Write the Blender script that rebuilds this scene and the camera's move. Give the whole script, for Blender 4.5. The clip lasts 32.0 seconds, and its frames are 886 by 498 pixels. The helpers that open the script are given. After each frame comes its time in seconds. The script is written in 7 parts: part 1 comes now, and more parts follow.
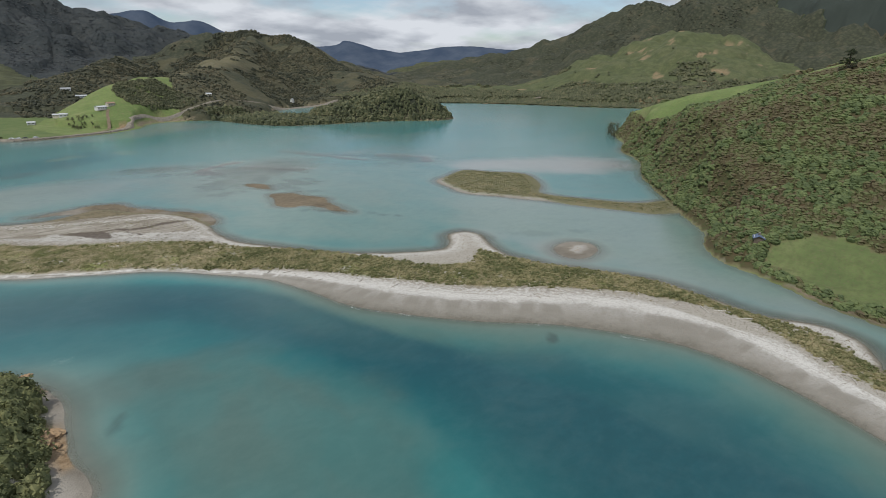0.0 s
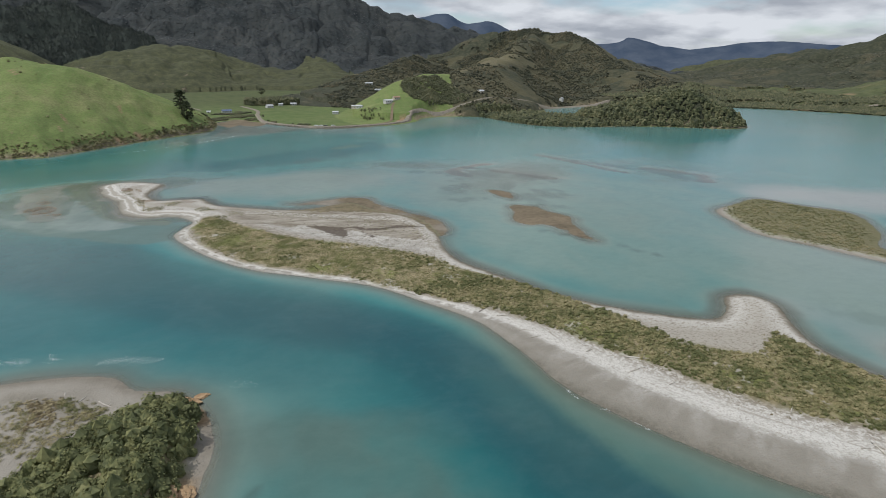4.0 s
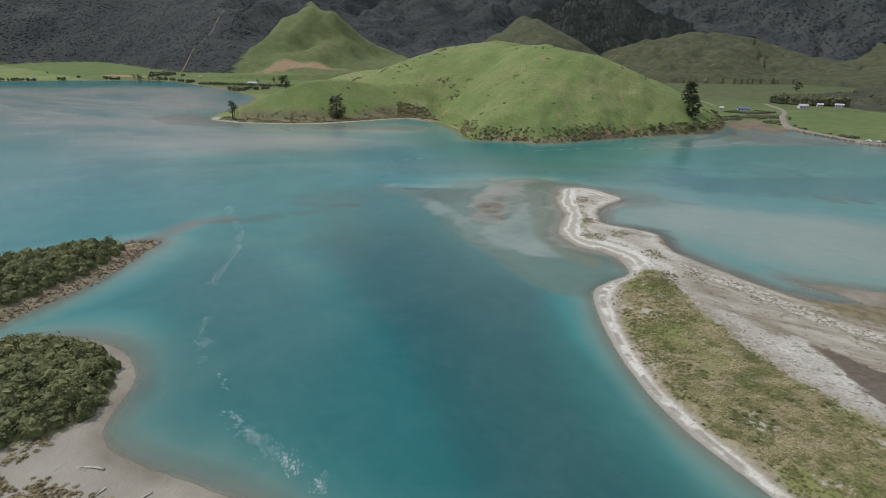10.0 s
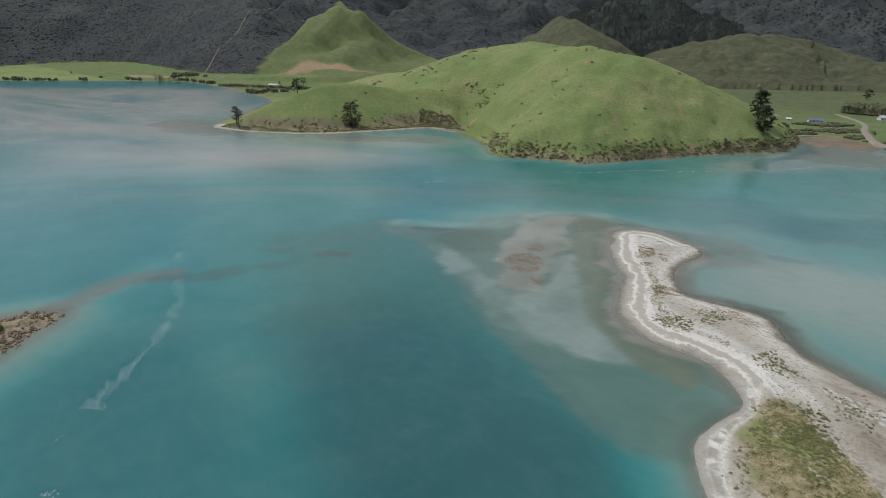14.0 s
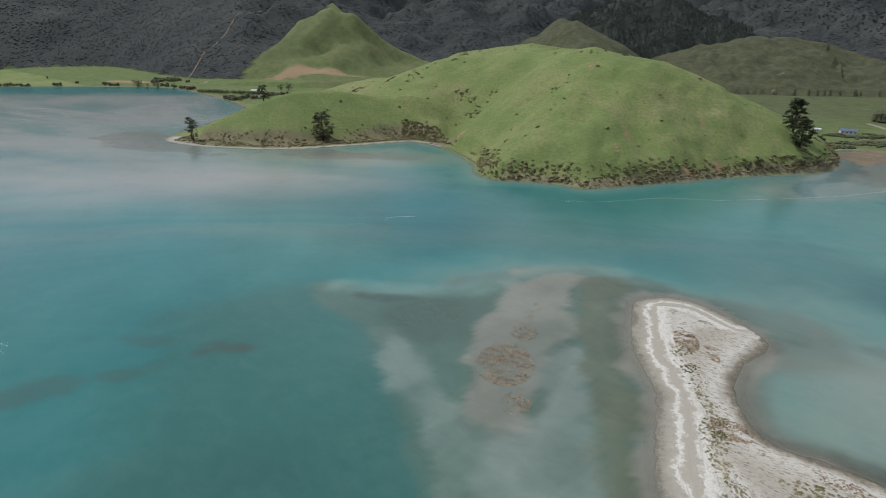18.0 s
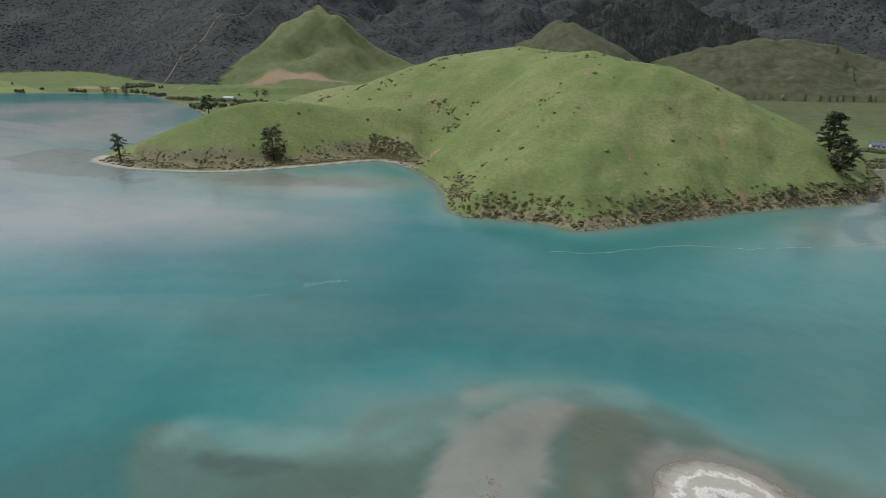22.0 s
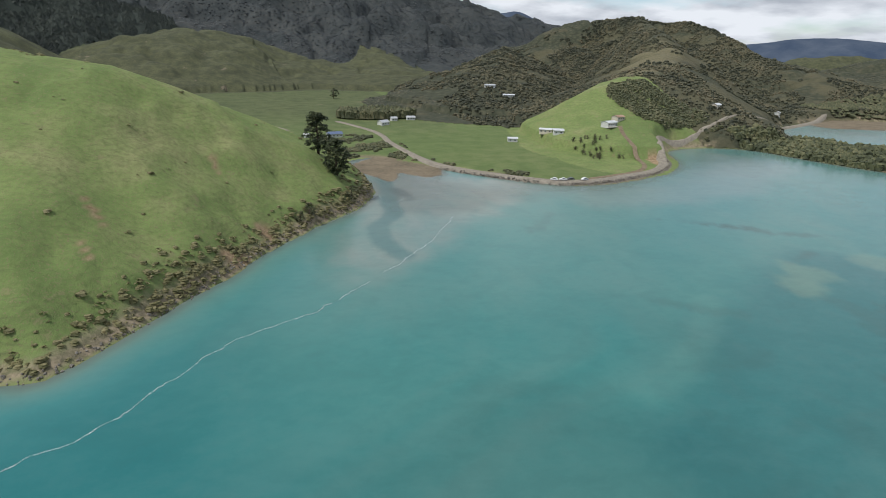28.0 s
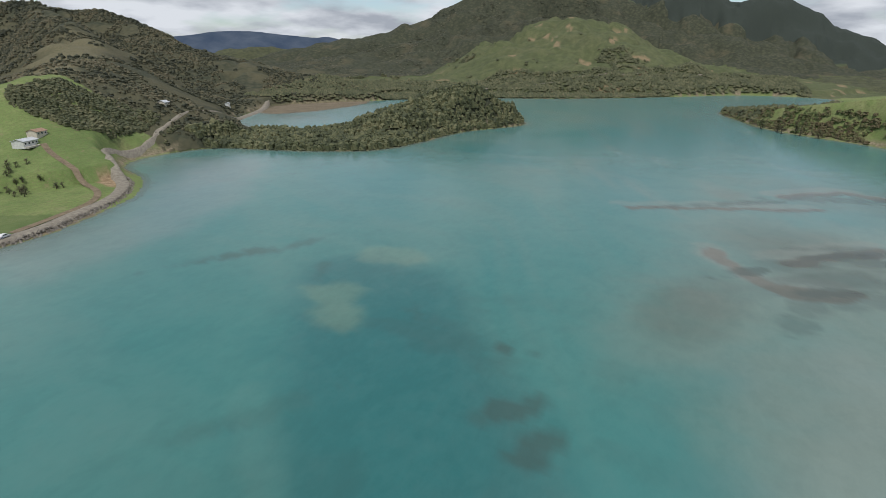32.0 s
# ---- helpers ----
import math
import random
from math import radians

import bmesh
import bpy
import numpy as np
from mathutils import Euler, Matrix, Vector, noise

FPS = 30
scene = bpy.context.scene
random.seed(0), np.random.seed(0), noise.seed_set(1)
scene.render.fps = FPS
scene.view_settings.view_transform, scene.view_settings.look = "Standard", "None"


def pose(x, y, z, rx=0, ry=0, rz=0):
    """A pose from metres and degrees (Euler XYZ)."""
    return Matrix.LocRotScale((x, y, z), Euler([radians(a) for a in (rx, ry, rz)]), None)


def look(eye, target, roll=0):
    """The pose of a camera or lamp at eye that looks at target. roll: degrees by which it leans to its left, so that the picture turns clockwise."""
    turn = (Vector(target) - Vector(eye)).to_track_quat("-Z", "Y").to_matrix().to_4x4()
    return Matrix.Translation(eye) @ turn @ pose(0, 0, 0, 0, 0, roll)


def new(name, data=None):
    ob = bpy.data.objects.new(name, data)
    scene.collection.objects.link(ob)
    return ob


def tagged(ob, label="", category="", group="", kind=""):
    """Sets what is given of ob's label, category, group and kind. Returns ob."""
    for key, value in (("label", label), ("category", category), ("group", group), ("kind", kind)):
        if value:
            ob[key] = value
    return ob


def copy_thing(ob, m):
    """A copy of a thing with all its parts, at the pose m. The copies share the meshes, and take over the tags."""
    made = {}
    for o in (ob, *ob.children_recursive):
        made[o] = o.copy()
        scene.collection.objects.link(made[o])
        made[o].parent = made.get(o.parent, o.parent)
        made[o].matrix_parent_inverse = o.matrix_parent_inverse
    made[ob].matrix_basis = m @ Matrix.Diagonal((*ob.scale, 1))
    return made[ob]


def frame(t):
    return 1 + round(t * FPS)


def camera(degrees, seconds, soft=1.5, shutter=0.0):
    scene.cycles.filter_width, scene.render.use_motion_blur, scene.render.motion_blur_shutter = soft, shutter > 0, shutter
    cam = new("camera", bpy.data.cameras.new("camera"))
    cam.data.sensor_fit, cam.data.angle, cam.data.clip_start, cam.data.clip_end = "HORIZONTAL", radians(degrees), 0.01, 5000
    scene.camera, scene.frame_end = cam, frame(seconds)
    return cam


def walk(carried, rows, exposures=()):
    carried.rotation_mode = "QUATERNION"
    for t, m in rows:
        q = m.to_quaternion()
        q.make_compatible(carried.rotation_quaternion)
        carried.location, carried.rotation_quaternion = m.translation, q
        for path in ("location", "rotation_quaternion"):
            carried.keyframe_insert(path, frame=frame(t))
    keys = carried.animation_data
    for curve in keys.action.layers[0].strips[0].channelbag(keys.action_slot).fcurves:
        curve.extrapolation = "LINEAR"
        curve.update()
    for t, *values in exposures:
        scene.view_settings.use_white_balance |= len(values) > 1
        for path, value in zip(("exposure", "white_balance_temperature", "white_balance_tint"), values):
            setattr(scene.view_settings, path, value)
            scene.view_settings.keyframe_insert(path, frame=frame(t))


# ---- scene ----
# ---- camera ----
cam = camera(78.86, 32.0, soft=0.7)
PATH = [
    (0, (-32.86, -68.63, 66.90), (-19.854, -54.841, 60.514), 0.36),
    (0.5, (-30.32, -66.15, 66.94), (-18.019, -51.736, 60.542), 0.38),
    (1, (-27.59, -63.48, 66.94), (-16.608, -48.042, 60.537), 0.48),
    (1.5, (-24.42, -60.23, 66.94), (-14.000, -44.411, 60.525), 0.46),
    (2, (-20.98, -56.15, 66.89), (-10.979, -40.065, 60.464), 0.42),
    (2.5, (-17.51, -51.58, 66.84), (-7.695, -35.380, 60.404), 0.46),
    (3, (-13.83, -46.19, 66.84), (-4.119, -29.935, 60.390), 0.42),
    (3.5, (-10.24, -40.39, 66.86), (-2.812, -22.979, 60.396), 0.47),
    (5.5, (1.34, -11.53, 65.92), (2.766, 7.304, 59.351), 0.48),
    (6, (2.88, -3.84, 65.72), (2.186, 15.033, 59.134), 0.59),
    (6.5, (3.66, 3.76, 65.52), (1.353, 22.493, 58.908), 0.77),
    (7, (3.88, 11.38, 65.34), (0.097, 29.858, 58.682), 0.90),
    (7.5, (3.04, 19.23, 65.24), (-1.769, 37.440, 58.508), 0.84),
    (8, (1.35, 26.88, 65.15), (-4.825, 44.654, 58.377), 1.02),
    (8.5, (-1.15, 33.95, 65.10), (-8.979, 51.042, 58.279), 0.94),
    (9, (-4.16, 40.85, 65.05), (-13.039, 57.393, 58.152), 0.97),
    (9.5, (-7.53, 47.44, 64.98), (-17.532, 63.300, 58.019), 0.63),
    (10, (-11.23, 53.98, 64.89), (-21.787, 69.459, 57.885), 0.56),
    (10.5, (-15.04, 60.38, 64.86), (-25.946, 75.593, 57.809), 0.52),
    (11, (-19.23, 66.99, 64.86), (-30.296, 82.072, 57.792), 0.53),
    (11.5, (-23.57, 73.45, 64.85), (-34.747, 88.462, 57.791), 0.55),
    (12, (-27.71, 79.94, 64.81), (-38.953, 94.903, 57.765), 0.61),
    (12.5, (-31.74, 86.79, 64.75), (-43.037, 101.721, 57.717), 0.64),
    (13, (-35.74, 93.55, 64.66), (-47.070, 108.466, 57.645), 0.66),
    (13.5, (-39.62, 100.28, 64.58), (-51.008, 115.151, 57.580), 0.88),
    (14, (-43.36, 106.90, 64.55), (-54.764, 121.777, 57.585), 0.84),
    (14.5, (-47.01, 113.49, 64.56), (-58.459, 128.347, 57.626), 0.82),
    (16.5, (-60.59, 142.15, 63.95), (-72.036, 157.038, 57.069), 0.95),
    (17, (-63.93, 148.95, 63.71), (-75.391, 163.841, 56.851), 0.96),
    (17.5, (-67.15, 155.83, 63.47), (-78.624, 170.717, 56.629), 0.93),
    (18, (-70.32, 162.96, 63.32), (-81.808, 177.834, 56.488), 0.77),
    (18.5, (-73.39, 170.11, 63.32), (-84.893, 184.975, 56.491), 0.56),
    (19, (-76.47, 176.89, 63.42), (-87.969, 191.761, 56.592), 0.41),
    (19.5, (-79.59, 183.74, 63.57), (-91.064, 198.646, 56.767), 0.23),
    (20, (-82.66, 190.81, 63.74), (-94.118, 205.726, 56.944), 0.21),
    (20.5, (-85.78, 198.24, 63.95), (-97.292, 213.084, 57.082), 0.24),
    (21, (-89.08, 206.33, 64.17), (-100.534, 221.270, 57.406), 0.28),
    (22, (-95.07, 222.42, 64.57), (-106.539, 237.355, 57.832), 0.65),
    (22.5, (-98.66, 228.41, 64.67), (-110.122, 243.349, 57.927), 0.67),
    (23, (-102.25, 233.87, 64.76), (-113.700, 248.820, 58.012), 0.73),
    (23.5, (-105.91, 239.72, 64.80), (-117.331, 254.678, 58.038), 0.76),
    (24, (-109.56, 245.95, 64.81), (-120.715, 261.106, 58.043), 0.86),
    (24.5, (-113.24, 252.63, 64.85), (-123.993, 268.071, 58.061), 0.94),
    (26.5, (-123.78, 276.33, 66.10), (-125.858, 295.035, 59.323), 0.94),
    (27, (-124.59, 283.57, 66.43), (-123.559, 302.344, 59.627), 1.12),
    (27.5, (-124.71, 291.36, 66.69), (-120.759, 309.763, 59.925), 1.40),
    (28, (-123.90, 299.09, 66.85), (-118.522, 317.125, 60.093), 1.47),
    (28.5, (-121.82, 306.66, 66.92), (-114.861, 324.158, 60.180), 1.45),
    (29, (-118.56, 314.06, 66.91), (-109.244, 330.437, 60.208), 1.27),
    (29.5, (-113.83, 321.53, 66.82), (-102.024, 336.228, 60.146), 0.99),
    (30, (-108.16, 327.97, 66.70), (-94.436, 340.891, 60.015), 0.75),
    (30.5, (-101.68, 333.39, 66.59), (-86.247, 344.206, 59.886), 0.55),
    (31, (-94.81, 338.35, 66.49), (-78.041, 346.932, 59.771), 0.31),
    (31.5, (-87.40, 342.48, 66.34), (-70.087, 349.885, 59.595), 0.15),
    (32, (-79.59, 345.62, 66.15), (-62.026, 352.384, 59.401), 0.11),
]
walk(cam, [(t, look(eye, target, roll)) for t, eye, target, roll in PATH], [(0, -0.07, 6250, 10), (8, -0.03, 6250, 10), (20, -0.04, 6250, 10), (24, 0.05, 6250, 10), (26.5, 0.18, 6250, 10), (28.5, 0.16, 6250, 10), (30, 0.0, 6250, 10), (32, -0.03, 6250, 10)])

# ---- world, sun, exposure ----
SUN_DIR = Vector((-0.50, -0.09, 0.86)).normalized()
world = bpy.data.worlds.new("world")
scene.world = world
world.use_nodes = True
wn, wl = world.node_tree.nodes, world.node_tree.links
wn.clear()
w_out = wn.new("ShaderNodeOutputWorld")
w_bg = wn.new("ShaderNodeBackground")
w_sky = wn.new("ShaderNodeTexSky")
w_sky.sky_type = "NISHITA"
w_sky.sun_disc = False
w_sky.sun_elevation = math.asin(SUN_DIR.z)
w_sky.sun_rotation = math.atan2(SUN_DIR.x, SUN_DIR.y)
w_sky.air_density, w_sky.dust_density, w_sky.ozone_density = 1.0, 1.2, 1.5
# broken cloud: the direction is laid on a flat cloud deck
w_tc = wn.new("ShaderNodeTexCoord")
w_sep = wn.new("ShaderNodeSeparateXYZ")
w_add = wn.new("ShaderNodeMath"); w_add.operation = "ADD"; w_add.inputs[1].default_value = 0.22
w_max = wn.new("ShaderNodeMath"); w_max.operation = "MAXIMUM"; w_max.inputs[1].default_value = 0.03
w_dx = wn.new("ShaderNodeMath"); w_dx.operation = "DIVIDE"
w_dy = wn.new("ShaderNodeMath"); w_dy.operation = "DIVIDE"
w_com = wn.new("ShaderNodeCombineXYZ")
w_n = wn.new("ShaderNodeTexNoise"); w_n.inputs["Scale"].default_value = 1.5; w_n.inputs["Detail"].default_value = 7; w_n.inputs["Roughness"].default_value = 0.52
w_r = wn.new("ShaderNodeValToRGB")
w_r.color_ramp.elements[0].position, w_r.color_ramp.elements[1].position = 0.36, 0.52
w_n2 = wn.new("ShaderNodeTexNoise"); w_n2.inputs["Scale"].default_value = 2.1; w_n2.inputs["Detail"].default_value = 6; w_n2.inputs["Roughness"].default_value = 0.5
w_r2 = wn.new("ShaderNodeValToRGB")
w_r2.color_ramp.elements[0].position, w_r2.color_ramp.elements[1].position = 0.38, 0.60
w_r2.color_ramp.elements[0].color, w_r2.color_ramp.elements[1].color = (3.1, 3.3, 3.65, 1), (5.9, 6.05, 6.25, 1)
w_mix = wn.new("ShaderNodeMixRGB")
wl.new(w_tc.outputs["Generated"], w_sep.inputs[0])
wl.new(w_sep.outputs["Z"], w_max.inputs[0]); wl.new(w_max.outputs[0], w_add.inputs[0])
wl.new(w_sep.outputs["X"], w_dx.inputs[0]); wl.new(w_add.outputs[0], w_dx.inputs[1])
wl.new(w_sep.outputs["Y"], w_dy.inputs[0]); wl.new(w_add.outputs[0], w_dy.inputs[1])
wl.new(w_dx.outputs[0], w_com.inputs[0]); wl.new(w_dy.outputs[0], w_com.inputs[1])
wl.new(w_com.outputs[0], w_n.inputs["Vector"]); wl.new(w_com.outputs[0], w_n2.inputs["Vector"])
wl.new(w_n.outputs["Fac"], w_r.inputs[0]); wl.new(w_n2.outputs["Fac"], w_r2.inputs[0])
wl.new(w_r.outputs["Color"], w_mix.inputs["Fac"])
wl.new(w_sky.outputs[0], w_mix.inputs[1]); wl.new(w_r2.outputs["Color"], w_mix.inputs[2])
wl.new(w_mix.outputs[0], w_bg.inputs["Color"])
w_bg.inputs["Strength"].default_value = 0.125
wl.new(w_bg.outputs[0], w_out.inputs[0])

sun_data = bpy.data.lights.new("sun", "SUN")
sun_data.energy, sun_data.angle, sun_data.color = 2.6, radians(0.6), (1.0, 0.955, 0.88)
sun = new("sun", sun_data)
sun.matrix_world = look(SUN_DIR * 2000, (0, 0, 0))


# ---- materials ----
class Mat:
    """A small node builder: each method adds one node and gives its output."""

    def __init__(self, name, rough=0.85, spec=0.3):
        self.m = bpy.data.materials.new(name)
        self.m.use_nodes = True
        self.n, self.l = self.m.node_tree.nodes, self.m.node_tree.links
        self.b = self.n["Principled BSDF"]
        self.out = self.n["Material Output"]
        self.b.inputs["Roughness"].default_value = rough
        self.b.inputs["Specular IOR Level"].default_value = spec
        self.geo = self.n.new("ShaderNodeNewGeometry")

    def put(self, socket, value):
        if hasattr(value, "is_output"):
            self.l.new(value, socket)
        elif isinstance(value, (tuple, list)):
            socket.default_value = (*value, 1.0) if len(value) == 3 and len(socket.default_value) == 4 else value
        else:
            socket.default_value = value

    def noise(self, scale, detail=4.0, rough=0.55, stretch=None, vec=None, distort=0.0):
        n = self.n.new("ShaderNodeTexNoise")
        n.inputs["Scale"].default_value, n.inputs["Detail"].default_value = scale, detail
        n.inputs["Roughness"].default_value, n.inputs["Distortion"].default_value = rough, distort
        v = vec or self.geo.outputs["Position"]
        if stretch:
            k = self.n.new("ShaderNodeMapping")
            k.inputs["Rotation"].default_value = (0, 0, stretch[3] if len(stretch) > 3 else 0)
            k.inputs["Scale"].default_value = stretch[:3]
            self.l.new(v, k.inputs[0])
            v = k.outputs[0]
        self.l.new(v, n.inputs["Vector"])
        return n.outputs["Fac"]

    def voronoi(self, scale, out="Distance"):
        n = self.n.new("ShaderNodeTexVoronoi")
        n.inputs["Scale"].default_value = scale
        self.l.new(self.geo.outputs["Position"], n.inputs["Vector"])
        return n.outputs[out]

    def ramp(self, fac, stops):
        r = self.n.new("ShaderNodeValToRGB")
        e = r.color_ramp.elements
        while len(e) < len(stops):
            e.new(0.5)
        for k, (p, c) in zip(e, stops):
            k.position = p
            k.color = (*c, 1) if isinstance(c, tuple) else (c, c, c, 1)
        self.l.new(fac, r.inputs[0])
        return r.outputs[0]

    def mix(self, fac, a, b, mode="MIX"):
        k = self.n.new("ShaderNodeMixRGB")
        k.blend_type = mode
        for s, v in zip(k.inputs, (fac, a, b)):
            self.put(s, v)
        return k.outputs[0]

    def math(self, op, a, b=0.0, clamp=False):
        k = self.n.new("ShaderNodeMath")
        k.operation, k.use_clamp = op, clamp
        self.put(k.inputs[0], a)
        self.put(k.inputs[1], b)
        return k.outputs[0]

    def attr(self, name, part=None):
        a = self.n.new("ShaderNodeAttribute")
        a.attribute_name = name
        if part is None:
            return a.outputs["Fac"]
        if part == 3:
            return a.outputs["Alpha"]
        s = self.n.new("ShaderNodeSeparateColor")
        self.l.new(a.outputs["Color"], s.inputs[0])
        return s.outputs[part]

    def bump(self, height, strength=0.5, dist=0.1):
        k = self.n.new("ShaderNodeBump")
        k.inputs["Strength"].default_value, k.inputs["Distance"].default_value = strength, dist
        self.l.new(height, k.inputs["Height"])
        self.l.new(k.outputs[0], self.b.inputs["Normal"])

    def colour(self, c):
        self.put(self.b.inputs["Base Color"], c)
        return self.m


def plain(name, dark, light, scale=1.0, rough=0.8, spec=0.3, bump=0.0, dist=0.05):
    """A two-tone weathered surface with grain at two scales."""
    k = Mat(name, rough, spec)
    big, fine = k.noise(scale, 5), k.noise(scale * 9, 3)
    both = k.math("ADD", k.math("MULTIPLY", big, 0.65), k.math("MULTIPLY", fine, 0.35))
    if bump:
        k.bump(fine, bump, dist)
    return k.colour(k.ramp(both, [(0.36, dark), (0.64, light)]))


def leaf(name, dark, mid, light, patch=0.12, soft=0.25, crown=0.7, span=0.18):
    """Foliage: patches from clump to clump, grain from leaf to leaf, light through the leaf."""
    k = Mat(name, 0.65, 0.25)
    big, fine = k.noise(patch, 3, 0.6), k.geo.outputs["Random Per Island"]
    both = k.math("ADD", k.math("ADD", k.math("MULTIPLY", big, 0.8), k.math("MULTIPLY", k.noise(crown, 2, 0.6), 0.7)), k.math("SUBTRACT", k.math("MULTIPLY", fine, 0.2), 0.34))
    c = k.ramp(both, [(0.52 - span, dark), (0.52, mid), (0.52 + span, light)])
    k.colour(c)
    tr = k.n.new("ShaderNodeBsdfTranslucent")
    k.l.new(c, tr.inputs[0])
    mx = k.n.new("ShaderNodeMixShader")
    mx.inputs[0].default_value = soft * 0.6
    k.l.new(k.b.outputs[0], mx.inputs[1]); k.l.new(tr.outputs[0], mx.inputs[2])
    k.l.new(mx.outputs[0], k.out.inputs[0])
    return k.m


LEAF_SCRUB = leaf("leaf_scrub", (0.118, 0.128, 0.050), (0.218, 0.208, 0.096), (0.35, 0.305, 0.165), 0.10, 0.45, 0.5, 0.14)
LEAF_HEAD = leaf("leaf_headland", (0.126, 0.102, 0.055), (0.140, 0.140, 0.062), (0.138, 0.178, 0.066), 0.035, 0.4, 0.3, 0.14)
LEAF_GREEN = leaf("leaf_green", (0.082, 0.110, 0.045), (0.120, 0.155, 0.060), (0.18, 0.22, 0.085), 0.12, 0.4, 0.35)
LEAF_PENIN = leaf("leaf_peninsula", (0.062, 0.072, 0.040), (0.120, 0.132, 0.066), (0.21, 0.205, 0.108), 0.05, 0.5, 0.22)
LEAF_BUSH = leaf("leaf_bush", (0.092, 0.105, 0.046), (0.150, 0.165, 0.070), (0.25, 0.25, 0.11), 0.16, 0.4, 0.7, 0.14)
LEAF_WOOD = leaf("leaf_wood", (0.066, 0.076, 0.040), (0.110, 0.118, 0.060), (0.175, 0.165, 0.090), 0.06, 0.4)
# far leaves: cloud shade and blue haze are put into this dark blue-grey
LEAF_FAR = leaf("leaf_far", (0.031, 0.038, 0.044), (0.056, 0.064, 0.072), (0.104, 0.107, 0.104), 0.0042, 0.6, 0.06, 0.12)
LEAF_MOUNT = leaf("leaf_mountain", (0.056, 0.064, 0.046), (0.096, 0.100, 0.068), (0.150, 0.140, 0.096), 0.010, 0.6, 0.09, 0.15)
LEAF_SLOPE = leaf("leaf_slope", (0.054, 0.060, 0.040), (0.096, 0.098, 0.060), (0.175, 0.155, 0.096), 0.018, 0.5, 0.10, 0.14)
LEAF_SEDGE = leaf("leaf_sedge", (0.150, 0.165, 0.058), (0.29, 0.262, 0.130), (0.47, 0.40, 0.25), 0.07, 0.45, 0.25, 0.13)
LEAF_PINE = leaf("leaf_pine", (0.034, 0.044, 0.040), (0.044, 0.055, 0.046), (0.060, 0.071, 0.056), 0.05, 0.2, 0.08)
LEAF_GORSE = leaf("leaf_gorse", (0.132, 0.132, 0.060), (0.225, 0.210, 0.100), (0.34, 0.305, 0.165), 0.3, 0.7)
LEAF_WEED = leaf("leaf_weed", (0.150, 0.100, 0.062), (0.255, 0.185, 0.120), (0.40, 0.315, 0.215), 0.5, 0.2)
LEAF_DRY = leaf("leaf_dry", (0.13, 0.10, 0.055), (0.22, 0.18, 0.10), (0.34, 0.29, 0.17), 0.4)
LEAF_TREE = leaf("leaf_tree", (0.024, 0.034, 0.016), (0.042, 0.055, 0.024), (0.075, 0.088, 0.036), 0.2)
BARK = plain("bark", (0.05, 0.038, 0.028), (0.14, 0.11, 0.08), 2.0, 0.9, 0.2, 0.4)


# ---- the lie of the land ----
def lattice(ix, iy, seed):
    n = (ix * 374761393 + iy * 668265263 + seed * 974711) & 0x7FFFFFFF
    n = ((n ^ (n >> 13)) * 1274126177) & 0x7FFFFFFF
    return ((n ^ (n >> 16)) & 0xFFFF) / 65535.0


def vnoise(x, y, seed=0):
    fx, fy = np.floor(x), np.floor(y)
    ix, iy = fx.astype(np.int64), fy.astype(np.int64)
    u, v = x - fx, y - fy
    u, v = u * u * (3 - 2 * u), v * v * (3 - 2 * v)
    a = lattice(ix, iy, seed) * (1 - u) + lattice(ix + 1, iy, seed) * u
    b = lattice(ix, iy + 1, seed) * (1 - u) + lattice(ix + 1, iy + 1, seed) * u
    return (a * (1 - v) + b * v) * 2 - 1


def fbm(x, y, size, octaves=4, seed=0):
    """Rolling noise, about -1 to 1, whose largest swells are size metres."""
    total, amp, k = 0, 1.0, 1.0 / size
    for o in range(octaves):
        total = total + amp * vnoise(x * k + 31.7 * o, y * k - 17.3 * o, seed + o)
        amp, k = amp * 0.5, k * 2.03
    return total * 0.6


def smooth(lo, hi, v):
    u = np.clip((v - lo) / (hi - lo), 0, 1)
    return u * u * (3 - 2 * u)


def rounded(points, steps=4, closed=True):
    """Catmull-Rom through the points."""
    p = np.array(points, float)
    n, out = len(p), []
    for i in range(n if closed else n - 1):
        if closed:
            a, b, c, d = p[i - 1], p[i], p[(i + 1) % n], p[(i + 2) % n]
        else:
            a, b, c, d = p[max(i - 1, 0)], p[i], p[i + 1], p[min(i + 2, n - 1)]
        for s in range(steps):
            t = s / steps
            out.append(0.5 * (2 * b + (c - a) * t + (2 * a - 5 * b + 4 * c - d) * t * t + (3 * b - a - 3 * c + d) * t**3))
    if not closed:
        out.append(p[-1])
    return np.array(out)


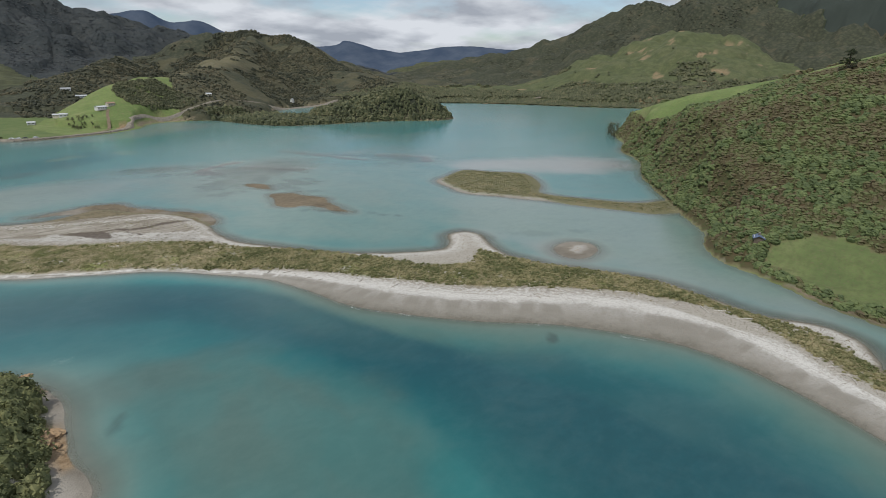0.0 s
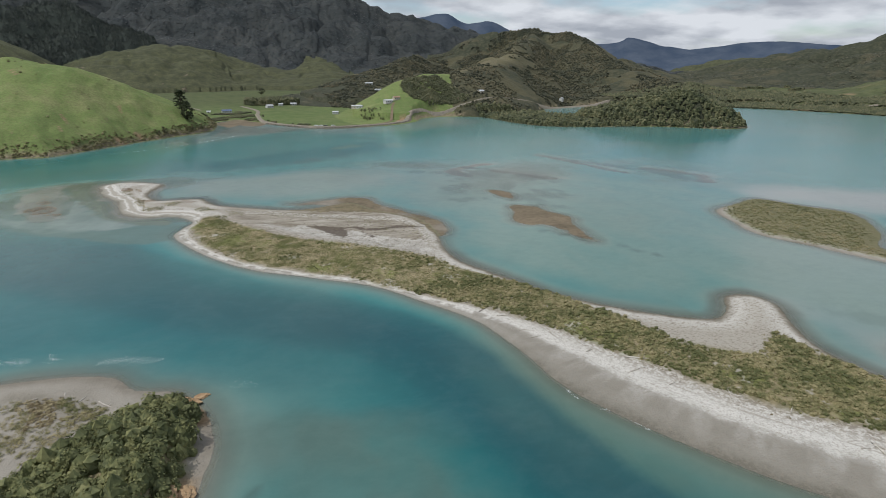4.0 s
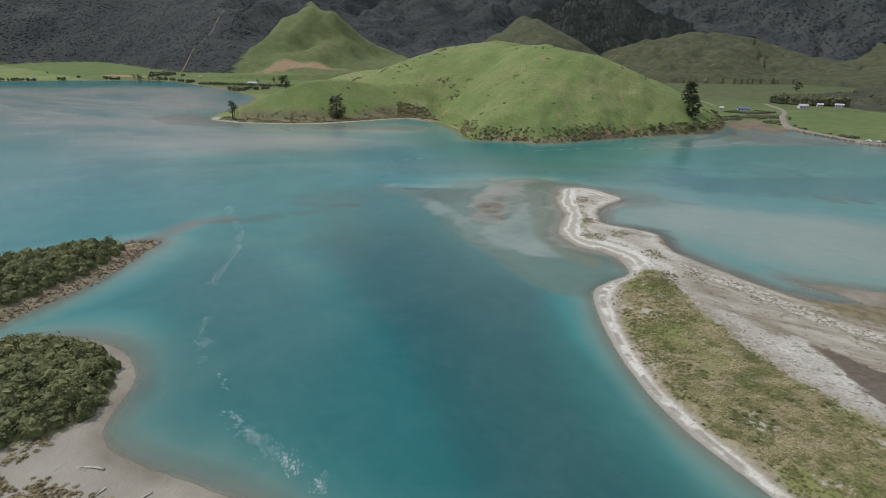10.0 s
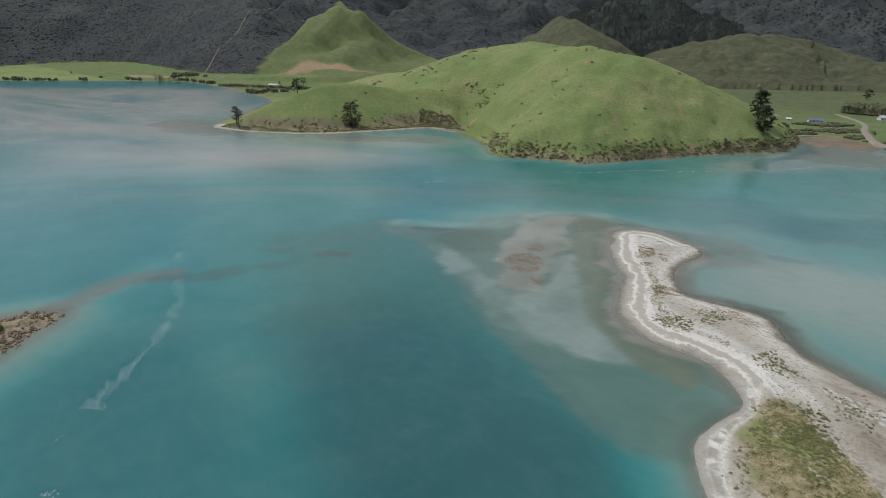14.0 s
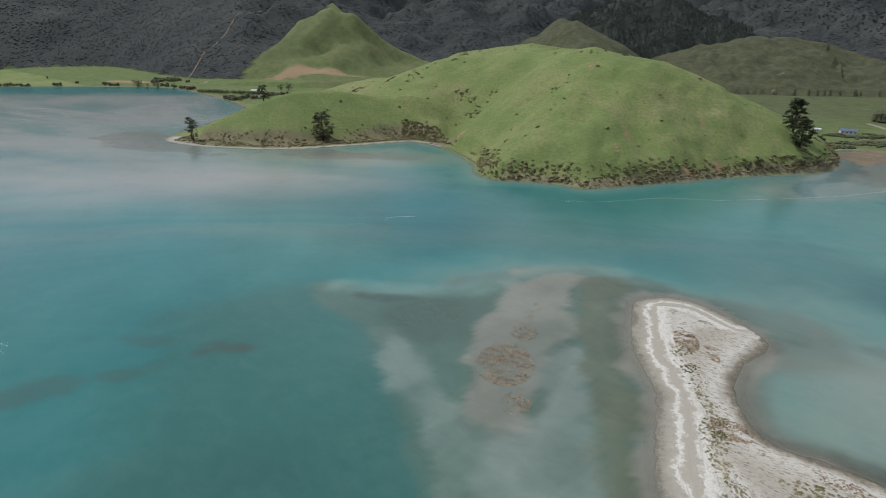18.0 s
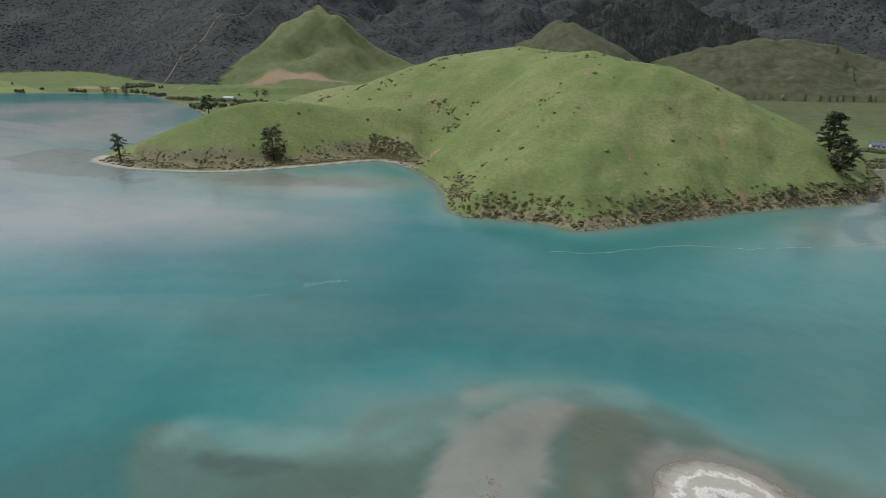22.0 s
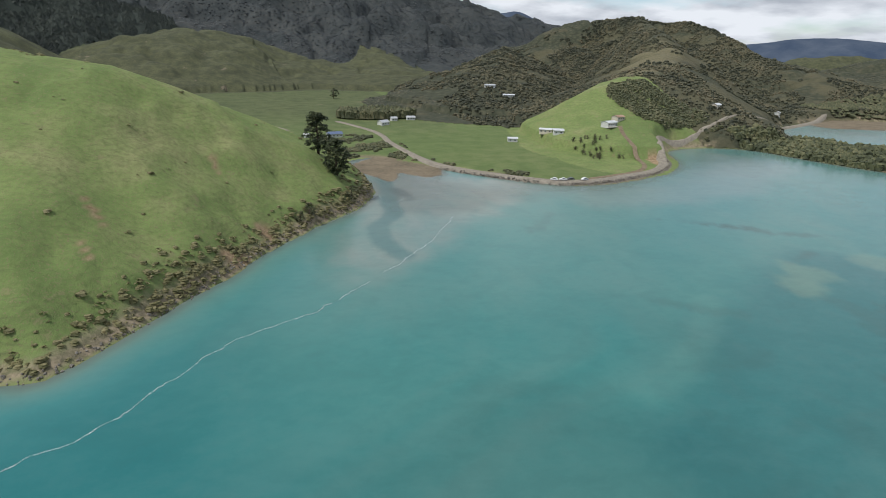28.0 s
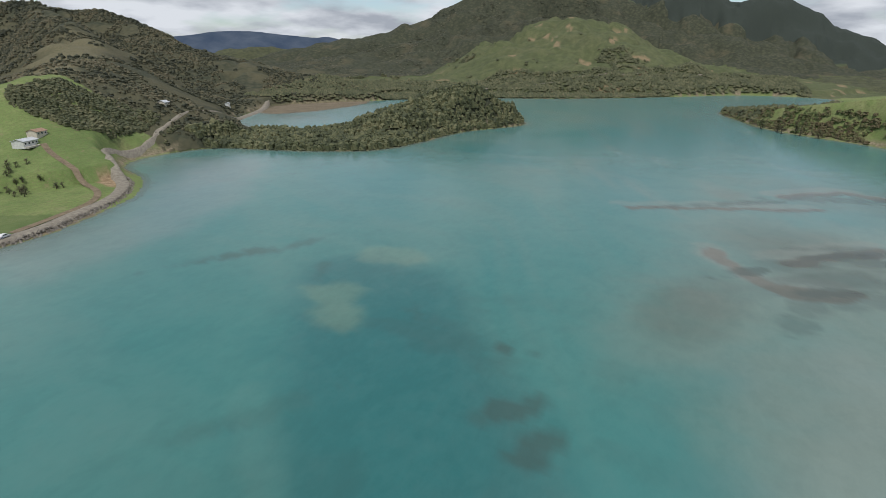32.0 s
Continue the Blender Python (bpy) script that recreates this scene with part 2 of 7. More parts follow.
def within(poly, x, y):
    """Signed distance to a closed outline, above zero inside it; -90 far outside a small one."""
    lo, hi = poly.min(0) - 90, poly.max(0) + 90
    near = (x > lo[0]) & (x < hi[0]) & (y > lo[1]) & (y < hi[1])
    if len(x) > 64 and hi[0] - lo[0] < 1000 and not near.all():
        out = np.full(x.shape, -90.0)
        if near.any():
            out[near] = within(poly, x[near], y[near])
        return out
    best, inside = np.full(x.shape, 1e12), np.zeros(x.shape, bool)
    q = np.roll(poly, -1, axis=0)
    for (x0, y0), (x1, y1) in zip(poly, q):
        dx, dy = x1 - x0, y1 - y0
        t = np.clip(((x - x0) * dx + (y - y0) * dy) / (dx * dx + dy * dy + 1e-9), 0, 1)
        best = np.minimum(best, (x - x0 - t * dx) ** 2 + (y - y0 - t * dy) ** 2)
        cross = (y0 > y) != (y1 > y)
        inside ^= cross & (x < dx * (y - y0) / (dy if dy else 1e-9) + x0)
    return np.where(inside, 1, -1) * np.sqrt(best)


def along(line, x, y):
    """Distance to an open line and the share of its length at the nearest point."""
    best, share = np.full(x.shape, 1e12), np.zeros(x.shape)
    n = len(line) - 1
    for i in range(n):
        (x0, y0), (x1, y1) = line[i][:2], line[i + 1][:2]
        dx, dy = x1 - x0, y1 - y0
        t = np.clip(((x - x0) * dx + (y - y0) * dy) / (dx * dx + dy * dy + 1e-9), 0, 1)
        d = (x - x0 - t * dx) ** 2 + (y - y0 - t * dy) ** 2
        near = d < best
        best, share = np.where(near, d, best), np.where(near, (i + t) / n, share)
    return np.sqrt(best), share


# the estuary's shore: west and north, then the head of the bay, then the eastern headland
SHORE_WEST = [(-1700, 150), (-1302, 419), (-1177, 560), (-1060, 645), (-940, 625), (-800, 590), (-657, 536), (-600, 490), (-545, 425), (-490, 362),
              (-455, 354), (-420, 364), (-384, 390), (-362, 428), (-343, 472), (-318, 472), (-285, 455), (-254, 431), (-236, 410), (-222, 404),
              (-205, 412), (-188, 417), (-177, 416), (-166, 430), (-144, 466), (-132, 488), (-114, 514), (-93, 539), (-83, 563), (-80, 600)]
SHORE_NORTH = [(-86, 648), (-66, 664), (-45, 645), (-20, 612), (3, 588), (26, 566), (48, 562), (84, 572), (118, 590), (140, 614),
               (160, 652), (185, 668), (218, 668), (243, 650), (250, 612), (258, 575), (276, 540), (318, 523), (394, 512), (440, 488), (474, 472),
               (506, 486), (512, 515), (470, 556), (420, 600), (375, 628), (340, 640), (334, 664), (362, 730), (402, 777), (500, 822), (590, 838)]
SHORE_EAST = [(666, 779), (760, 700), (815, 600), (842, 516), (890, 420), (960, 330), (1060, 200), (1000, 80), (820, 150), (730, 240),
              (687, 271), (608, 262), (518, 240), (440, 185), (403, 168), (360, 130), (307, 100), (277, 78), (254, 59), (232, 42),
              (206, 18), (184, 8), (170, -4), (162, -24), (152, -40), (147, -55), (141, -80), (128, -150), (100, -420), (-1700, -520)]
WATER = rounded(SHORE_WEST + SHORE_NORTH + SHORE_EAST)
SPIT_SEA = [(55, -170), (74, -105), (86, -67), (94, -46), (96, -22), (83, 5), (63, 29), (48, 54), (43, 76), (38, 93), (27, 109), (14, 124),
            (-3, 135), (-19, 145), (-32, 157), (-43, 172), (-54, 192), (-53, 203), (-50, 214), (-59, 225), (-73, 227), (-82, 234), (-87, 246),
            (-92, 262), (-101, 275), (-107, 291), (-110, 302), (-104, 309), (-95, 310), (-86, 306)]
SPIT_LAGOON = [(-78, 297), (-81, 284), (-80, 270), (-73, 259), (-62, 259), (-52, 257), (-44, 243), (-22, 230), (-3, 224), (19, 232), (30, 214),
               (46, 196), (49, 176), (47, 155), (48, 140), (53, 129), (60, 117), (69, 101), (85, 86), (97, 78), (105, 76), (112, 81),
               (118, 88), (126, 87), (128, 79), (121, 67), (117, 55), (119, 40), (125, 27), (131, 12), (134, 2), (132, -15), (130, -28), (135, -42),
               (132, -52), (124, -57), (115, -64), (106, -100), (95, -170)]
SPIT = rounded(SPIT_SEA + SPIT_LAGOON)
SCRUB = rounded([(100, -120), (107, -63), (113, -48), (124, -24), (118, -1), (104, 20), (80, 44), (60, 78), (45, 98), (27, 114), (10, 131), (-8, 143), (-27, 158),
                 (-44, 185), (-48, 208), (-44, 218), (-30, 200), (-16, 184), (0, 170), (14, 163), (28, 151), (39, 142), (47, 127), (60, 113), (74, 88), (80, 76),
                 (84, 65), (97, 55), (107, 60), (112, 62), (117, 42), (127, 20), (131, 0), (128, -25), (127, -45), (118, -58), (108, -100)])
MUD_ISLE = rounded([(95, 205), (107, 204), (113, 184), (110, 151), (104, 153), (98, 172), (90, 178)])
MUD_ISLE_2 = rounded([(97, 240), (103, 242), (107, 226), (102, 218)])
SAND_ISLET = rounded([(136, 47), (147, 48), (152, 41), (146, 34), (135, 33), (131, 39)])
GREEN_SPIT = rounded([(181, 150), (190, 174), (207, 183), (231, 191), (241, 173), (251, 153), (229, 124), (212, 110), (220, 80), (232, 62),
                      (252, 52), (238, 36), (216, 45), (210, 60), (202, 88), (190, 116), (180, 135)])
BUSH_ISLE = rounded([(-28, 18), (-27, 36), (-25, 56), (-28, 68), (-34, 76), (-43, 79), (-50, 86), (-66, 89), (-80, 87), (-93, 84), (-103, 84),
                     (-109, 88), (-118, 97), (-134, 100), (-150, 92), (-165, 60), (-160, 10), (-60, -12)])
ROCK_ISLE = rounded([(-168, 70), (-172, 98), (-176, 112), (-182, 125), (-189, 135), (-194, 143), (-198, 141), (-204, 128), (-212, 105), (-215, 70)])
GROVE = rounded([(-31, 70), (-28, 54), (-30, 36), (-34, 22), (-52, 4), (-62, 28), (-54, 50), (-42, 64)])
GROVE_2 = rounded([(-111, 76), (-112, 87), (-120, 94), (-134, 97), (-150, 88), (-160, 58), (-140, 50), (-122, 62)])
GROVE_3 = rounded([(-172, 76), (-176, 98), (-180, 112), (-185, 123), (-191, 131), (-196, 132), (-202, 122), (-208, 100), (-210, 74)])
MUD_HEAD = rounded([(470, 770), (560, 742), (660, 752), (690, 790), (600, 850), (500, 835)])
MEADOW = rounded([(173, -16), (184, -19), (192, -32), (187, -48), (178, -68), (164, -64), (158, -50), (163, -34)])
MUD_DELTA = rounded([(-84, 640), (-66, 668), (-44, 650), (-30, 620), (-46, 596), (-58, 612), (-66, 590), (-76, 600)])
SEDGE_TAIL = rounded([(-10, 236), (8, 240), (26, 242), (40, 214), (54, 186), (50, 170), (40, 190), (20, 222)])
KNOLL_FLAT = rounded([(-480, 355), (-455, 350), (-420, 360), (-384, 388), (-360, 428), (-341, 474), (-318, 476), (-330, 492), (-360, 484), (-380, 446), (-398, 410), (-430, 384), (-468, 374)])
FLATS = rounded([(-40, 240), (-18, 226), (0, 220), (18, 226), (34, 205), (44, 190), (46, 170), (43, 148), (30, 152), (12, 166), (-2, 176), (-18, 192), (-34, 214)])

GRASS, BUSH, PINE, SCRUBBY, DARKGRASS, DULLGRASS, FOREST = 0, 1, 2, 3, 4, 5, 6
# level farm land between the western shore and the mountain
FARM = rounded([(-1420, 330), (-1620, 520), (-1560, 700), (-1400, 745), (-1220, 735), (-1080, 800), (-930, 820), (-740, 760), (-560, 640), (-600, 480), (-800, 560), (-1060, 620), (-1200, 500)])
# crests of the hills: places and heights, half width, cover, bluntness
CRESTS = [
    ([(-320, 604, 66), (-240, 560, 66), (-190, 552, 58), (-148, 552, 44), (-104, 562, 19)], 128, GRASS, 1.8),
    ([(-240, 560, 66), (-212, 490, 42), (-190, 440, 20), (-182, 420, 9)], 88, GRASS, 1.8),
    ([(-470, 590, 36), (-395, 608, 62), (-340, 640, 70), (-260, 622, 64), (-215, 605, 50)], 165, GRASS, 2.0),
    ([(-478, 384, 6), (-432, 425, 30), (-398, 455, 42), (-372, 500, 30), (-380, 560, 30)], 78, GRASS, 2.0),
    ([(-1150, 765, 14), (-1132, 815, 36), (-1110, 862, 55), (-1092, 922, 86), (-1082, 985, 136), (-1075, 1034, 154), (-1090, 1090, 140), (-1200, 1160, 170), (-1400, 1300, 250)], 230, DULLGRASS, 1.2),
    ([(-1075, 1034, 154), (-1010, 960, 78), (-960, 905, 30)], 190, DULLGRASS, 1.2),
    ([(-1075, 1034, 154), (-1047, 1058, 150), (-1019, 1081, 116), (-993, 1107, 86), (-960, 1150, 66)], 210, DULLGRASS, 1.2),
    ([(-1300, 900, 90), (-1420, 940, 110), (-1600, 1050, 210)], 220, FOREST, 1.3),
    ([(-500, 1110, 84), (-538, 1172, 113), (-650, 1330, 130)], 230, DARKGRASS, 1.3),
    ([(-700, 1582, 170), (-512, 1647, 195), (-370, 1690, 120)], 330, PINE, 1.4),
    ([(-330, 1440, 85), (-290, 1489, 104), (-180, 1560, 90), (-60, 1560, 50)], 300, DARKGRASS, 1.7),
    ([(61, 1788, 140), (70, 1650, 95), (95, 1480, 40)], 260, DARKGRASS, 1.5),
    ([(340, 1400, 84), (215, 1180, 56), (145, 1010, 28), (120, 950, 12)], 180, BUSH, 1.3),
    ([(560, 1600, 150), (700, 1470, 165), (736, 1316, 126), (709, 1137, 80), (665, 963, 42), (612, 875, 12)], 360, BUSH, 1.3),
    ([(700, 1470, 160), (470, 1080, 92), (320, 880, 60), (240, 800, 48)], 165, BUSH, 1.6),
    ([(250, 815, 48), (190, 765, 50), (160, 735, 44), (134, 672, 20), (125, 625, 6)], 96, GRASS, 1.7),
    ([(340, 600, 5), (385, 566, 18), (425, 545, 31), (452, 520, 37), (470, 494, 17)], 62, BUSH, 2.0),
    ([(1425, 601, 176), (1350, 770, 96), (1200, 930, 30)], 540, DULLGRASS, 1.12),
    ([(1425, 601, 176), (1480, 470, 110), (1420, 330, 56)], 500, DULLGRASS, 1.12),
    ([(1560, 330, 130), (1480, 180, 84), (1420, 60, 40)], 330, DARKGRASS, 1.4),
    ([(1850, 460, 306), (1840, 250, 262), (1800, -42, 182), (1780, -140, 112)], 420, PINE, 1.3),
    ([(1250, 1480, 40), (1430, 1170, 116), (1540, 1030, 178), (1660, 850, 264), (1800, 600, 290), (1830, 350, 235), (1790, -42, 148), (1770, -140, 84)], 640, BUSH, 1.3),
    ([(1778, 2018, 75), (1950, 1900, 90)], 350, DARKGRASS, 1.6),
    ([(400, -140, 92), (362, -50, 82), (350, 5, 68), (348, 40, 58), (348, 75, 44), (385, 130, 26)], 205, SCRUBBY, 1.7),
    ([(440, -20, 82), (445, 60, 60), (455, 130, 46), (475, 180, 32), (560, 228, 16), (640, 256, 6)], 120, GRASS, 1.8),
    ([(-2000, 300, 260), (-1900, 700, 310), (-1750, 1050, 330), (-1500, 1500, 340), (-1050, 2000, 330), (-600, 2320, 345), (-262, 2220, 358), (35, 2200, 322), (160, 2195, 318), (300, 2165, 288), (400, 2140, 266), (490, 2090, 250),
      (565, 2055, 214), (650, 2022, 194), (746, 1989, 176), (830, 1960, 150), (950, 1930, 100)], 820, FOREST, 1.35),
]
CHANNEL = [(44, -120), (50, -50), (54, -22), (51, 10), (40, 60), (20, 98), (-20, 122), (-60, 152), (-100, 176), (-125, 188)]
NORTH_CHANNEL = [(-420, 300), (-250, 330), (-170, 350), (-90, 390), (-20, 380), (40, 330), (25, 290), (60, 450), (120, 520), (230, 470), (420, 400)]
# shoals and holes: place, half sizes, turn, rise
BED_SHAPES = [
    (-2, 20, 22, 30, 20, 1.2), (-72, 70, 40, 30, 0, 0.1), (60, 340, 40, 24, -30, 0.8), (-105, 122, 40, 22, 60, -0.5), (-45, 425, 45, 55, 0, -0.3), (-90, 90, 60, 30, 0, -0.4), (-122, 276, 48, 58, 10, 1.7), (-121, 256, 9, 24, 14, 0.9), (-135, 300, 26, 14, 30, 0.8), (-106, 262, 5, 44, 12, -0.7), (-88, 300, 22, 16, 0, 1.0), (-150, 250, 24, 34, 20, 1.0),
    (-104, 236, 20, 36, 30, 0.8), (-330, 405, 100, 40, 30, 2.2), (-470, 340, 120, 50, 0, 2.2), (-240, 430, 26, 20, 0, -0.8), (100, 245, 55, 40, 30, 0.42), (140, 170, 40, 40, 0, 0.35), (40, 575, 120, 36, 20, 0.8),
    (-62, 600, 26, 60, 0, 1.2), (60, 130, 45, 25, 45, -0.2), (40, 390, 120, 60, 0, -0.4), (60, 330, 30, 20, 0, 0.4), (36, 420, 12, 8, 30, 0.95), (74, 417, 15, 6, -20, 0.95), (150, 300, 70, 50, 0, 0.5), (-201, 158, 7, 28, 20, 1.6), (-600, 420, 200, 80, 20, 1.3),
    (160, 85, 40, 60, 20, -0.5), (260, 260, 90, 60, 30, 0.3), (420, 330, 120, 80, 0, -0.5), (330, 120, 40, 40, 0, 0.6), (450, 740, 150, 70, 30, 0.5), (-150, 130, 40, 30, 60, -0.6), (-300, 260, 160, 30, 10, 0.6)]


def ground_at(x, y):
    """Height of the ground or sea bed, cover of the hill (-1: flat), hill height, distance inland."""
    x, y = np.asarray(x, float), np.asarray(y, float)
    wob = fbm(x, y, 26, 3, 5)
    land = -within(WATER, x, y) + wob * 1.6
    far_w = smooth(500, 1100, np.hypot(x + 60, y - 200))
    wx = x + fbm(x, y, 110, 2, 11) * (7 + 20 * far_w) + fbm(x, y, 34, 2, 13) * 6 * far_w
    wy = y + fbm(x, y, 110, 2, 23) * (7 + 20 * far_w) + fbm(x, y, 34, 2, 25) * 6 * far_w
    hill, cover, rel = np.zeros(x.shape), np.full(x.shape, -1), np.zeros(x.shape)
    for points, wide, kind, blunt in CRESTS:
        near, share = along([p[:2] for p in points], wx, wy)
        top = np.interp(share, np.linspace(0, 1, len(points)), [p[2] for p in points])
        u = np.clip(near / wide, 0, 1)
        h = top * np.clip(1 - u**blunt, 0, 1) ** blunt
        cover = np.where(h > np.maximum(hill, 1.5), kind, cover)
        rel = np.where(h > hill, h / np.maximum(top, 1), rel)
        k = 7.0
        blend = np.clip(0.5 + 0.5 * (h - hill) / k, 0, 1)
        hill = hill * (1 - blend) + h * blend + k * blend * (1 - blend) * np.minimum(1, h / 8) * 0.6
    folds = fbm(x, y, 90, 4, 41)
    big = smooth(1000, 1800, np.hypot(x, y - 300))
    hill = hill * (1 + 0.025 * fbm(x, y, 130, 2, 41) + 0.10 * folds * far_w) - (0.6 + 5 * far_w) * smooth(0.16, 0.0, np.abs(fbm(x, y, 90, 2, 43))) * smooth(6, 30, hill) + (fbm(x, y, 380, 4, 47) * 40 * big + np.abs(fbm(x, y, 170, 4, 51)) * -30 * big) * smooth(10, 120, hill)
    # spurs and gullies of the far hills, dying out towards the crests
    gully = far_w * smooth(1.0, 0.72, rel) * smooth(8, 70, hill)
    hill = hill - gully * (46 * big * (1 - np.clip(np.abs(fbm(x + 0.4 * y, y - 0.3 * x, 250, 3, 57)) * 2.4, 0, 1)) ** 1.5 + (9 + 9 * big) * (1 - np.clip(np.abs(fbm(x, y, 95, 3, 59)) * 2.2, 0, 1)))
    hill = np.maximum(hill, 0)
    hill = hill + far_w * smooth(10, 40, hill) * smooth(1.02, 0.9, rel) * 3.5 * fbm(x, y, 42, 4, 67)
    field = within(FARM, x, y) + 20 * fbm(x, y, 80, 3, 57)
    flat_hill = np.minimum(hill, 0.05 * np.clip(land, 0, None) + np.clip(-field, 0, None) * 0.55)
    hill = np.where(x < -540, flat_hill, hill)
    cover = np.where((x < -540) & (field > 0), -1, cover)
    near_hill = smooth(-560, -500, x) * smooth(-40, -90, x) * smooth(350, 400, y) * smooth(760, 690, y)
    hill = hill + near_hill * smooth(4, 14, hill) * (1.1 * fbm(x, y, 34, 4, 53) - 1.2 * smooth(0.14, 0.0, np.abs(fbm(x, y, 60, 3, 55))))
    box = (x > -420) & (x < -90) & (y > 380) & (y < 640)
    if box.any():
        for line, cut, half in [([(-345, 470), (-328, 508), (-302, 545), (-276, 578)], (5, 17, 11, 0), 22), ([(-206, 424), (-203, 470), (-216, 522)], (0, 4.5, 3, 0), 11), ([(-158, 446), (-174, 490), (-196, 532)], (0, 4.5, 3, 0), 12),
                                ([(-262, 438), (-252, 478), (-250, 520)], (0, 4, 2.5, 0), 11), ([(-124, 508), (-142, 528), (-160, 545)], (0, 3.5, 2, 0), 9)]:
            near, share = along(line, wx[box], wy[box])
            hill[box] = hill[box] - np.interp(share, (0, 0.3, 0.7, 1), cut) * np.exp(-(near / half) ** 2)
    hill = np.maximum(hill, 0)
    plain_ = 0.25 + np.clip(land, 0, 400) * 0.012 + 0.5 * smooth(2, 20, land)
    bank = 0.35 + np.clip(land, 0, None) * 0.85 + 0.5 * np.clip(land, 0, 7) * fbm(x, y, 14, 3, 61) + (1.5 - 1.58 * near_hill) * np.clip(land - 9, 0, None)
    rise = hill + plain_
    shore = np.minimum(rise, bank) - 1.5 * near_hill * np.clip(1 - np.abs(rise - bank) / 6.0, 0, 1) ** 2 * smooth(6, 14, land)
    box = (x > -500) & (x < -300) & (y > 340) & (y < 510)
    if box.any():
        d = within(KNOLL_FLAT, x[box], y[box])
        shore[box] = np.minimum(shore[box], 0.3 + 0.03 * np.clip(land[box], 0, 40) + np.clip(-d, 0, None) * 0.7)
    # the bed: sea channel deep, lagoon shallow
    off = -land
    spit = within(SPIT, x, y) + wob * 1.0
    seaward = smooth(-25, 30, -(x - np.interp(y, [-200, 0, 60, 130, 190, 240, 300, 360], [100, 105, 75, 20, -30, -60, -90, -120])))
    bed = -0.85 - 0.3 * fbm(x, y, 60, 4, 71) - 1.35 * seaward
    axis, _ = along(CHANNEL, x + 5 * fbm(x, y, 40, 3, 73), y + 5 * fbm(x, y, 40, 3, 75))
    bed = bed - 2.4 * smooth(34, 9, axis) - 0.4 * fbm(x, y, 26, 3, 79) * seaward
    axis, _ = along(NORTH_CHANNEL, x, y + 6 * fbm(x, y, 50, 3, 81))
    bed = bed - 0.35 * smooth(60, 12, axis)
    for cx, cy, rx, ry, turn, dz in BED_SHAPES:
        c, s = math.cos(radians(turn)), math.sin(radians(turn))
        u, v = (x - cx) * c + (y - cy) * s, -(x - cx) * s + (y - cy) * c
        bed = bed + dz * np.exp(-(((u / rx) ** 2 + (v / ry) ** 2) * 1.2) * (1 + 0.5 * fbm(x, y, 22, 3, 85)))
    bed = np.clip(bed, -6, -0.22 + 0.14 * fbm(x, y, 20, 4, 77))
    bed = np.maximum(bed, -0.1 - np.clip(off, 0, None) * (0.075 + 0.04 * seaward))
    h = np.where(land > 0, shore, bed)
    # islands and the spit
    sandy = np.zeros(x.shape)
    for poly, slope, top, kind in [(SPIT, 0.16, 1.35, 1), (MUD_DELTA, 0.03, 0.07, 2), (SEDGE_TAIL, 0.02, 0.05, 2), (MUD_HEAD, 0.02, 0.1, 2), (MUD_ISLE, 0.05, 0.16, 2), (MUD_ISLE_2, 0.05, 0.12, 2), (SAND_ISLET, 0.06, 0.3, 1), (GREEN_SPIT, 0.12, 0.6, 3),
                                   (BUSH_ISLE, 0.18, 1.3, 4), (ROCK_ISLE, 0.4, 2.2, 5)]:
        box = (x > poly[:, 0].min() - 90) & (x < poly[:, 0].max() + 90) & (y > poly[:, 1].min() - 90) & (y < poly[:, 1].max() + 90)
        if not box.any():
            continue
        d = np.full(x.shape, -90.0)
        d[box] = within(poly, x[box], y[box])
        d = d + wob * (0.7 if kind in (1, 4) else 2.4) + (4.0 * fbm(x, y, 13, 4, 63) - 0.6 if kind == 2 else 0)
        up = np.where(d > 0, top * (1 - np.exp(-np.clip(d, 0, None) * slope / top)), d * np.where((kind == 1) & (y < 215) & (x < 100 - 0.55 * np.clip(y, 0, 300)), 0.15, np.where((kind == 1) & (y > 215), 0.045, 0.07)) - 0.02)
        up = np.where(d < 0, up - 0.0035 * d * d, up)
        sandy = np.where((up > h) & (d > -14), kind, sandy)
        h = np.maximum(h, up)
    box = (x > -60) & (x < 70) & (y > 120) & (y < 250)
    if box.any():
        d = within(FLATS, x[box], y[box])
        h[box] = h[box] - smooth(0, 10, d) * (0.85 + 0.35 * fbm(x[box], y[box] * 1.0, 24, 4, 83))
        h[box] = np.where((d > 2), np.maximum(h[box], 0.03), h[box])
    for poly, rise in [(GROVE, 5.0), (GROVE_2, 1.6), (GROVE_3, 2.0)]:
        box = (x > poly[:, 0].min()) & (x < poly[:, 0].max()) & (y > poly[:, 1].min()) & (y < poly[:, 1].max())
        if box.any():
            h[box] = h[box] + rise * smooth(0, 6, within(poly, x[box], y[box]))
    return h, np.where(land > 0, cover, -1), np.where(land > 0, hill, 0), land, sandy


def steps(spans):
    out = [spans[0][0]]
    for lo, hi, d0, d1 in spans:
        while out[-1] < hi:
            u = (out[-1] - lo) / (hi - lo)
            out.append(out[-1] + d0 + (d1 - d0) * min(max(u, 0), 1))
    return np.array(out)


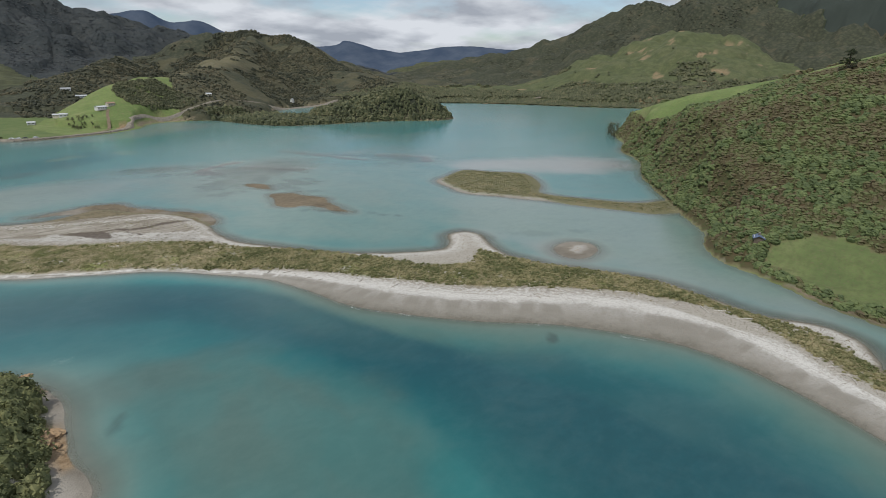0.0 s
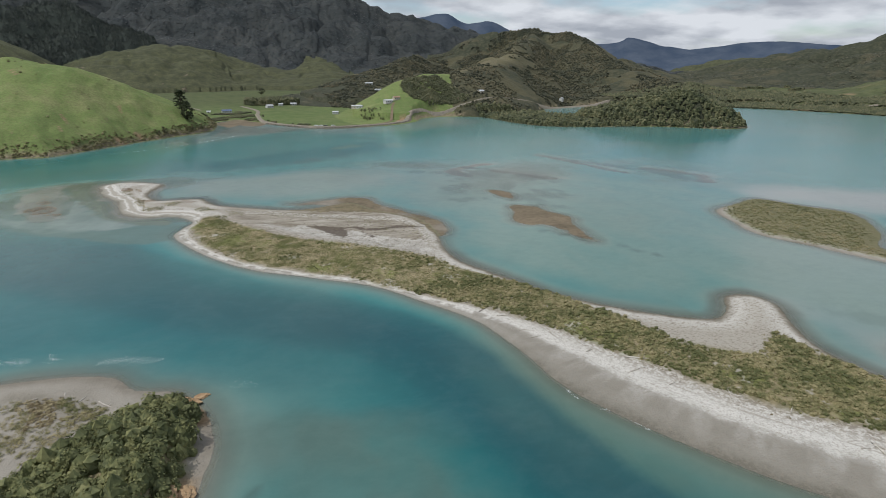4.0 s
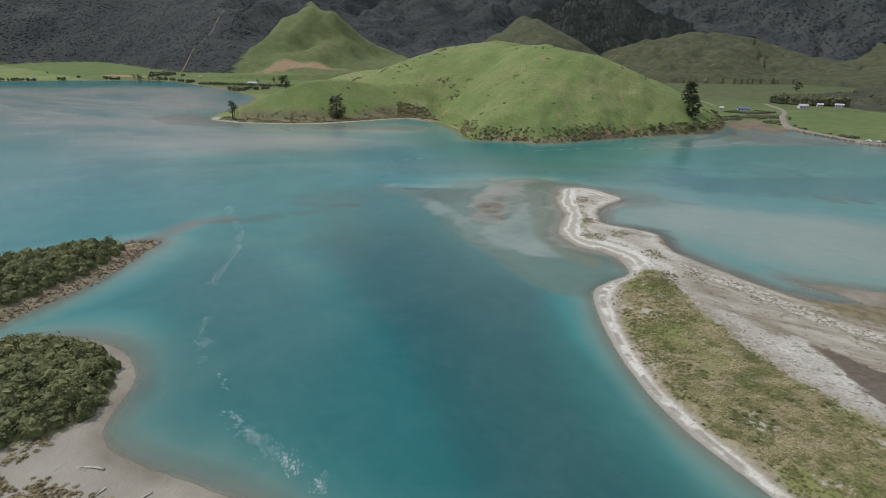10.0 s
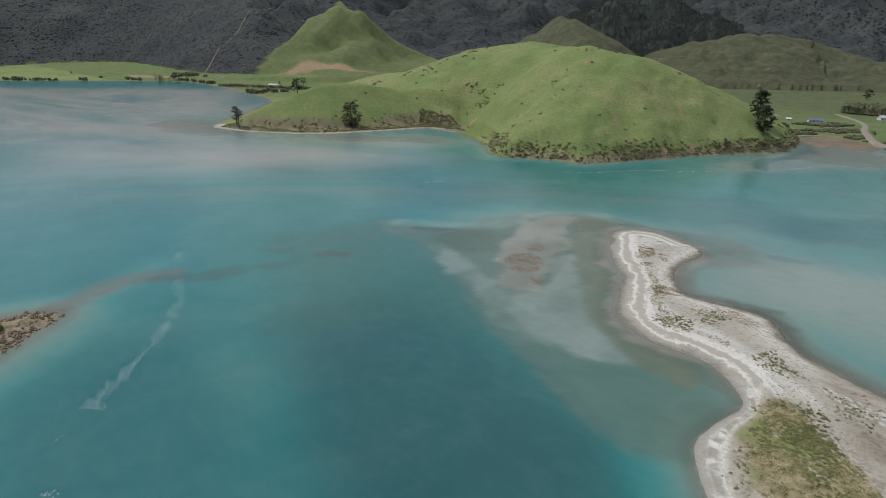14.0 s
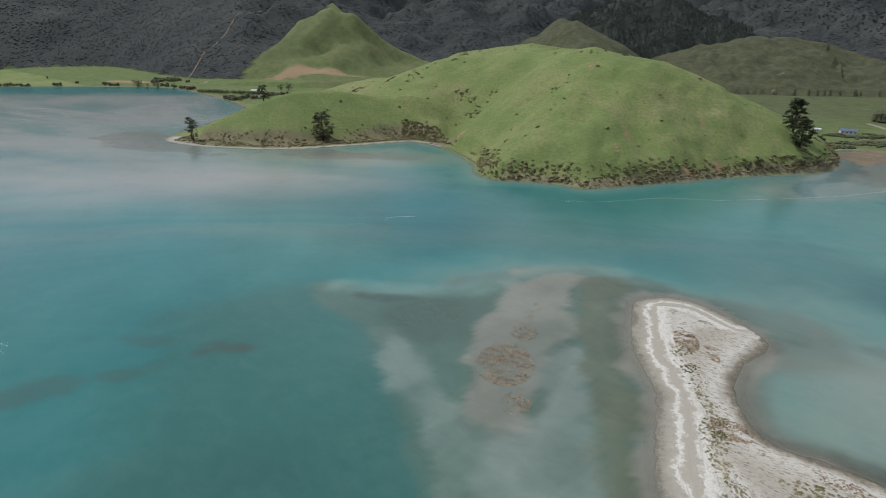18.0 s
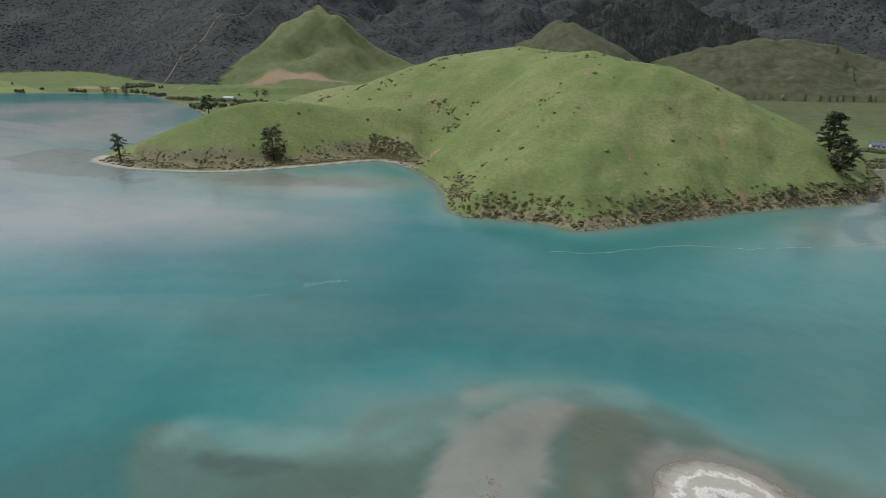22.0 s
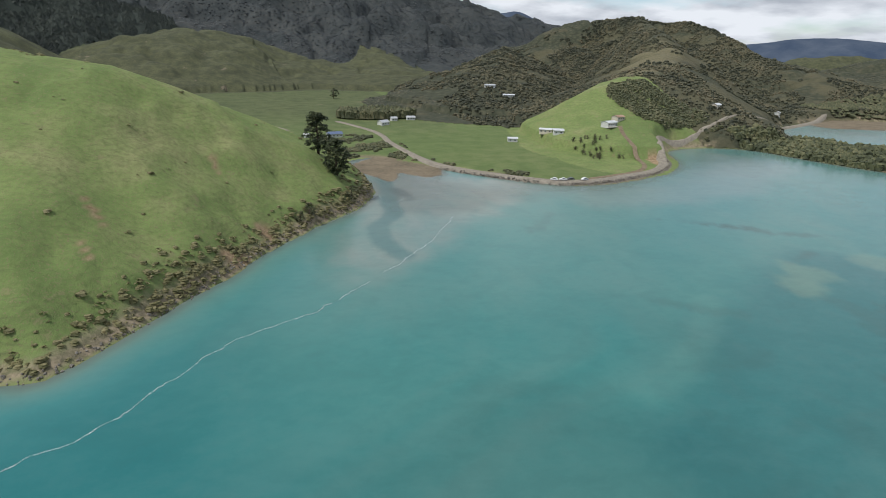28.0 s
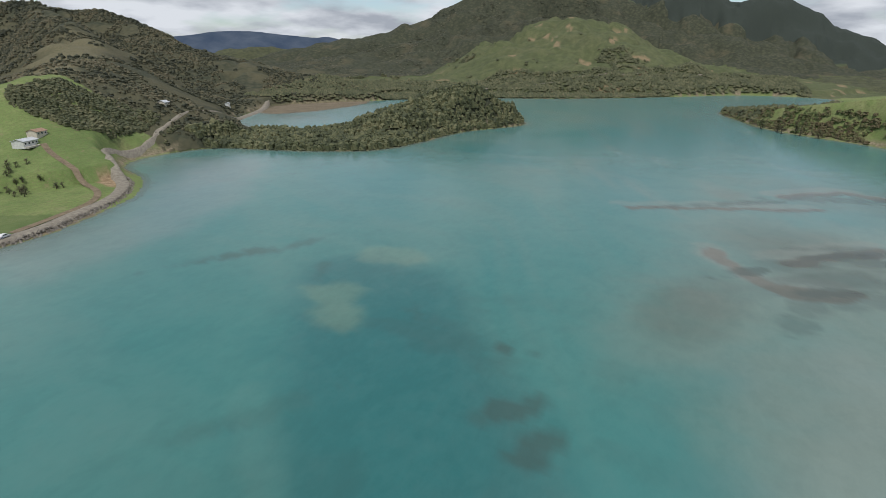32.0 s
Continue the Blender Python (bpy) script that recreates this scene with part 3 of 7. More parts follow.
def grid_mesh(name, xs, ys, z, keep=None):
    nx, ny = len(xs), len(ys)
    gx, gy = np.meshgrid(xs, ys)
    co = np.stack([gx.ravel(), gy.ravel(), z.ravel()], 1)
    i = (np.arange(ny - 1)[:, None] * nx + np.arange(nx - 1)[None]).ravel()
    quads = np.stack([i, i + 1, i + 1 + nx, i + nx], 1)
    used = None
    if keep is not None:
        quads = quads[keep.ravel()[quads].any(1)]
        used = np.unique(quads)
        remap = np.full(len(co), -1)
        remap[used] = np.arange(len(used))
        co, quads = co[used], remap[quads]
    me = bpy.data.meshes.new(name)
    me.vertices.add(len(co)); me.vertices.foreach_set("co", co.ravel())
    me.loops.add(len(quads) * 4); me.loops.foreach_set("vertex_index", quads.ravel().astype(np.int32))
    me.polygons.add(len(quads)); me.polygons.foreach_set("loop_start", np.arange(len(quads), dtype=np.int32) * 4)
    me.polygons.foreach_set("use_smooth", np.ones(len(quads), bool))
    me.update(calc_edges=True)
    return me, used


def add_attr(me, name, rgba):
    a = me.color_attributes.new(name, "FLOAT_COLOR", "POINT")
    a.data.foreach_set("color", np.ascontiguousarray(rgba, np.float32).ravel())


XS = steps([(-3800, -1900, 160, 26), (-1900, -520, 16, 9), (-520, -215, 5, 2.6), (-215, 140, 1.45, 1.45), (140, 420, 2.2, 4.5), (420, 900, 7, 11), (900, 1950, 12, 18), (1950, 4700, 40, 240)])
YS = steps([(-700, -110, 60, 4), (-110, 320, 1.45, 1.45), (320, 700, 2.0, 3.6), (700, 1700, 5.5, 11), (1700, 2500, 12, 22), (2500, 4700, 60, 240)])
GX, GY = np.meshgrid(XS, YS)
GZ, COVER, HILL, LAND, SANDY = (a.reshape(GX.shape) for a in ground_at(GX.ravel(), GY.ravel()))
fx, fy = GX.ravel(), GY.ravel()
gz, cover, hill_h, land_d, sandy = GZ.ravel(), COVER.ravel(), HILL.ravel(), LAND.ravel(), SANDY.ravel()


def on_ground(x, y):
    """What ground_at gives, read off the ground's own grid."""
    i = np.clip(np.searchsorted(XS, x) - 1, 0, len(XS) - 2)
    j = np.clip(np.searchsorted(YS, y) - 1, 0, len(YS) - 2)
    u, v = (x - XS[i]) / (XS[i + 1] - XS[i]), (y - YS[j]) / (YS[j + 1] - YS[j])
    nj, ni = j + (v > 0.5), i + (u > 0.5)
    lerp = [g[j, i] * (1 - u) * (1 - v) + g[j, i + 1] * u * (1 - v) + g[j + 1, i] * (1 - u) * v + g[j + 1, i + 1] * u * v for g in (GZ, HILL, LAND)]
    return lerp[0], COVER[nj, ni], lerp[1], lerp[2], SANDY[nj, ni]


flat_n = fbm(fx, fy, 40, 4, 91)
scrub_d = within(SCRUB, fx, fy)
grove_d = np.maximum(np.maximum(within(GROVE, fx, fy), within(GROVE_2, fx, fy)), within(GROVE_3, fx, fy))
is_land = land_d > 0
m_bush = np.where(is_land & (cover == BUSH), 1.0, 0.0)
m_forest = np.where(is_land & (cover == FOREST), 1.0, 0.0)
m_head = np.where(is_land & ((cover == SCRUBBY) | (cover == -1)) & (fx > 140) & (fy < 240) & (fx < 560), 1.0, 0.0) * (within(MEADOW, fx, fy) < 0)
# share of darkened grass: far hills, duller hills, meadow, valley floor darkening northwards
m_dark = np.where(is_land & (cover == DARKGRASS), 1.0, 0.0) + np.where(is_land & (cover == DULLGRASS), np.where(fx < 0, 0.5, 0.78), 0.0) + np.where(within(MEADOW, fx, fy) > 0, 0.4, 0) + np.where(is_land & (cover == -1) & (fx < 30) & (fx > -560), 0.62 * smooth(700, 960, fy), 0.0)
m_pine = np.where(is_land & (cover == PINE), 1.0, 0.0)
m_sand = np.where((sandy == 1) | (sandy == 4), 1.0, 0.0) * smooth(-14, -2, np.where(sandy > 0, 0, -20))
edge3 = within(GREEN_SPIT, fx, fy)
m_sand = np.maximum(m_sand, np.where((sandy == 3) & (fx < 200), smooth(7, 2.5, edge3), 0))
m_mud = np.where(sandy == 2, 1.0, 0.0) + np.where(sandy == 3, 0.7, 0.0) * (m_sand < 0.5)
m_mud = np.maximum(m_mud, np.where(is_land & (cover == -1), smooth(9 + 7 * flat_n, 2, land_d), 0))
m_sand = np.maximum(m_sand, np.where((sandy == 2) & (within(SEDGE_TAIL, fx, fy) > -12), smooth(-0.25, 0.25, fbm(fx * 0.6 + fy * 0.4, (fx - fy) * 0.5, 12, 4, 167)), 0))
m_under = np.maximum(np.where(sandy == 1, smooth(-2, 1.5, scrub_d + 2.2 * fbm(fx, fy, 7, 3, 93)), 0), smooth(-1, 2, grove_d))
m_under = np.maximum(m_under, np.where(is_land & (cover == SCRUBBY), 0.9, 0.0) * (within(MEADOW, fx, fy) < 0))
knoll_d = within(KNOLL_FLAT, fx, fy)
m_mud = np.maximum(m_mud, np.where(is_land, 0.75 * smooth(-12, -3, knoll_d + 10 * flat_n), 0))
m_sand = np.maximum(m_sand, np.where(is_land & (knoll_d > -12), smooth(4.5, 2.0, land_d - 9 * smooth(-430, -460, fx) * (fy < 380)), 0))
m_rock = np.where(sandy == 5, 1.0, 0.0) + np.where(is_land & (hill_h > 1), smooth(7, 2.5, land_d + 2 * flat_n), 0) * (knoll_d < -4)
spit_d = within(SPIT, fx, fy)
flats_d = within(FLATS, fx, fy)
m_earth = np.zeros(len(fx))
for cx, cy, rx, ry, turn in [(-178, 470, 1.0, 7, 40), (-176, 452, 1.0, 4, 30), (-142, 476, 5, 3, 45), (-318, 505, 6, 4, 0), (-300, 480, 4, 3, 0), (-935, 868, 92, 24, 37), (-1190, 640, 60, 16, 30), (124, 618, 5, 14, -30), (-29, 66, 3.5, 4, 0), (-28, 40, 2.5, 9, 0),
                             (-250, 470, 1.2, 6, 20), (-225, 520, 1.2, 6, 50), (-150, 520, 1.5, 5, 20), (-133, 497, 4, 4, 0)]:
    cth, sth = math.cos(radians(turn)), math.sin(radians(turn))
    u, v = (fx - cx) * cth + (fy - cy) * sth, -(fx - cx) * sth + (fy - cy) * cth
    m_earth = np.maximum(m_earth, smooth(1.25, 0.6, (u / rx) ** 2 + (v / ry) ** 2 + 0.7 * fbm(fx, fy, 8, 3, 95)))
m_earth = np.maximum(m_earth, np.where((cover == DULLGRASS) & (fx > 0), 0.8 * smooth(0.46, 0.58, fbm(fx, fy, 38, 5, 97)), 0))
me, _ = grid_mesh("ground", XS, YS, GZ)
PALE = rounded([(470, 1110), (430, 985), (312, 850), (200, 765), (150, 780), (230, 880), (290, 945), (370, 1000)])
m_pale = smooth(-8, 12, within(PALE, fx, fy) + 16 * fbm(fx, fy, 40, 4, 99))
near_spit = (spit_d > -40) & (spit_d < 60) & (fx < 160)
d_s, d_l, arc = np.full(len(fx), 90.0), np.full(len(fx), 90.0), np.zeros(len(fx))
sea_line, lag_line = rounded(SPIT_SEA, 3, False), rounded(SPIT_LAGOON, 3, False)
d_s[near_spit], arc[near_spit] = along(sea_line, fx[near_spit], fy[near_spit])
d_l[near_spit] = along(lag_line, fx[near_spit], fy[near_spit])[0]
inside = np.where(spit_d > 0, 1.0, -1.0)
wob_n = fbm(fx, fy, 26, 3, 5) * 0.7
add_attr(me, "shore", np.stack([d_s * inside + wob_n, d_l * inside + wob_n, np.clip(spit_d / np.maximum(spit_d - scrub_d, 4.0), -0.2, 1.2), arc * 560], 1))
lagoon_f = smooth(-1.5, 1.5, d_s - d_l) * (sandy == 1) * near_spit
TONGUE = rounded([(-27, 198), (-20, 194), (-12, 179), (-2, 170), (5, 165), (15, 152), (26, 147), (33, 144), (42, 142), (44, 152), (40, 166), (28, 172), (18, 182), (12, 186), (4, 187), (-2, 194), (-11, 196), (-21, 201)])
POOL = rounded([(-3, 194), (5, 193), (13, 188), (14, 181), (12, 175), (8, 177), (4, 184)])
MARSH = rounded([(-12, 226), (6, 240), (21, 248), (37, 238), (52, 212), (56, 190), (56, 166), (49, 160), (44, 186), (38, 202), (18, 214), (0, 218)])
marsh_d = within(MARSH, fx, fy)
pool_d = np.maximum.reduce([within(POOL, fx, fy), 1.2 - along([(10, 189), (17, 188), (21, 179), (23, 172)], fx, fy)[0], 1.9 - along([(17, 188), (21, 184), (27, 183), (35, 186), (44, 182)], fx, fy)[0]])
strip_d = 2.6 - along([(-50, 230), (-34, 226), (-20, 222), (-3, 212), (8, 208), (22, 204), (37, 197), (44, 184), (45, 165), (46, 150)], fx, fy)[0]
add_attr(me, "isle", np.stack([smooth(-4, -7, spit_d), 0.30 * smooth(60, 115, fy), within(SAND_ISLET, fx - 1.5, fy + 0.5), smooth(3.2, 0.8, along([(-66, 81), (-60, 78), (-54, 74), (-50, 70)], fx, fy)[0] + 1.5 * fbm(fx, fy, 6, 3, 371))], 1))
add_attr(me, "flats", np.stack([within(TONGUE, fx, fy), pool_d, strip_d, marsh_d], 1))
add_attr(me, "cover_e", np.stack([(sandy == 1) * smooth(214, 226, fy), m_pale * (cover == BUSH), 0 * m_pale, lagoon_f], 1))
add_attr(me, "cover_c", np.stack([0 * fx, np.maximum(smooth(-3, 4, flats_d), smooth(-1, 2, marsh_d) * (sandy == 1)), m_earth, 0 * fx], 1))
add_attr(me, "cover_a", np.stack([m_sand, m_bush, m_mud, m_under], 1))
add_attr(me, "cover_b", np.stack([m_dark, m_pine, m_rock, np.where((sandy == 1) & (spit_d > -6), 1.0, np.where(sandy == 4, 0.5 * smooth(0.1, 0.6, gz), smooth(0.06, 0.34, gz + 0.06 * flat_n)))], 1))

m_field = np.where(is_land & (cover == -1) & (fy > 560), 1.0, 0.0) * (1 - m_mud)
add_attr(me, "cover_d", np.stack([m_field, m_bush * (fx > 150) * (fy > 560) * (fy < 1500) * (fx < 1000), m_forest, m_head], 1))
k = Mat("ground", 0.9, 0.15)
pos = k.geo.outputs["Position"]
n_big, n_mid, n_fine, n_grain = k.noise(0.012, 5), k.noise(0.07, 5, 0.6), k.noise(0.5, 4, 0.6), k.noise(3.0, 3)
speck = k.noise(1.4, 3, 0.7)
grass = k.ramp(k.math("ADD", k.math("MULTIPLY", n_big, 0.55), k.math("MULTIPLY", n_mid, 0.45)), [(0.38, (0.122, 0.178, 0.056)), (0.50, (0.166, 0.218, 0.073)), (0.62, (0.230, 0.243, 0.106))])
grass = k.mix(k.ramp(n_fine, [(0.42, 0.0), (0.7, 0.6)]), grass, (0.108, 0.132, 0.048))
grass = k.mix(k.ramp(speck, [(0.55, 0.0), (0.66, 0.8)]), grass, (0.185, 0.165, 0.085))
ruts = k.noise(1.0, 4, 0.6, (0.05, 0.9, 0.9, 0.5))
grass = k.mix(k.ramp(ruts, [(0.58, 0.0), (0.70, 0.45)]), grass, (0.10, 0.105, 0.05))
# cattle terraces that follow the contours, broken and faint
t_z = k.n.new("ShaderNodeSeparateXYZ")
k.l.new(pos, t_z.inputs[0])
t_v = k.n.new("ShaderNodeCombineXYZ")
k.l.new(k.math("ADD", k.math("MULTIPLY", t_z.outputs[2], 0.55), k.math("MULTIPLY", k.noise(0.05, 4, 0.6), 5.0)), t_v.inputs[0])
terrace = k.n.new("ShaderNodeTexWave")
terrace.inputs["Scale"].default_value = 0.33
k.l.new(t_v.outputs[0], terrace.inputs["Vector"])
grass = k.mix(k.math("MULTIPLY", k.ramp(terrace.outputs["Fac"], [(0.62, 0.0), (0.95, 0.22)]), k.ramp(k.noise(0.06, 4, 0.6), [(0.42, 0.0), (0.6, 1.0)])), grass, (0.098, 0.112, 0.05))
grass = k.mix(k.ramp(k.noise(0.16, 5, 0.72), [(0.60, 0.0), (0.66, 0.55)]), grass, (0.21, 0.185, 0.10))
# dull far grass, with the cloud shade over those hills put into its colour
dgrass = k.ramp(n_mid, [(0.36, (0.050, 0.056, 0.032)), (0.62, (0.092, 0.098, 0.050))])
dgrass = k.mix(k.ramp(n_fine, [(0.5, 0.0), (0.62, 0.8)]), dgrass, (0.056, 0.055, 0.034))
dgrass = k.mix(k.ramp(k.noise(0.03, 4, 0.7), [(0.66, 0.0), (0.70, 0.7)]), dgrass, (0.17, 0.14, 0.10))
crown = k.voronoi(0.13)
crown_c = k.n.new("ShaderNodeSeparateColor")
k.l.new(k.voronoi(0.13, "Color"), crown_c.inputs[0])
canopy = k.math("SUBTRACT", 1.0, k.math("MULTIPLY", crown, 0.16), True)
# dark gaps stand for shade between crowns, whole tone lowered to match self-shaded clumps
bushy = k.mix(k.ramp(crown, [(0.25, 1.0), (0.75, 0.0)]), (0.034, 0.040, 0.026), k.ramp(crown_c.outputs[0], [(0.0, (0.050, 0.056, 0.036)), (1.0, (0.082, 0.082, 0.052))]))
bushy = k.mix(k.ramp(n_fine, [(0.35, 0.0), (0.65, 0.5)]), bushy, (0.062, 0.064, 0.040))
bushy = k.mix(k.ramp(k.noise(0.014, 6, 0.68), [(0.55, 0.0), (0.64, 0.6)]), bushy, (0.105, 0.092, 0.056))
pine = k.mix(n_fine, (0.030, 0.038, 0.034), (0.048, 0.058, 0.046))
sand = k.ramp(k.math("ADD", k.math("MULTIPLY", n_mid, 0.4), k.math("MULTIPLY", n_fine, 0.6)), [(0.36, (0.405, 0.385, 0.34)), (0.62, (0.535, 0.515, 0.47))])
sand = k.mix(k.ramp(speck, [(0.58, 0.0), (0.7, 0.5)]), sand, (0.27, 0.225, 0.18))
islet_in = k.ramp(k.math("MULTIPLY", k.math("ADD", k.attr("isle", 2), k.math("MULTIPLY", k.math("SUBTRACT", n_fine, 0.5), 5.0)), 0.125), [(0.0, (0.105, 0.092, 0.066)), (0.30, (0.185, 0.155, 0.112)), (0.50, (0.26, 0.23, 0.18)), (0.62, (0.50, 0.48, 0.43)), (1.0, (0.55, 0.53, 0.49))])
damp = k.mix(k.noise(0.09, 5, 0.6, (1, 0.4, 1, 0.3)), (0.30, 0.277, 0.235), (0.40, 0.378, 0.335))
damp = k.mix(k.ramp(k.attr("isle", 3), [(0.0, 0.0), (1.0, 0.7)]), damp, (0.185, 0.168, 0.130))
isle_sand = k.mix(k.math("GREATER_THAN", k.attr("isle", 2), -12.0), damp, islet_in)
# strand lines of drift along the beach, bleached wood and litter below the scrub
d_sea = k.attr("shore", 0)
d_lag = k.attr("shore", 1)
share = k.attr("shore", 2)
reach = k.attr("shore", 3)
edge_n, edge_f = k.noise(0.16, 5, 0.65), k.noise(0.9, 4, 0.7)
jag = k.math("ADD", k.math("MULTIPLY", k.math("SUBTRACT", edge_n, 0.5), 2.2), k.math("MULTIPLY", k.math("SUBTRACT", edge_f, 0.5), 1.2))
shift = k.math("ADD", share, k.math("MULTIPLY", jag, 0.16))
beach = k.ramp(k.math("ADD", shift, k.attr("isle", 1)), [(0.0, (0.145, 0.135, 0.108)), (0.10, (0.205, 0.19, 0.158)), (0.30, (0.285, 0.268, 0.232)), (0.47, (0.345, 0.328, 0.292)), (0.53, (0.50, 0.482, 0.44)), (0.64, (0.57, 0.552, 0.51)), (0.88, (0.53, 0.51, 0.465)), (1.0, (0.37, 0.34, 0.29))])
# cusps: darker fingers that run down the lower beach
cusp_v = k.n.new("ShaderNodeCombineXYZ")
k.l.new(k.math("MULTIPLY", reach, 0.23), cusp_v.inputs[0])
k.l.new(k.math("MULTIPLY", share, 0.9), cusp_v.inputs[1])
cusp = k.math("MULTIPLY", k.ramp(k.noise(1.0, 3, 0.5, vec=cusp_v.outputs[0]), [(0.42, 0.0), (0.54, 0.8)]), k.ramp(share, [(0.12, 0.0), (0.30, 1.0), (0.44, 0.9), (0.52, 0.0)]))
beach = k.mix(cusp, beach, (0.215, 0.198, 0.165))
ridge_v = k.n.new("ShaderNodeCombineXYZ")
k.l.new(k.math("MULTIPLY", reach, 0.05), ridge_v.inputs[0])
k.l.new(k.math("MULTIPLY", d_sea, 1.1), ridge_v.inputs[1])
ridge_n = k.noise(1.0, 4, 0.6, vec=ridge_v.outputs[0])
beach = k.mix(k.math("MULTIPLY", k.ramp(ridge_n, [(0.55, 0.0), (0.66, 0.55)]), k.ramp(share, [(0.45, 0.0), (0.6, 1.0)])), beach, (0.27, 0.245, 0.205))
beach = k.mix(k.math("MULTIPLY", k.ramp(edge_f, [(0.46, 0.0), (0.55, 0.85)]), k.ramp(share, [(0.66, 0.0), (0.92, 1.0)])), beach, (0.20, 0.17, 0.13))
beach = k.mix(k.ramp(speck, [(0.52, 0.0), (0.62, 0.45)]), beach, (0.24, 0.21, 0.17))
beach = k.mix(k.math("MULTIPLY", k.ramp(k.noise(2.6, 4, 0.7), [(0.40, 0.55), (0.50, 0.0)]), k.ramp(share, [(0.4, 0.1), (0.6, 1.0)])), beach, (0.30, 0.275, 0.235))
# the tip: pale storm lines round a wet margin
d_tip = k.math("MULTIPLY", k.math("ADD", d_sea, k.math("MULTIPLY", jag, 2.6)), 1 / 16.0)
tip_sand = k.ramp(d_tip, [(0.0, (0.155, 0.145, 0.115)), (0.07, (0.26, 0.245, 0.205)), (0.17, (0.35, 0.33, 0.285)), (0.20, (0.58, 0.565, 0.525)), (0.235, (0.57, 0.55, 0.51)), (0.27, (0.36, 0.335, 0.285)), (0.37, (0.355, 0.33, 0.285)), (0.41, (0.58, 0.565, 0.525)), (0.52, (0.55, 0.53, 0.49)), (0.60, (0.42, 0.40, 0.355)), (0.72, (0.50, 0.48, 0.44)), (1.0, (0.41, 0.39, 0.345))])
tip_sand = k.mix(k.ramp(ridge_n, [(0.56, 0.0), (0.66, 0.5)]), tip_sand, (0.29, 0.265, 0.22))
inner = k.ramp(d_tip, [(0.42, 0.0), (0.56, 1.0)])
tip_sand = k.mix(k.math("MULTIPLY", k.ramp(k.noise(0.55, 5, 0.72), [(0.56, 0.0), (0.60, 0.9)]), inner), tip_sand, (0.175, 0.145, 0.11))
tip_sand = k.mix(k.math("MULTIPLY", k.ramp(k.noise(2.2, 3, 0.6), [(0.58, 0.0), (0.66, 0.8)]), inner), tip_sand, (0.17, 0.145, 0.115))
lagoon_side = k.ramp(k.math("ADD", k.math("MULTIPLY", d_lag, 0.1), k.math("MULTIPLY", jag, 0.2)), [(0.0, (0.125, 0.113, 0.086)), (0.08, (0.20, 0.182, 0.145)), (0.16, (0.35, 0.33, 0.285)), (0.30, (0.50, 0.48, 0.435)), (0.6, (0.43, 0.408, 0.36)), (1.0, (0.36, 0.335, 0.285))])
grit = k.noise(1.0, 5, 0.72, (0.8, 2.4, 1, -0.75))
tip_sand = k.mix(k.ramp(k.noise(3.2, 4, 0.7), [(0.42, 0.4), (0.52, 0.0)]), tip_sand, (0.32, 0.295, 0.25))
lagoon_side = k.mix(k.ramp(grit, [(0.55, 0.0), (0.61, 0.85)]), lagoon_side, (0.16, 0.125, 0.09))
lagoon_side = k.mix(k.ramp(speck, [(0.52, 0.0), (0.62, 0.5)]), lagoon_side, (0.26, 0.23, 0.185))
sand = k.mix(k.attr("cover_e", 0), beach, tip_sand)
sand = k.mix(k.attr("cover_e", 3), sand, lagoon_side)
# the tidal flats: pale tongue, brown pool and creeks, a long shell bank, sedge on the wet side
wig = k.math("ADD", k.math("MULTIPLY", jag, 5.0), k.math("MULTIPLY", k.math("SUBTRACT", k.noise(0.4, 4, 0.7), 0.5), 2.5))
flats = k.ramp(k.noise(1.0, 6, 0.62, (0.05, 0.2, 0.1, 0.80), distort=0.7), [(0.36, (0.20, 0.172, 0.132)), (0.52, (0.30, 0.272, 0.225)), (0.68, (0.38, 0.355, 0.305))])
tongue = k.ramp(k.noise(0.12, 6, 0.65), [(0.38, (0.36, 0.342, 0.305)), (0.62, (0.50, 0.482, 0.44))])
tongue = k.mix(k.ramp(speck, [(0.47, 0.0), (0.57, 0.6)]), tongue, (0.27, 0.245, 0.20))
tongue = k.mix(k.ramp(k.noise(0.3, 5, 0.7), [(0.54, 0.0), (0.64, 0.4)]), tongue, (0.27, 0.25, 0.21))
flats = k.mix(k.ramp(k.math("ADD", k.attr("flats", 0), wig), [(0.0, 0.0), (1.0, 1.0)]), flats, tongue)
flats = k.mix(k.ramp(k.math("ADD", k.attr("flats", 3), wig), [(0.0, 0.0), (1.0, 0.9)]), flats, k.ramp(k.noise(0.3, 5, 0.7), [(0.38, (0.115, 0.098, 0.055)), (0.60, (0.20, 0.165, 0.10))]))
flats = k.mix(k.ramp(k.math("ADD", k.attr("flats", 2), k.math("MULTIPLY", wig, 0.5)), [(0.0, 0.0), (0.8, 1.0)]), flats, k.ramp(edge_f, [(0.40, (0.25, 0.225, 0.18)), (0.58, (0.45, 0.43, 0.385))]))
flats = k.mix(k.ramp(k.math("ADD", k.attr("flats", 1), k.math("MULTIPLY", wig, 0.55)), [(0.0, 0.0), (1.0, 0.9)]), flats, k.ramp(edge_f, [(0.36, (0.075, 0.058, 0.046)), (0.62, (0.115, 0.092, 0.072))]))
flats = k.mix(k.ramp(k.noise(0.5, 6, 0.75), [(0.55, 0.0), (0.60, 0.7)]), flats, (0.13, 0.112, 0.08))
wet = k.ramp(n_mid, [(0.35, (0.165, 0.145, 0.115)), (0.65, (0.27, 0.245, 0.205))])
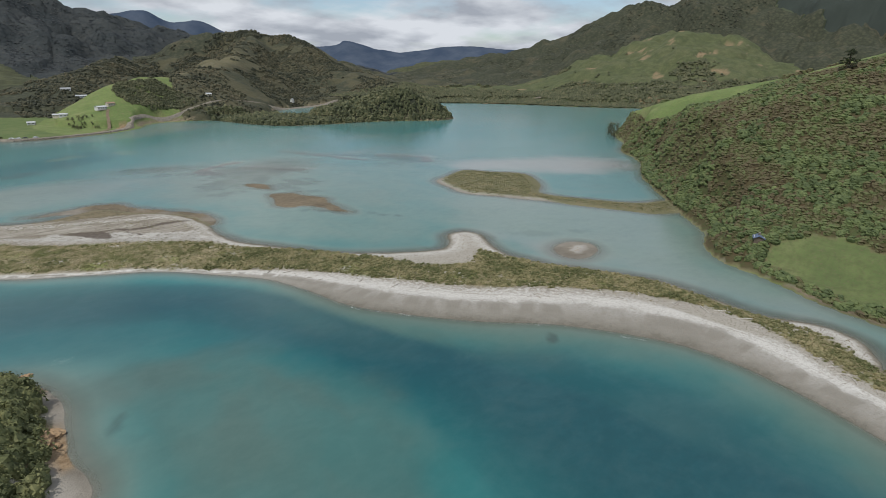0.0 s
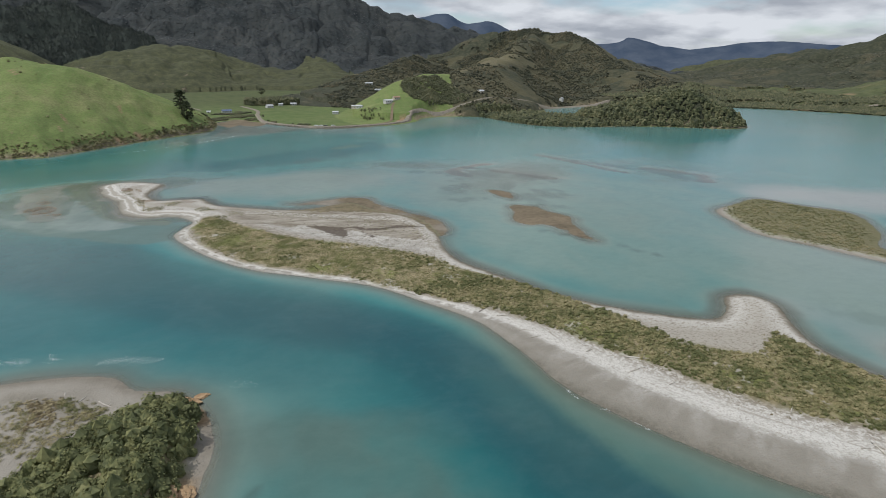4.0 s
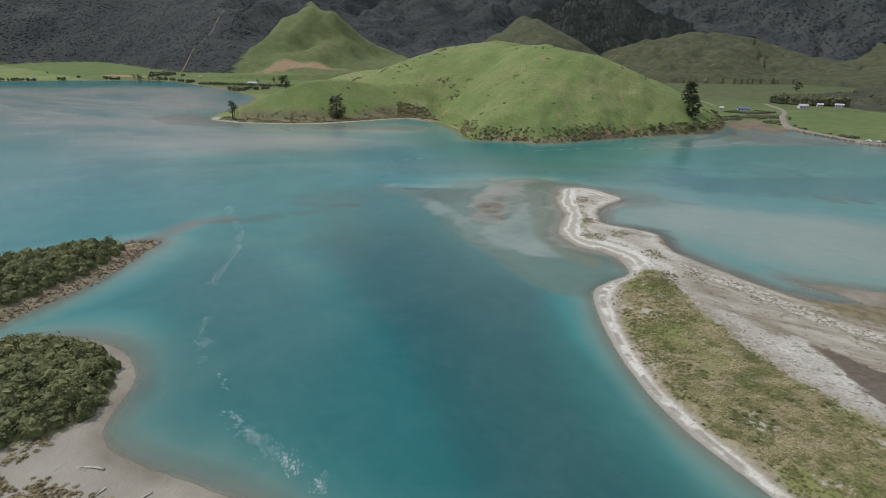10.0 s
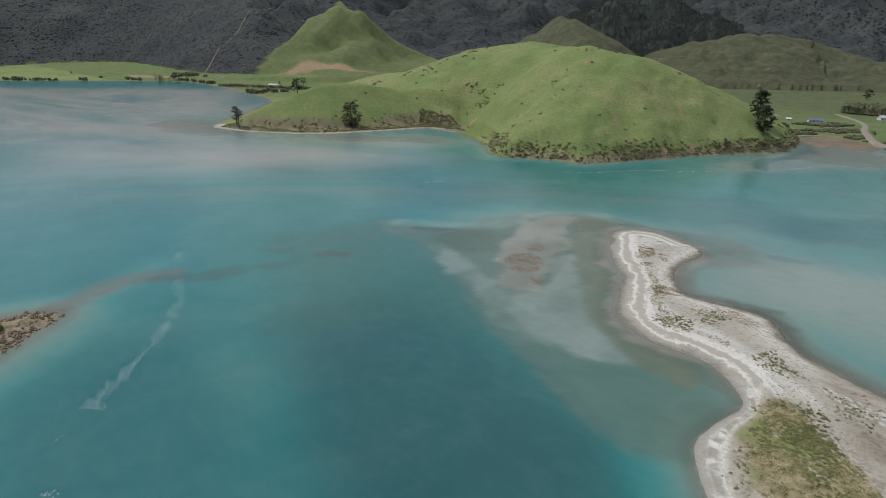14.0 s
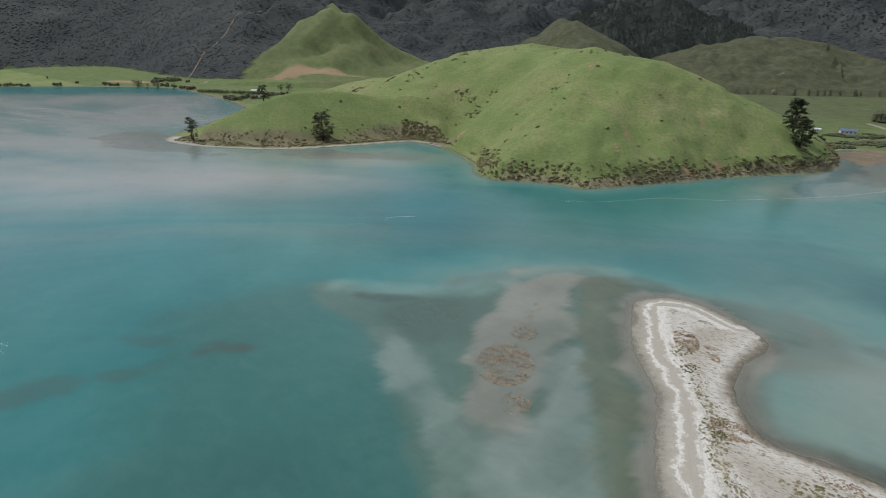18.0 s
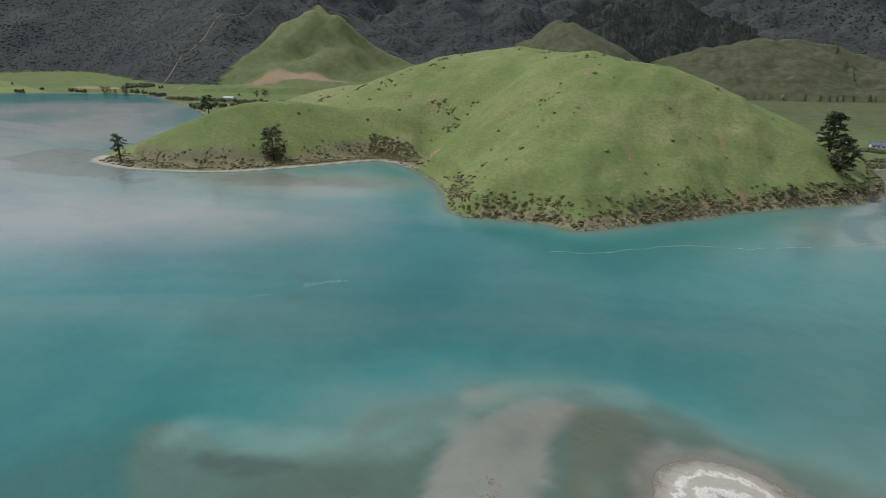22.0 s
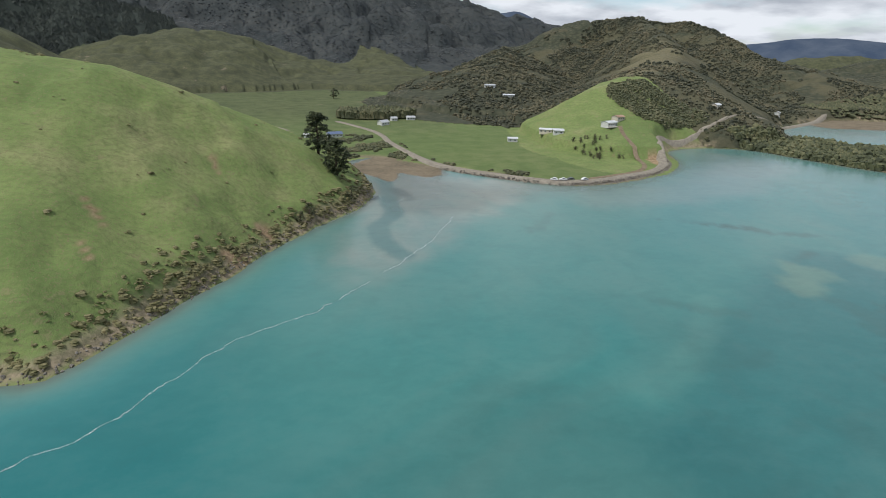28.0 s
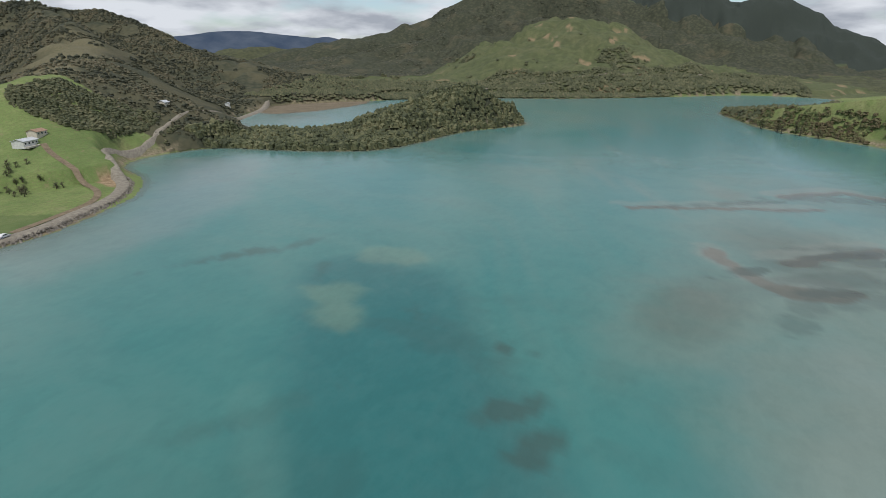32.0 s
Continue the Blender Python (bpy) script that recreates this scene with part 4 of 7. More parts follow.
mud = k.ramp(k.math("ADD", k.math("MULTIPLY", n_mid, 0.5), k.math("MULTIPLY", n_fine, 0.5)), [(0.36, (0.105, 0.088, 0.060)), (0.6, (0.205, 0.165, 0.112))])
under = k.mix(k.ramp(n_fine, [(0.35, 0.0), (0.62, 1.0)]), (0.15, 0.135, 0.068), (0.29, 0.245, 0.15))
under = k.mix(k.ramp(n_mid, [(0.54, 0.0), (0.62, 0.6)]), under, (0.145, 0.145, 0.06))
under = k.mix(k.ramp(k.noise(0.055, 5, 0.7), [(0.50, 0.0), (0.58, 0.8)]), under, (0.165, 0.185, 0.058))
under = k.mix(k.ramp(k.noise(0.12, 5, 0.65), [(0.57, 0.0), (0.62, 0.8)]), under, (0.38, 0.355, 0.305))
rock = k.mix(k.ramp(n_fine, [(0.4, 0.0), (0.6, 1.0)]), (0.14, 0.125, 0.078), (0.27, 0.22, 0.15))
earth = k.ramp(n_fine, [(0.35, (0.19, 0.13, 0.075)), (0.65, (0.34, 0.25, 0.155))])
c = k.mix(k.math("MULTIPLY", k.attr("cover_d", 0), 0.75), grass, k.ramp(n_mid, [(0.36, (0.078, 0.115, 0.040)), (0.62, (0.112, 0.145, 0.055))]))
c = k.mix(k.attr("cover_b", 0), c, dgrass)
bushy = k.mix(k.math("MULTIPLY", k.attr("cover_d", 1), k.ramp(k.noise(0.02, 6, 0.7), [(0.42, 0.0), (0.56, 0.75)])), bushy, (0.098, 0.090, 0.052))
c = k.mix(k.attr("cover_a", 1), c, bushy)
c = k.mix(k.attr("cover_e", 1), c, k.ramp(n_fine, [(0.35, (0.105, 0.10, 0.055)), (0.65, (0.16, 0.14, 0.085))]))
# forest ground carries the same cloud shade and haze in its colour
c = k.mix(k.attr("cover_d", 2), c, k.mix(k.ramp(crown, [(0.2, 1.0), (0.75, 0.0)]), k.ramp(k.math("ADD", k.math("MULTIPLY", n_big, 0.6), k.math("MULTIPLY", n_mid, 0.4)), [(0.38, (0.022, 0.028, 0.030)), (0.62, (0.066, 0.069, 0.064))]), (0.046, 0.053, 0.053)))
# headland litter ground, darkened for the shade under and between its bushes
head = k.ramp(k.math("ADD", k.math("MULTIPLY", n_mid, 0.5), k.math("MULTIPLY", n_fine, 0.5)), [(0.38, (0.085, 0.062, 0.034)), (0.50, (0.075, 0.070, 0.032)), (0.62, (0.070, 0.092, 0.034))])
c = k.mix(k.attr("cover_b", 1), c, pine)
c = k.mix(k.attr("cover_a", 2), c, mud)
c = k.mix(k.attr("cover_b", 2), c, rock)
dry = k.mix(k.attr("cover_b", 3), wet, k.mix(k.attr("isle", 0), sand, isle_sand))
dry = k.mix(k.attr("cover_c", 1), dry, flats)
c = k.mix(k.attr("cover_a", 0), c, dry)
c = k.mix(k.attr("cover_a", 3), c, under)
c = k.mix(k.math("MULTIPLY", k.attr("cover_d", 3), k.math("SUBTRACT", 1.0, k.attr("cover_a", 2))), c, head)
c = k.mix(k.attr("cover_c", 2), c, earth)
z_low = k.n.new("ShaderNodeSeparateXYZ")
k.l.new(pos, z_low.inputs[0])
sea = k.math("LESS_THAN", z_low.outputs[2], -0.03)
c = k.mix(sea, c, k.ramp(n_mid, [(0.35, (0.17, 0.17, 0.13)), (0.65, (0.29, 0.275, 0.225))]))
k.bump(k.math("ADD", k.math("ADD", n_fine, k.math("MULTIPLY", k.math("MULTIPLY", canopy, k.math("MAXIMUM", k.attr("cover_a", 1), k.attr("cover_d", 2))), 14.0)), k.math("MULTIPLY", n_grain, 0.4)), 0.75, 0.5)
me.materials.append(k.colour(c))
tagged(new("ground", me), "green hills, bush slopes, sand spit and tidal flats", "ground", kind="structure")

# ---- water ----
WX, WY = XS[(XS > -2600) & (XS < 1500)], YS[(YS > -705) & (YS < 1100)]
wx0, wy0 = int(np.searchsorted(XS, WX[0])), int(np.searchsorted(YS, WY[0]))
WZ = GZ[wy0:wy0 + len(WY), wx0:wx0 + len(WX)]
me, used = grid_mesh("water", WX, WY, np.zeros(WZ.shape), WZ < 0.12)
deep = -WZ.ravel()[used]
vx, vy = np.tile(WX, len(WY))[used], np.repeat(WY, len(WX))[used]
# eel-grass beds and drifting plumes of silt
weed = np.zeros(len(vx))
for cx, cy, rx, ry, turn, amount in [(-166, 260, 9, 4, 30, 0.85), (-175, 217, 8, 3.5, 45, 1.0), (-191, 181, 22, 5, 60, 0.6), (-66, 261, 14, 2.5, 10, 0.7), (-50, 256, 10, 2.5, -30, 0.7), (-64, 309, 18, 4, 20, 0.4), (-195, 205, 12, 3, 30, 0.5), (32, 370, 4, 6, 20, 0.85), (11, 364, 4, 9, 50, 0.8), (0, 358, 4, 8, 55, 0.8), (85, 254, 16, 7, 30, 0.6), (81, 300, 22, 6, -20, 0.5),
                                     (112, 252, 12, 6, 60, 0.6), (82, 225, 18, 5, 10, 0.5), (118, 205, 12, 5, -60, 0.5), (98, 160, 14, 4, -50, 0.6), (115, 137, 16, 3, -55, 0.6), (74, 3, 3, 1.2, 40, 1.0), (108, 312, 14, 3.5, -45, 0.9), (98, 292, 16, 3, -65, 0.85),
                                     (135, 280, 20, 4, -60, 0.8), (200, 310, 46, 4, -60, 0.7), (228, 258, 30, 6, -80, 0.6), (60, 478, 22, 4, -35, 0.7), (80, 463, 12, 3, -20, 0.5), (-226, 318, 5, 3, 0, 0.5), (-212, 308, 5, 3, 0, 0.35), (-10, 412, 20, 4, -35, 0.3),
                                     (55, 440, 12, 3, 20, 0.45), (40, 400, 8, 3, 30, 0.4), (-68, 560, 3.5, 26, 8, 0.8), (-20, 500, 16, 4, 50, 0.3), (-18, 40, 4, 1.5, 60, 0.7), (-15, 33, 3, 1.2, 50, 0.7), (-106, 262, 5, 44, 12, 0.28), (150, 62, 16, 5, -40, 0.3)]:
    cth, sth = math.cos(radians(turn)), math.sin(radians(turn))
    u, v = (vx - cx) * cth + (vy - cy) * sth, -(vx - cx) * sth + (vy - cy) * cth
    d = (u / rx) ** 2 + (v / ry) ** 2 + 1.2 * fbm(vx, vy, 11, 4, 107) + 1.3 * fbm(vx, vy, 4.5, 3, 109) + 0.25
    weed = np.maximum(weed, amount * smooth(1.5, 0.2, d))
turn_w = np.interp(vy, [-50, 100, 250, 400], [1.1, 0.75, 0.3, -0.4])
su, sv_ = vx * np.cos(turn_w) + vy * np.sin(turn_w), -vx * np.sin(turn_w) + vy * np.cos(turn_w)
warp = 14 * fbm(vx, vy, 60, 3, 113)
silt = np.clip(1.6 * fbm((su + warp) * 1.0, (sv_ + warp) * 0.35, 26, 5, 111) - 0.05, 0, 1)
streak = smooth(0.12, 0.5, fbm(vx * 0.9 + vy * 0.3, (vy - vx * 0.4) * 0.45, 16, 5, 117)) * smooth(60, 90, vx) * smooth(175, 140, vx) * smooth(195, 215, vy) * smooth(330, 290, vy)
streak = np.maximum(streak, 0.7 * smooth(0.15, 0.5, fbm(vx, vy * 0.5, 15, 5, 119)) * np.exp(-(((vx - 10) / 45) ** 2 + ((vy - 385) / 45) ** 2)))
streak = np.maximum(streak, 0.6 * smooth(0.1, 0.5, fbm(vx * 0.6, vy, 15, 5, 127)) * np.exp(-(((vx + 45) / 60) ** 2 + ((vy - 370) / 30) ** 2)))
weed = np.maximum(weed, 0.6 * streak)
silt = silt * (0.35 + 0.65 * smooth(3.2, 1.2, deep))
APRON = rounded([(-152, 278), (-144, 298), (-134, 308), (-122, 314), (-100, 312), (-84, 309), (-72, 250), (-50, 222), (-44, 200), (-60, 190), (-95, 196), (-116, 206), (-134, 222), (-154, 245), (-163, 262)])
ragged = 7 * fbm(vx, vy, 24, 4, 129)
tip = smooth(-9, 12, within(APRON, vx, vy) + ragged)
wvx, wvy = vx + 6 * fbm(vx, vy, 20, 4, 131), vy + 6 * fbm(vx, vy, 20, 4, 133)


pink_w = smooth(6, 0, along([(-142, 298), (-134, 306), (-122, 312)], wvx, wvy)[0]) * 0.7
SHALLOW = rounded([(-1150, 330), (-1036, 450), (-878, 600), (-660, 545), (-545, 430), (-451, 360), (-380, 400), (-340, 475), (-290, 440), (-262, 380), (-262, 320), (-300, 260), (-420, 210), (-700, 200), (-1000, 260)])
haze_w = smooth(-40, 60, within(SHALLOW, vx, vy) + 40 * fbm(vx, vy, 90, 4, 139)) * np.clip(0.75 + 0.6 * fbm(su * 0.4, sv_, 40, 4, 141), 0.2, 1)
shelf = within(SPIT, vx, vy) + 3 * fbm(vx, vy, 10, 4, 147)
shore_w = 0.85 * smooth(-26, -3, shelf + 6 * fbm(vx, vy, 20, 4, 159)) * smooth(105, 60, vy) * (vx < 100) * smooth(10, 30, vx)
INLET = rounded([(125, 60), (140, 110), (185, 140), (200, 90), (215, 40), (190, 14), (165, 0), (150, -40), (135, -60), (136, -10), (124, 35)])
BEIGE = rounded([(235, 196), (262, 160), (290, 128), (330, 120), (350, 150), (320, 185), (280, 205), (250, 212)])
haze_w = np.maximum(haze_w, 0.55 * smooth(-10, 14, within(INLET, vx, vy) + 10 * fbm(vx, vy, 20, 4, 161)))
haze_w = np.maximum(haze_w, 0.95 * smooth(-18, 16, within(BEIGE, vx, vy) + 12 * fbm(vx, vy, 24, 4, 163)))
LAGOON_HAZE = rounded([(-62, 272), (-40, 262), (-5, 250), (30, 268), (66, 296), (20, 322), (-30, 318), (-62, 306)])
haze_w = np.maximum(haze_w, 0.62 * smooth(-14, 18, within(LAGOON_HAZE, vx, vy) + 12 * fbm(vx, vy, 24, 4, 157)))
add_attr(me, "tint", np.stack([shore_w, pink_w, haze_w, 0 * haze_w], 1))
d_sea_v = along(sea_line, vx, vy)[0]
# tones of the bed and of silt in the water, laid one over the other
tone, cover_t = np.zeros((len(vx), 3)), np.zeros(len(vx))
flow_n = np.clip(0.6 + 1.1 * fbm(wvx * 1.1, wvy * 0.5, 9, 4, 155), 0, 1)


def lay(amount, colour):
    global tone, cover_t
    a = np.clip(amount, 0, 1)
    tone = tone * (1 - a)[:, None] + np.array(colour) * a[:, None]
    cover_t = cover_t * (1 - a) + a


def pool_of(points, soft, rag=0.0, size=18.0, seed=171):
    return smooth(-soft, soft, within(rounded(points), vx, vy) + (rag * fbm(vx, vy, size, 4, seed) if rag else 0))


def line_of(points, wide, soft, rag=1.5):
    return smooth(wide + soft, wide, along(rounded(points, 5, False), vx + rag * fbm(vx, vy, 10, 3, 173), vy + rag * fbm(vx, vy, 10, 3, 175))[0])


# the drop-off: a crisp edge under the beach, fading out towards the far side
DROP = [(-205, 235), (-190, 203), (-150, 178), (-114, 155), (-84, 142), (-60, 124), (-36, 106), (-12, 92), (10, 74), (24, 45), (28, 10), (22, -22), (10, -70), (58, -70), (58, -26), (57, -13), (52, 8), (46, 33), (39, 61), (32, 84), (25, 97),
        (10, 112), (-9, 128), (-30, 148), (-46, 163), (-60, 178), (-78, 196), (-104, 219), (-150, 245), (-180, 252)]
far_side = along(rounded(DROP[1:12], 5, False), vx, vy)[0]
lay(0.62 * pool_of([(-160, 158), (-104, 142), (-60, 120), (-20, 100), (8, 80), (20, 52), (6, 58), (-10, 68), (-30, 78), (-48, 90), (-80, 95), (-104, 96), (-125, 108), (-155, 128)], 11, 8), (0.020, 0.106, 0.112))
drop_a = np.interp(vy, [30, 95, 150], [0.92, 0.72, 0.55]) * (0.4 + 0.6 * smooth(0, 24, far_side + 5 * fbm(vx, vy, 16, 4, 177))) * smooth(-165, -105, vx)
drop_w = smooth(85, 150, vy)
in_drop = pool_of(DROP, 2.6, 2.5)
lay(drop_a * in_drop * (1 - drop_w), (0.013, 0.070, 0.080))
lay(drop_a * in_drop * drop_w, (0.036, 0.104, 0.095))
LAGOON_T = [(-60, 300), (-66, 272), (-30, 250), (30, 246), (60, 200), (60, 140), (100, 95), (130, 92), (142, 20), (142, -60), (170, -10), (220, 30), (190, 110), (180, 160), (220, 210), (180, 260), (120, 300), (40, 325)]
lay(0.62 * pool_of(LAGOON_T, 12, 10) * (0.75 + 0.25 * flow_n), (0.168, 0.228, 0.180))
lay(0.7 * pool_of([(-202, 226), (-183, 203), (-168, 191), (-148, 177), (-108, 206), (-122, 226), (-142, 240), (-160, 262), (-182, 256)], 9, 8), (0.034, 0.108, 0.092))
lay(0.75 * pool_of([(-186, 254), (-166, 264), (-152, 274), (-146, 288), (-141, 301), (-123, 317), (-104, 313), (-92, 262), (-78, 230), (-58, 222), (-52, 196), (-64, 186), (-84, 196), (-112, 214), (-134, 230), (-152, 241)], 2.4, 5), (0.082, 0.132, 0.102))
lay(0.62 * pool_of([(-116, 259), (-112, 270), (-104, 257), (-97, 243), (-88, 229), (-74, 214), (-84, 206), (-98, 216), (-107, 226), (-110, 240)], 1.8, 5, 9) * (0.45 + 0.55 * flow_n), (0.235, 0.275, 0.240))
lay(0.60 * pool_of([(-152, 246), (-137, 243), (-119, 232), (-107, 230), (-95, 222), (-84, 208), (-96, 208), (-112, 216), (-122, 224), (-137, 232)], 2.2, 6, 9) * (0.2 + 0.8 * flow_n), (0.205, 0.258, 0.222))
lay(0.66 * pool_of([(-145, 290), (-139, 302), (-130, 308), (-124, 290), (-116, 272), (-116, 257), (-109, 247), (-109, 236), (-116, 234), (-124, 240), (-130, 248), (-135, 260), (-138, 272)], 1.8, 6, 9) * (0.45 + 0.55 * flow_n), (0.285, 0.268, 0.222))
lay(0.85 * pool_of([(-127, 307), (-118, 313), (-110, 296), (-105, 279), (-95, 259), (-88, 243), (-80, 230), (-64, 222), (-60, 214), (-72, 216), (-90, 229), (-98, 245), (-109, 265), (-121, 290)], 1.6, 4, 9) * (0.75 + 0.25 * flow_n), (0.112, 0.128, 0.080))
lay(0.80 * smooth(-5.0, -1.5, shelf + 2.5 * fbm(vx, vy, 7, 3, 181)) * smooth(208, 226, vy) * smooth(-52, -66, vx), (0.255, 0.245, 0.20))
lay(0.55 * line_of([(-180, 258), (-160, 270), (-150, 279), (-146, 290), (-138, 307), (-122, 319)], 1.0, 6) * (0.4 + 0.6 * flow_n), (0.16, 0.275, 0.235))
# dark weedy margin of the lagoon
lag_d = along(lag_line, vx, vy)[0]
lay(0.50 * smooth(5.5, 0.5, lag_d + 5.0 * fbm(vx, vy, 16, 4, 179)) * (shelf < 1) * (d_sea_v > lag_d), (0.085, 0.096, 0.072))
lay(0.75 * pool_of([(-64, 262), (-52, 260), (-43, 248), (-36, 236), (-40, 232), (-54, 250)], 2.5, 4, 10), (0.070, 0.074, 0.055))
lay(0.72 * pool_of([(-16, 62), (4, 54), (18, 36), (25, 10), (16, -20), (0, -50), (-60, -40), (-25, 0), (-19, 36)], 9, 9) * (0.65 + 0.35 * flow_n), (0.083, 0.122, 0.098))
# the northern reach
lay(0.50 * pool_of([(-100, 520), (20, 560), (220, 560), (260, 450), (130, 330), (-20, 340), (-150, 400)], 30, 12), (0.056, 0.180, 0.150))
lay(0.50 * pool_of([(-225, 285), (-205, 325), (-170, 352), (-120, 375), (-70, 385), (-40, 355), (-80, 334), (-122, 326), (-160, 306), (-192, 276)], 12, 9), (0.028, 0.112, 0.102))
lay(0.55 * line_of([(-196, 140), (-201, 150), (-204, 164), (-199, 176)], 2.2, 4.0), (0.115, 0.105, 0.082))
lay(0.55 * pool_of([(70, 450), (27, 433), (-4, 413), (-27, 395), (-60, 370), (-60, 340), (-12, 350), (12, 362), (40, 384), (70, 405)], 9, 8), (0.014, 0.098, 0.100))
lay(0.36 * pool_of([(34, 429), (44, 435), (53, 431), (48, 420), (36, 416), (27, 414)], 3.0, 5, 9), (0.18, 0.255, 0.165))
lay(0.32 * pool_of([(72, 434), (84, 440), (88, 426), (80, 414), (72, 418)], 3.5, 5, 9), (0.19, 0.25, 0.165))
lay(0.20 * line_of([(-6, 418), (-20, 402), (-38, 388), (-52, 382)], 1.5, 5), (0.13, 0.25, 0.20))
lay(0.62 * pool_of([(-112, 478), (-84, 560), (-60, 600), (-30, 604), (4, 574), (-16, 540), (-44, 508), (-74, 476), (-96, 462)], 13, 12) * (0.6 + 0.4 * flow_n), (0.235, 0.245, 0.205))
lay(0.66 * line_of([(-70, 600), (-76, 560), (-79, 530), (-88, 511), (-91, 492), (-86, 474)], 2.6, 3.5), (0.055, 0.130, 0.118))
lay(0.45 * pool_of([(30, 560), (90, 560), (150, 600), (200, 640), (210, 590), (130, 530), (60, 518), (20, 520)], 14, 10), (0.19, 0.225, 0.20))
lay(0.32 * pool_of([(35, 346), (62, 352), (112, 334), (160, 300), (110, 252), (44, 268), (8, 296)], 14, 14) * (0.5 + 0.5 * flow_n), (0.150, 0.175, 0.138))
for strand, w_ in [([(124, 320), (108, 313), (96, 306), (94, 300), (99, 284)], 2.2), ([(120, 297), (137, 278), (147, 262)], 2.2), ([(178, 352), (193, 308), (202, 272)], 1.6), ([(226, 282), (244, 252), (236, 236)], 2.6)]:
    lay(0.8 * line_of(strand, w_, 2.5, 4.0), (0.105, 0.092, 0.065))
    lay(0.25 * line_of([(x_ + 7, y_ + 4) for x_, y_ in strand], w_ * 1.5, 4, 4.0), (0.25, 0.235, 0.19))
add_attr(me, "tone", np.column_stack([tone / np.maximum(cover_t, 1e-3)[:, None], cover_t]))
add_attr(me, "depth", np.stack([np.clip(deep / 6.0, 0, 1), weed, np.where(tip > 0.05, np.clip(silt * 1.6, 0, 1), silt), tip], 1))
k = Mat("water", 0.2, 0.42)
d = k.attr("depth", 0)
grain = k.noise(0.02, 5, 0.6, (1, 1, 1), distort=0.6)
d = k.math("ADD", d, k.math("MULTIPLY", k.math("SUBTRACT", grain, 0.5), 0.12), True)
c = k.ramp(d, [(0.0, (0.180, 0.190, 0.150)), (0.05, (0.130, 0.188, 0.153)), (0.13, (0.084, 0.195, 0.172)), (0.24, (0.038, 0.172, 0.160)), (0.40, (0.018, 0.134, 0.130)), (0.62, (0.011, 0.090, 0.095)), (0.9, (0.010, 0.062, 0.072))])
c = k.mix(k.math("MULTIPLY", k.attr("depth", 2), 0.38), c, (0.15, 0.205, 0.172))
shoal = k.mix(k.math("MULTIPLY", k.attr("depth", 2), 0.6), (0.088, 0.140, 0.108), (0.19, 0.225, 0.185))
c = k.mix(k.math("MULTIPLY", k.attr("depth", 3), k.ramp(k.attr("depth", 0), [(0.10, 0.85), (0.42, 0.15)])), c, shoal)
c = k.mix(k.math("MULTIPLY", k.attr("tint", 2), 0.78), c, k.mix(grain, (0.265, 0.272, 0.250), (0.355, 0.322, 0.276)))
c = k.mix(k.math("MULTIPLY", k.attr("tint", 0), 0.75), c, k.mix(grain, (0.085, 0.125, 0.085), (0.13, 0.14, 0.098)))
c = k.mix(k.math("MULTIPLY", k.attr("tint", 1), 0.75), c, k.mix(grain, (0.27, 0.26, 0.215), (0.37, 0.325, 0.265)))
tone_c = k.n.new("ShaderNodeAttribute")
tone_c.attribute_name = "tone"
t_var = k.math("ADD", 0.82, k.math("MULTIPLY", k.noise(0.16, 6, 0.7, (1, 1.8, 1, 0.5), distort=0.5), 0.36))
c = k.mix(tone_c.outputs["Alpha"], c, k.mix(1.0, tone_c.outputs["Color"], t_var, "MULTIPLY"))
mottle = k.math("ADD", k.math("MULTIPLY", k.noise(0.22, 4, 0.65, (1, 1.5, 1, 0.6)), 0.4), k.math("MULTIPLY", k.noise(0.06, 5, 0.65, distort=0.8), 0.6))
c = k.mix(k.ramp(mottle, [(0.46, 0.0), (0.66, 0.08)]), c, (0.16, 0.23, 0.205))
c = k.mix(k.ramp(mottle, [(0.34, 0.12), (0.52, 0.0)]), c, (0.03, 0.075, 0.07))
c = k.mix(k.math("MULTIPLY", k.attr("depth", 1), 0.72), c, (0.045, 0.07, 0.058))
k.colour(k.mix(1.0, c, (1.0, 0.995, 1.04), "MULTIPLY"))
k.b.inputs["IOR"].default_value = 1.33
ripple = k.math("ADD", k.noise(0.9, 4, 0.6, (1, 1.6, 1, 0.5)), k.math("MULTIPLY", k.noise(0.11, 3), 1.3))
k.bump(ripple, 0.3, 0.08)
clear = k.n.new("ShaderNodeBsdfTransparent")
mx = k.n.new("ShaderNodeMixShader")
fac = k.ramp(k.attr("depth", 0), [(0.0, 0.30), (0.025, 0.75), (0.09, 1.0)])
k.l.new(fac, mx.inputs[0])
k.l.new(clear.outputs[0], mx.inputs[1]); k.l.new(k.b.outputs[0], mx.inputs[2])
k.l.new(mx.outputs[0], k.out.inputs[0])
me.materials.append(k.m)
tagged(new("water", me), "turquoise tidal water, darker in the channels, milky over the shoals", "water", kind="structure")

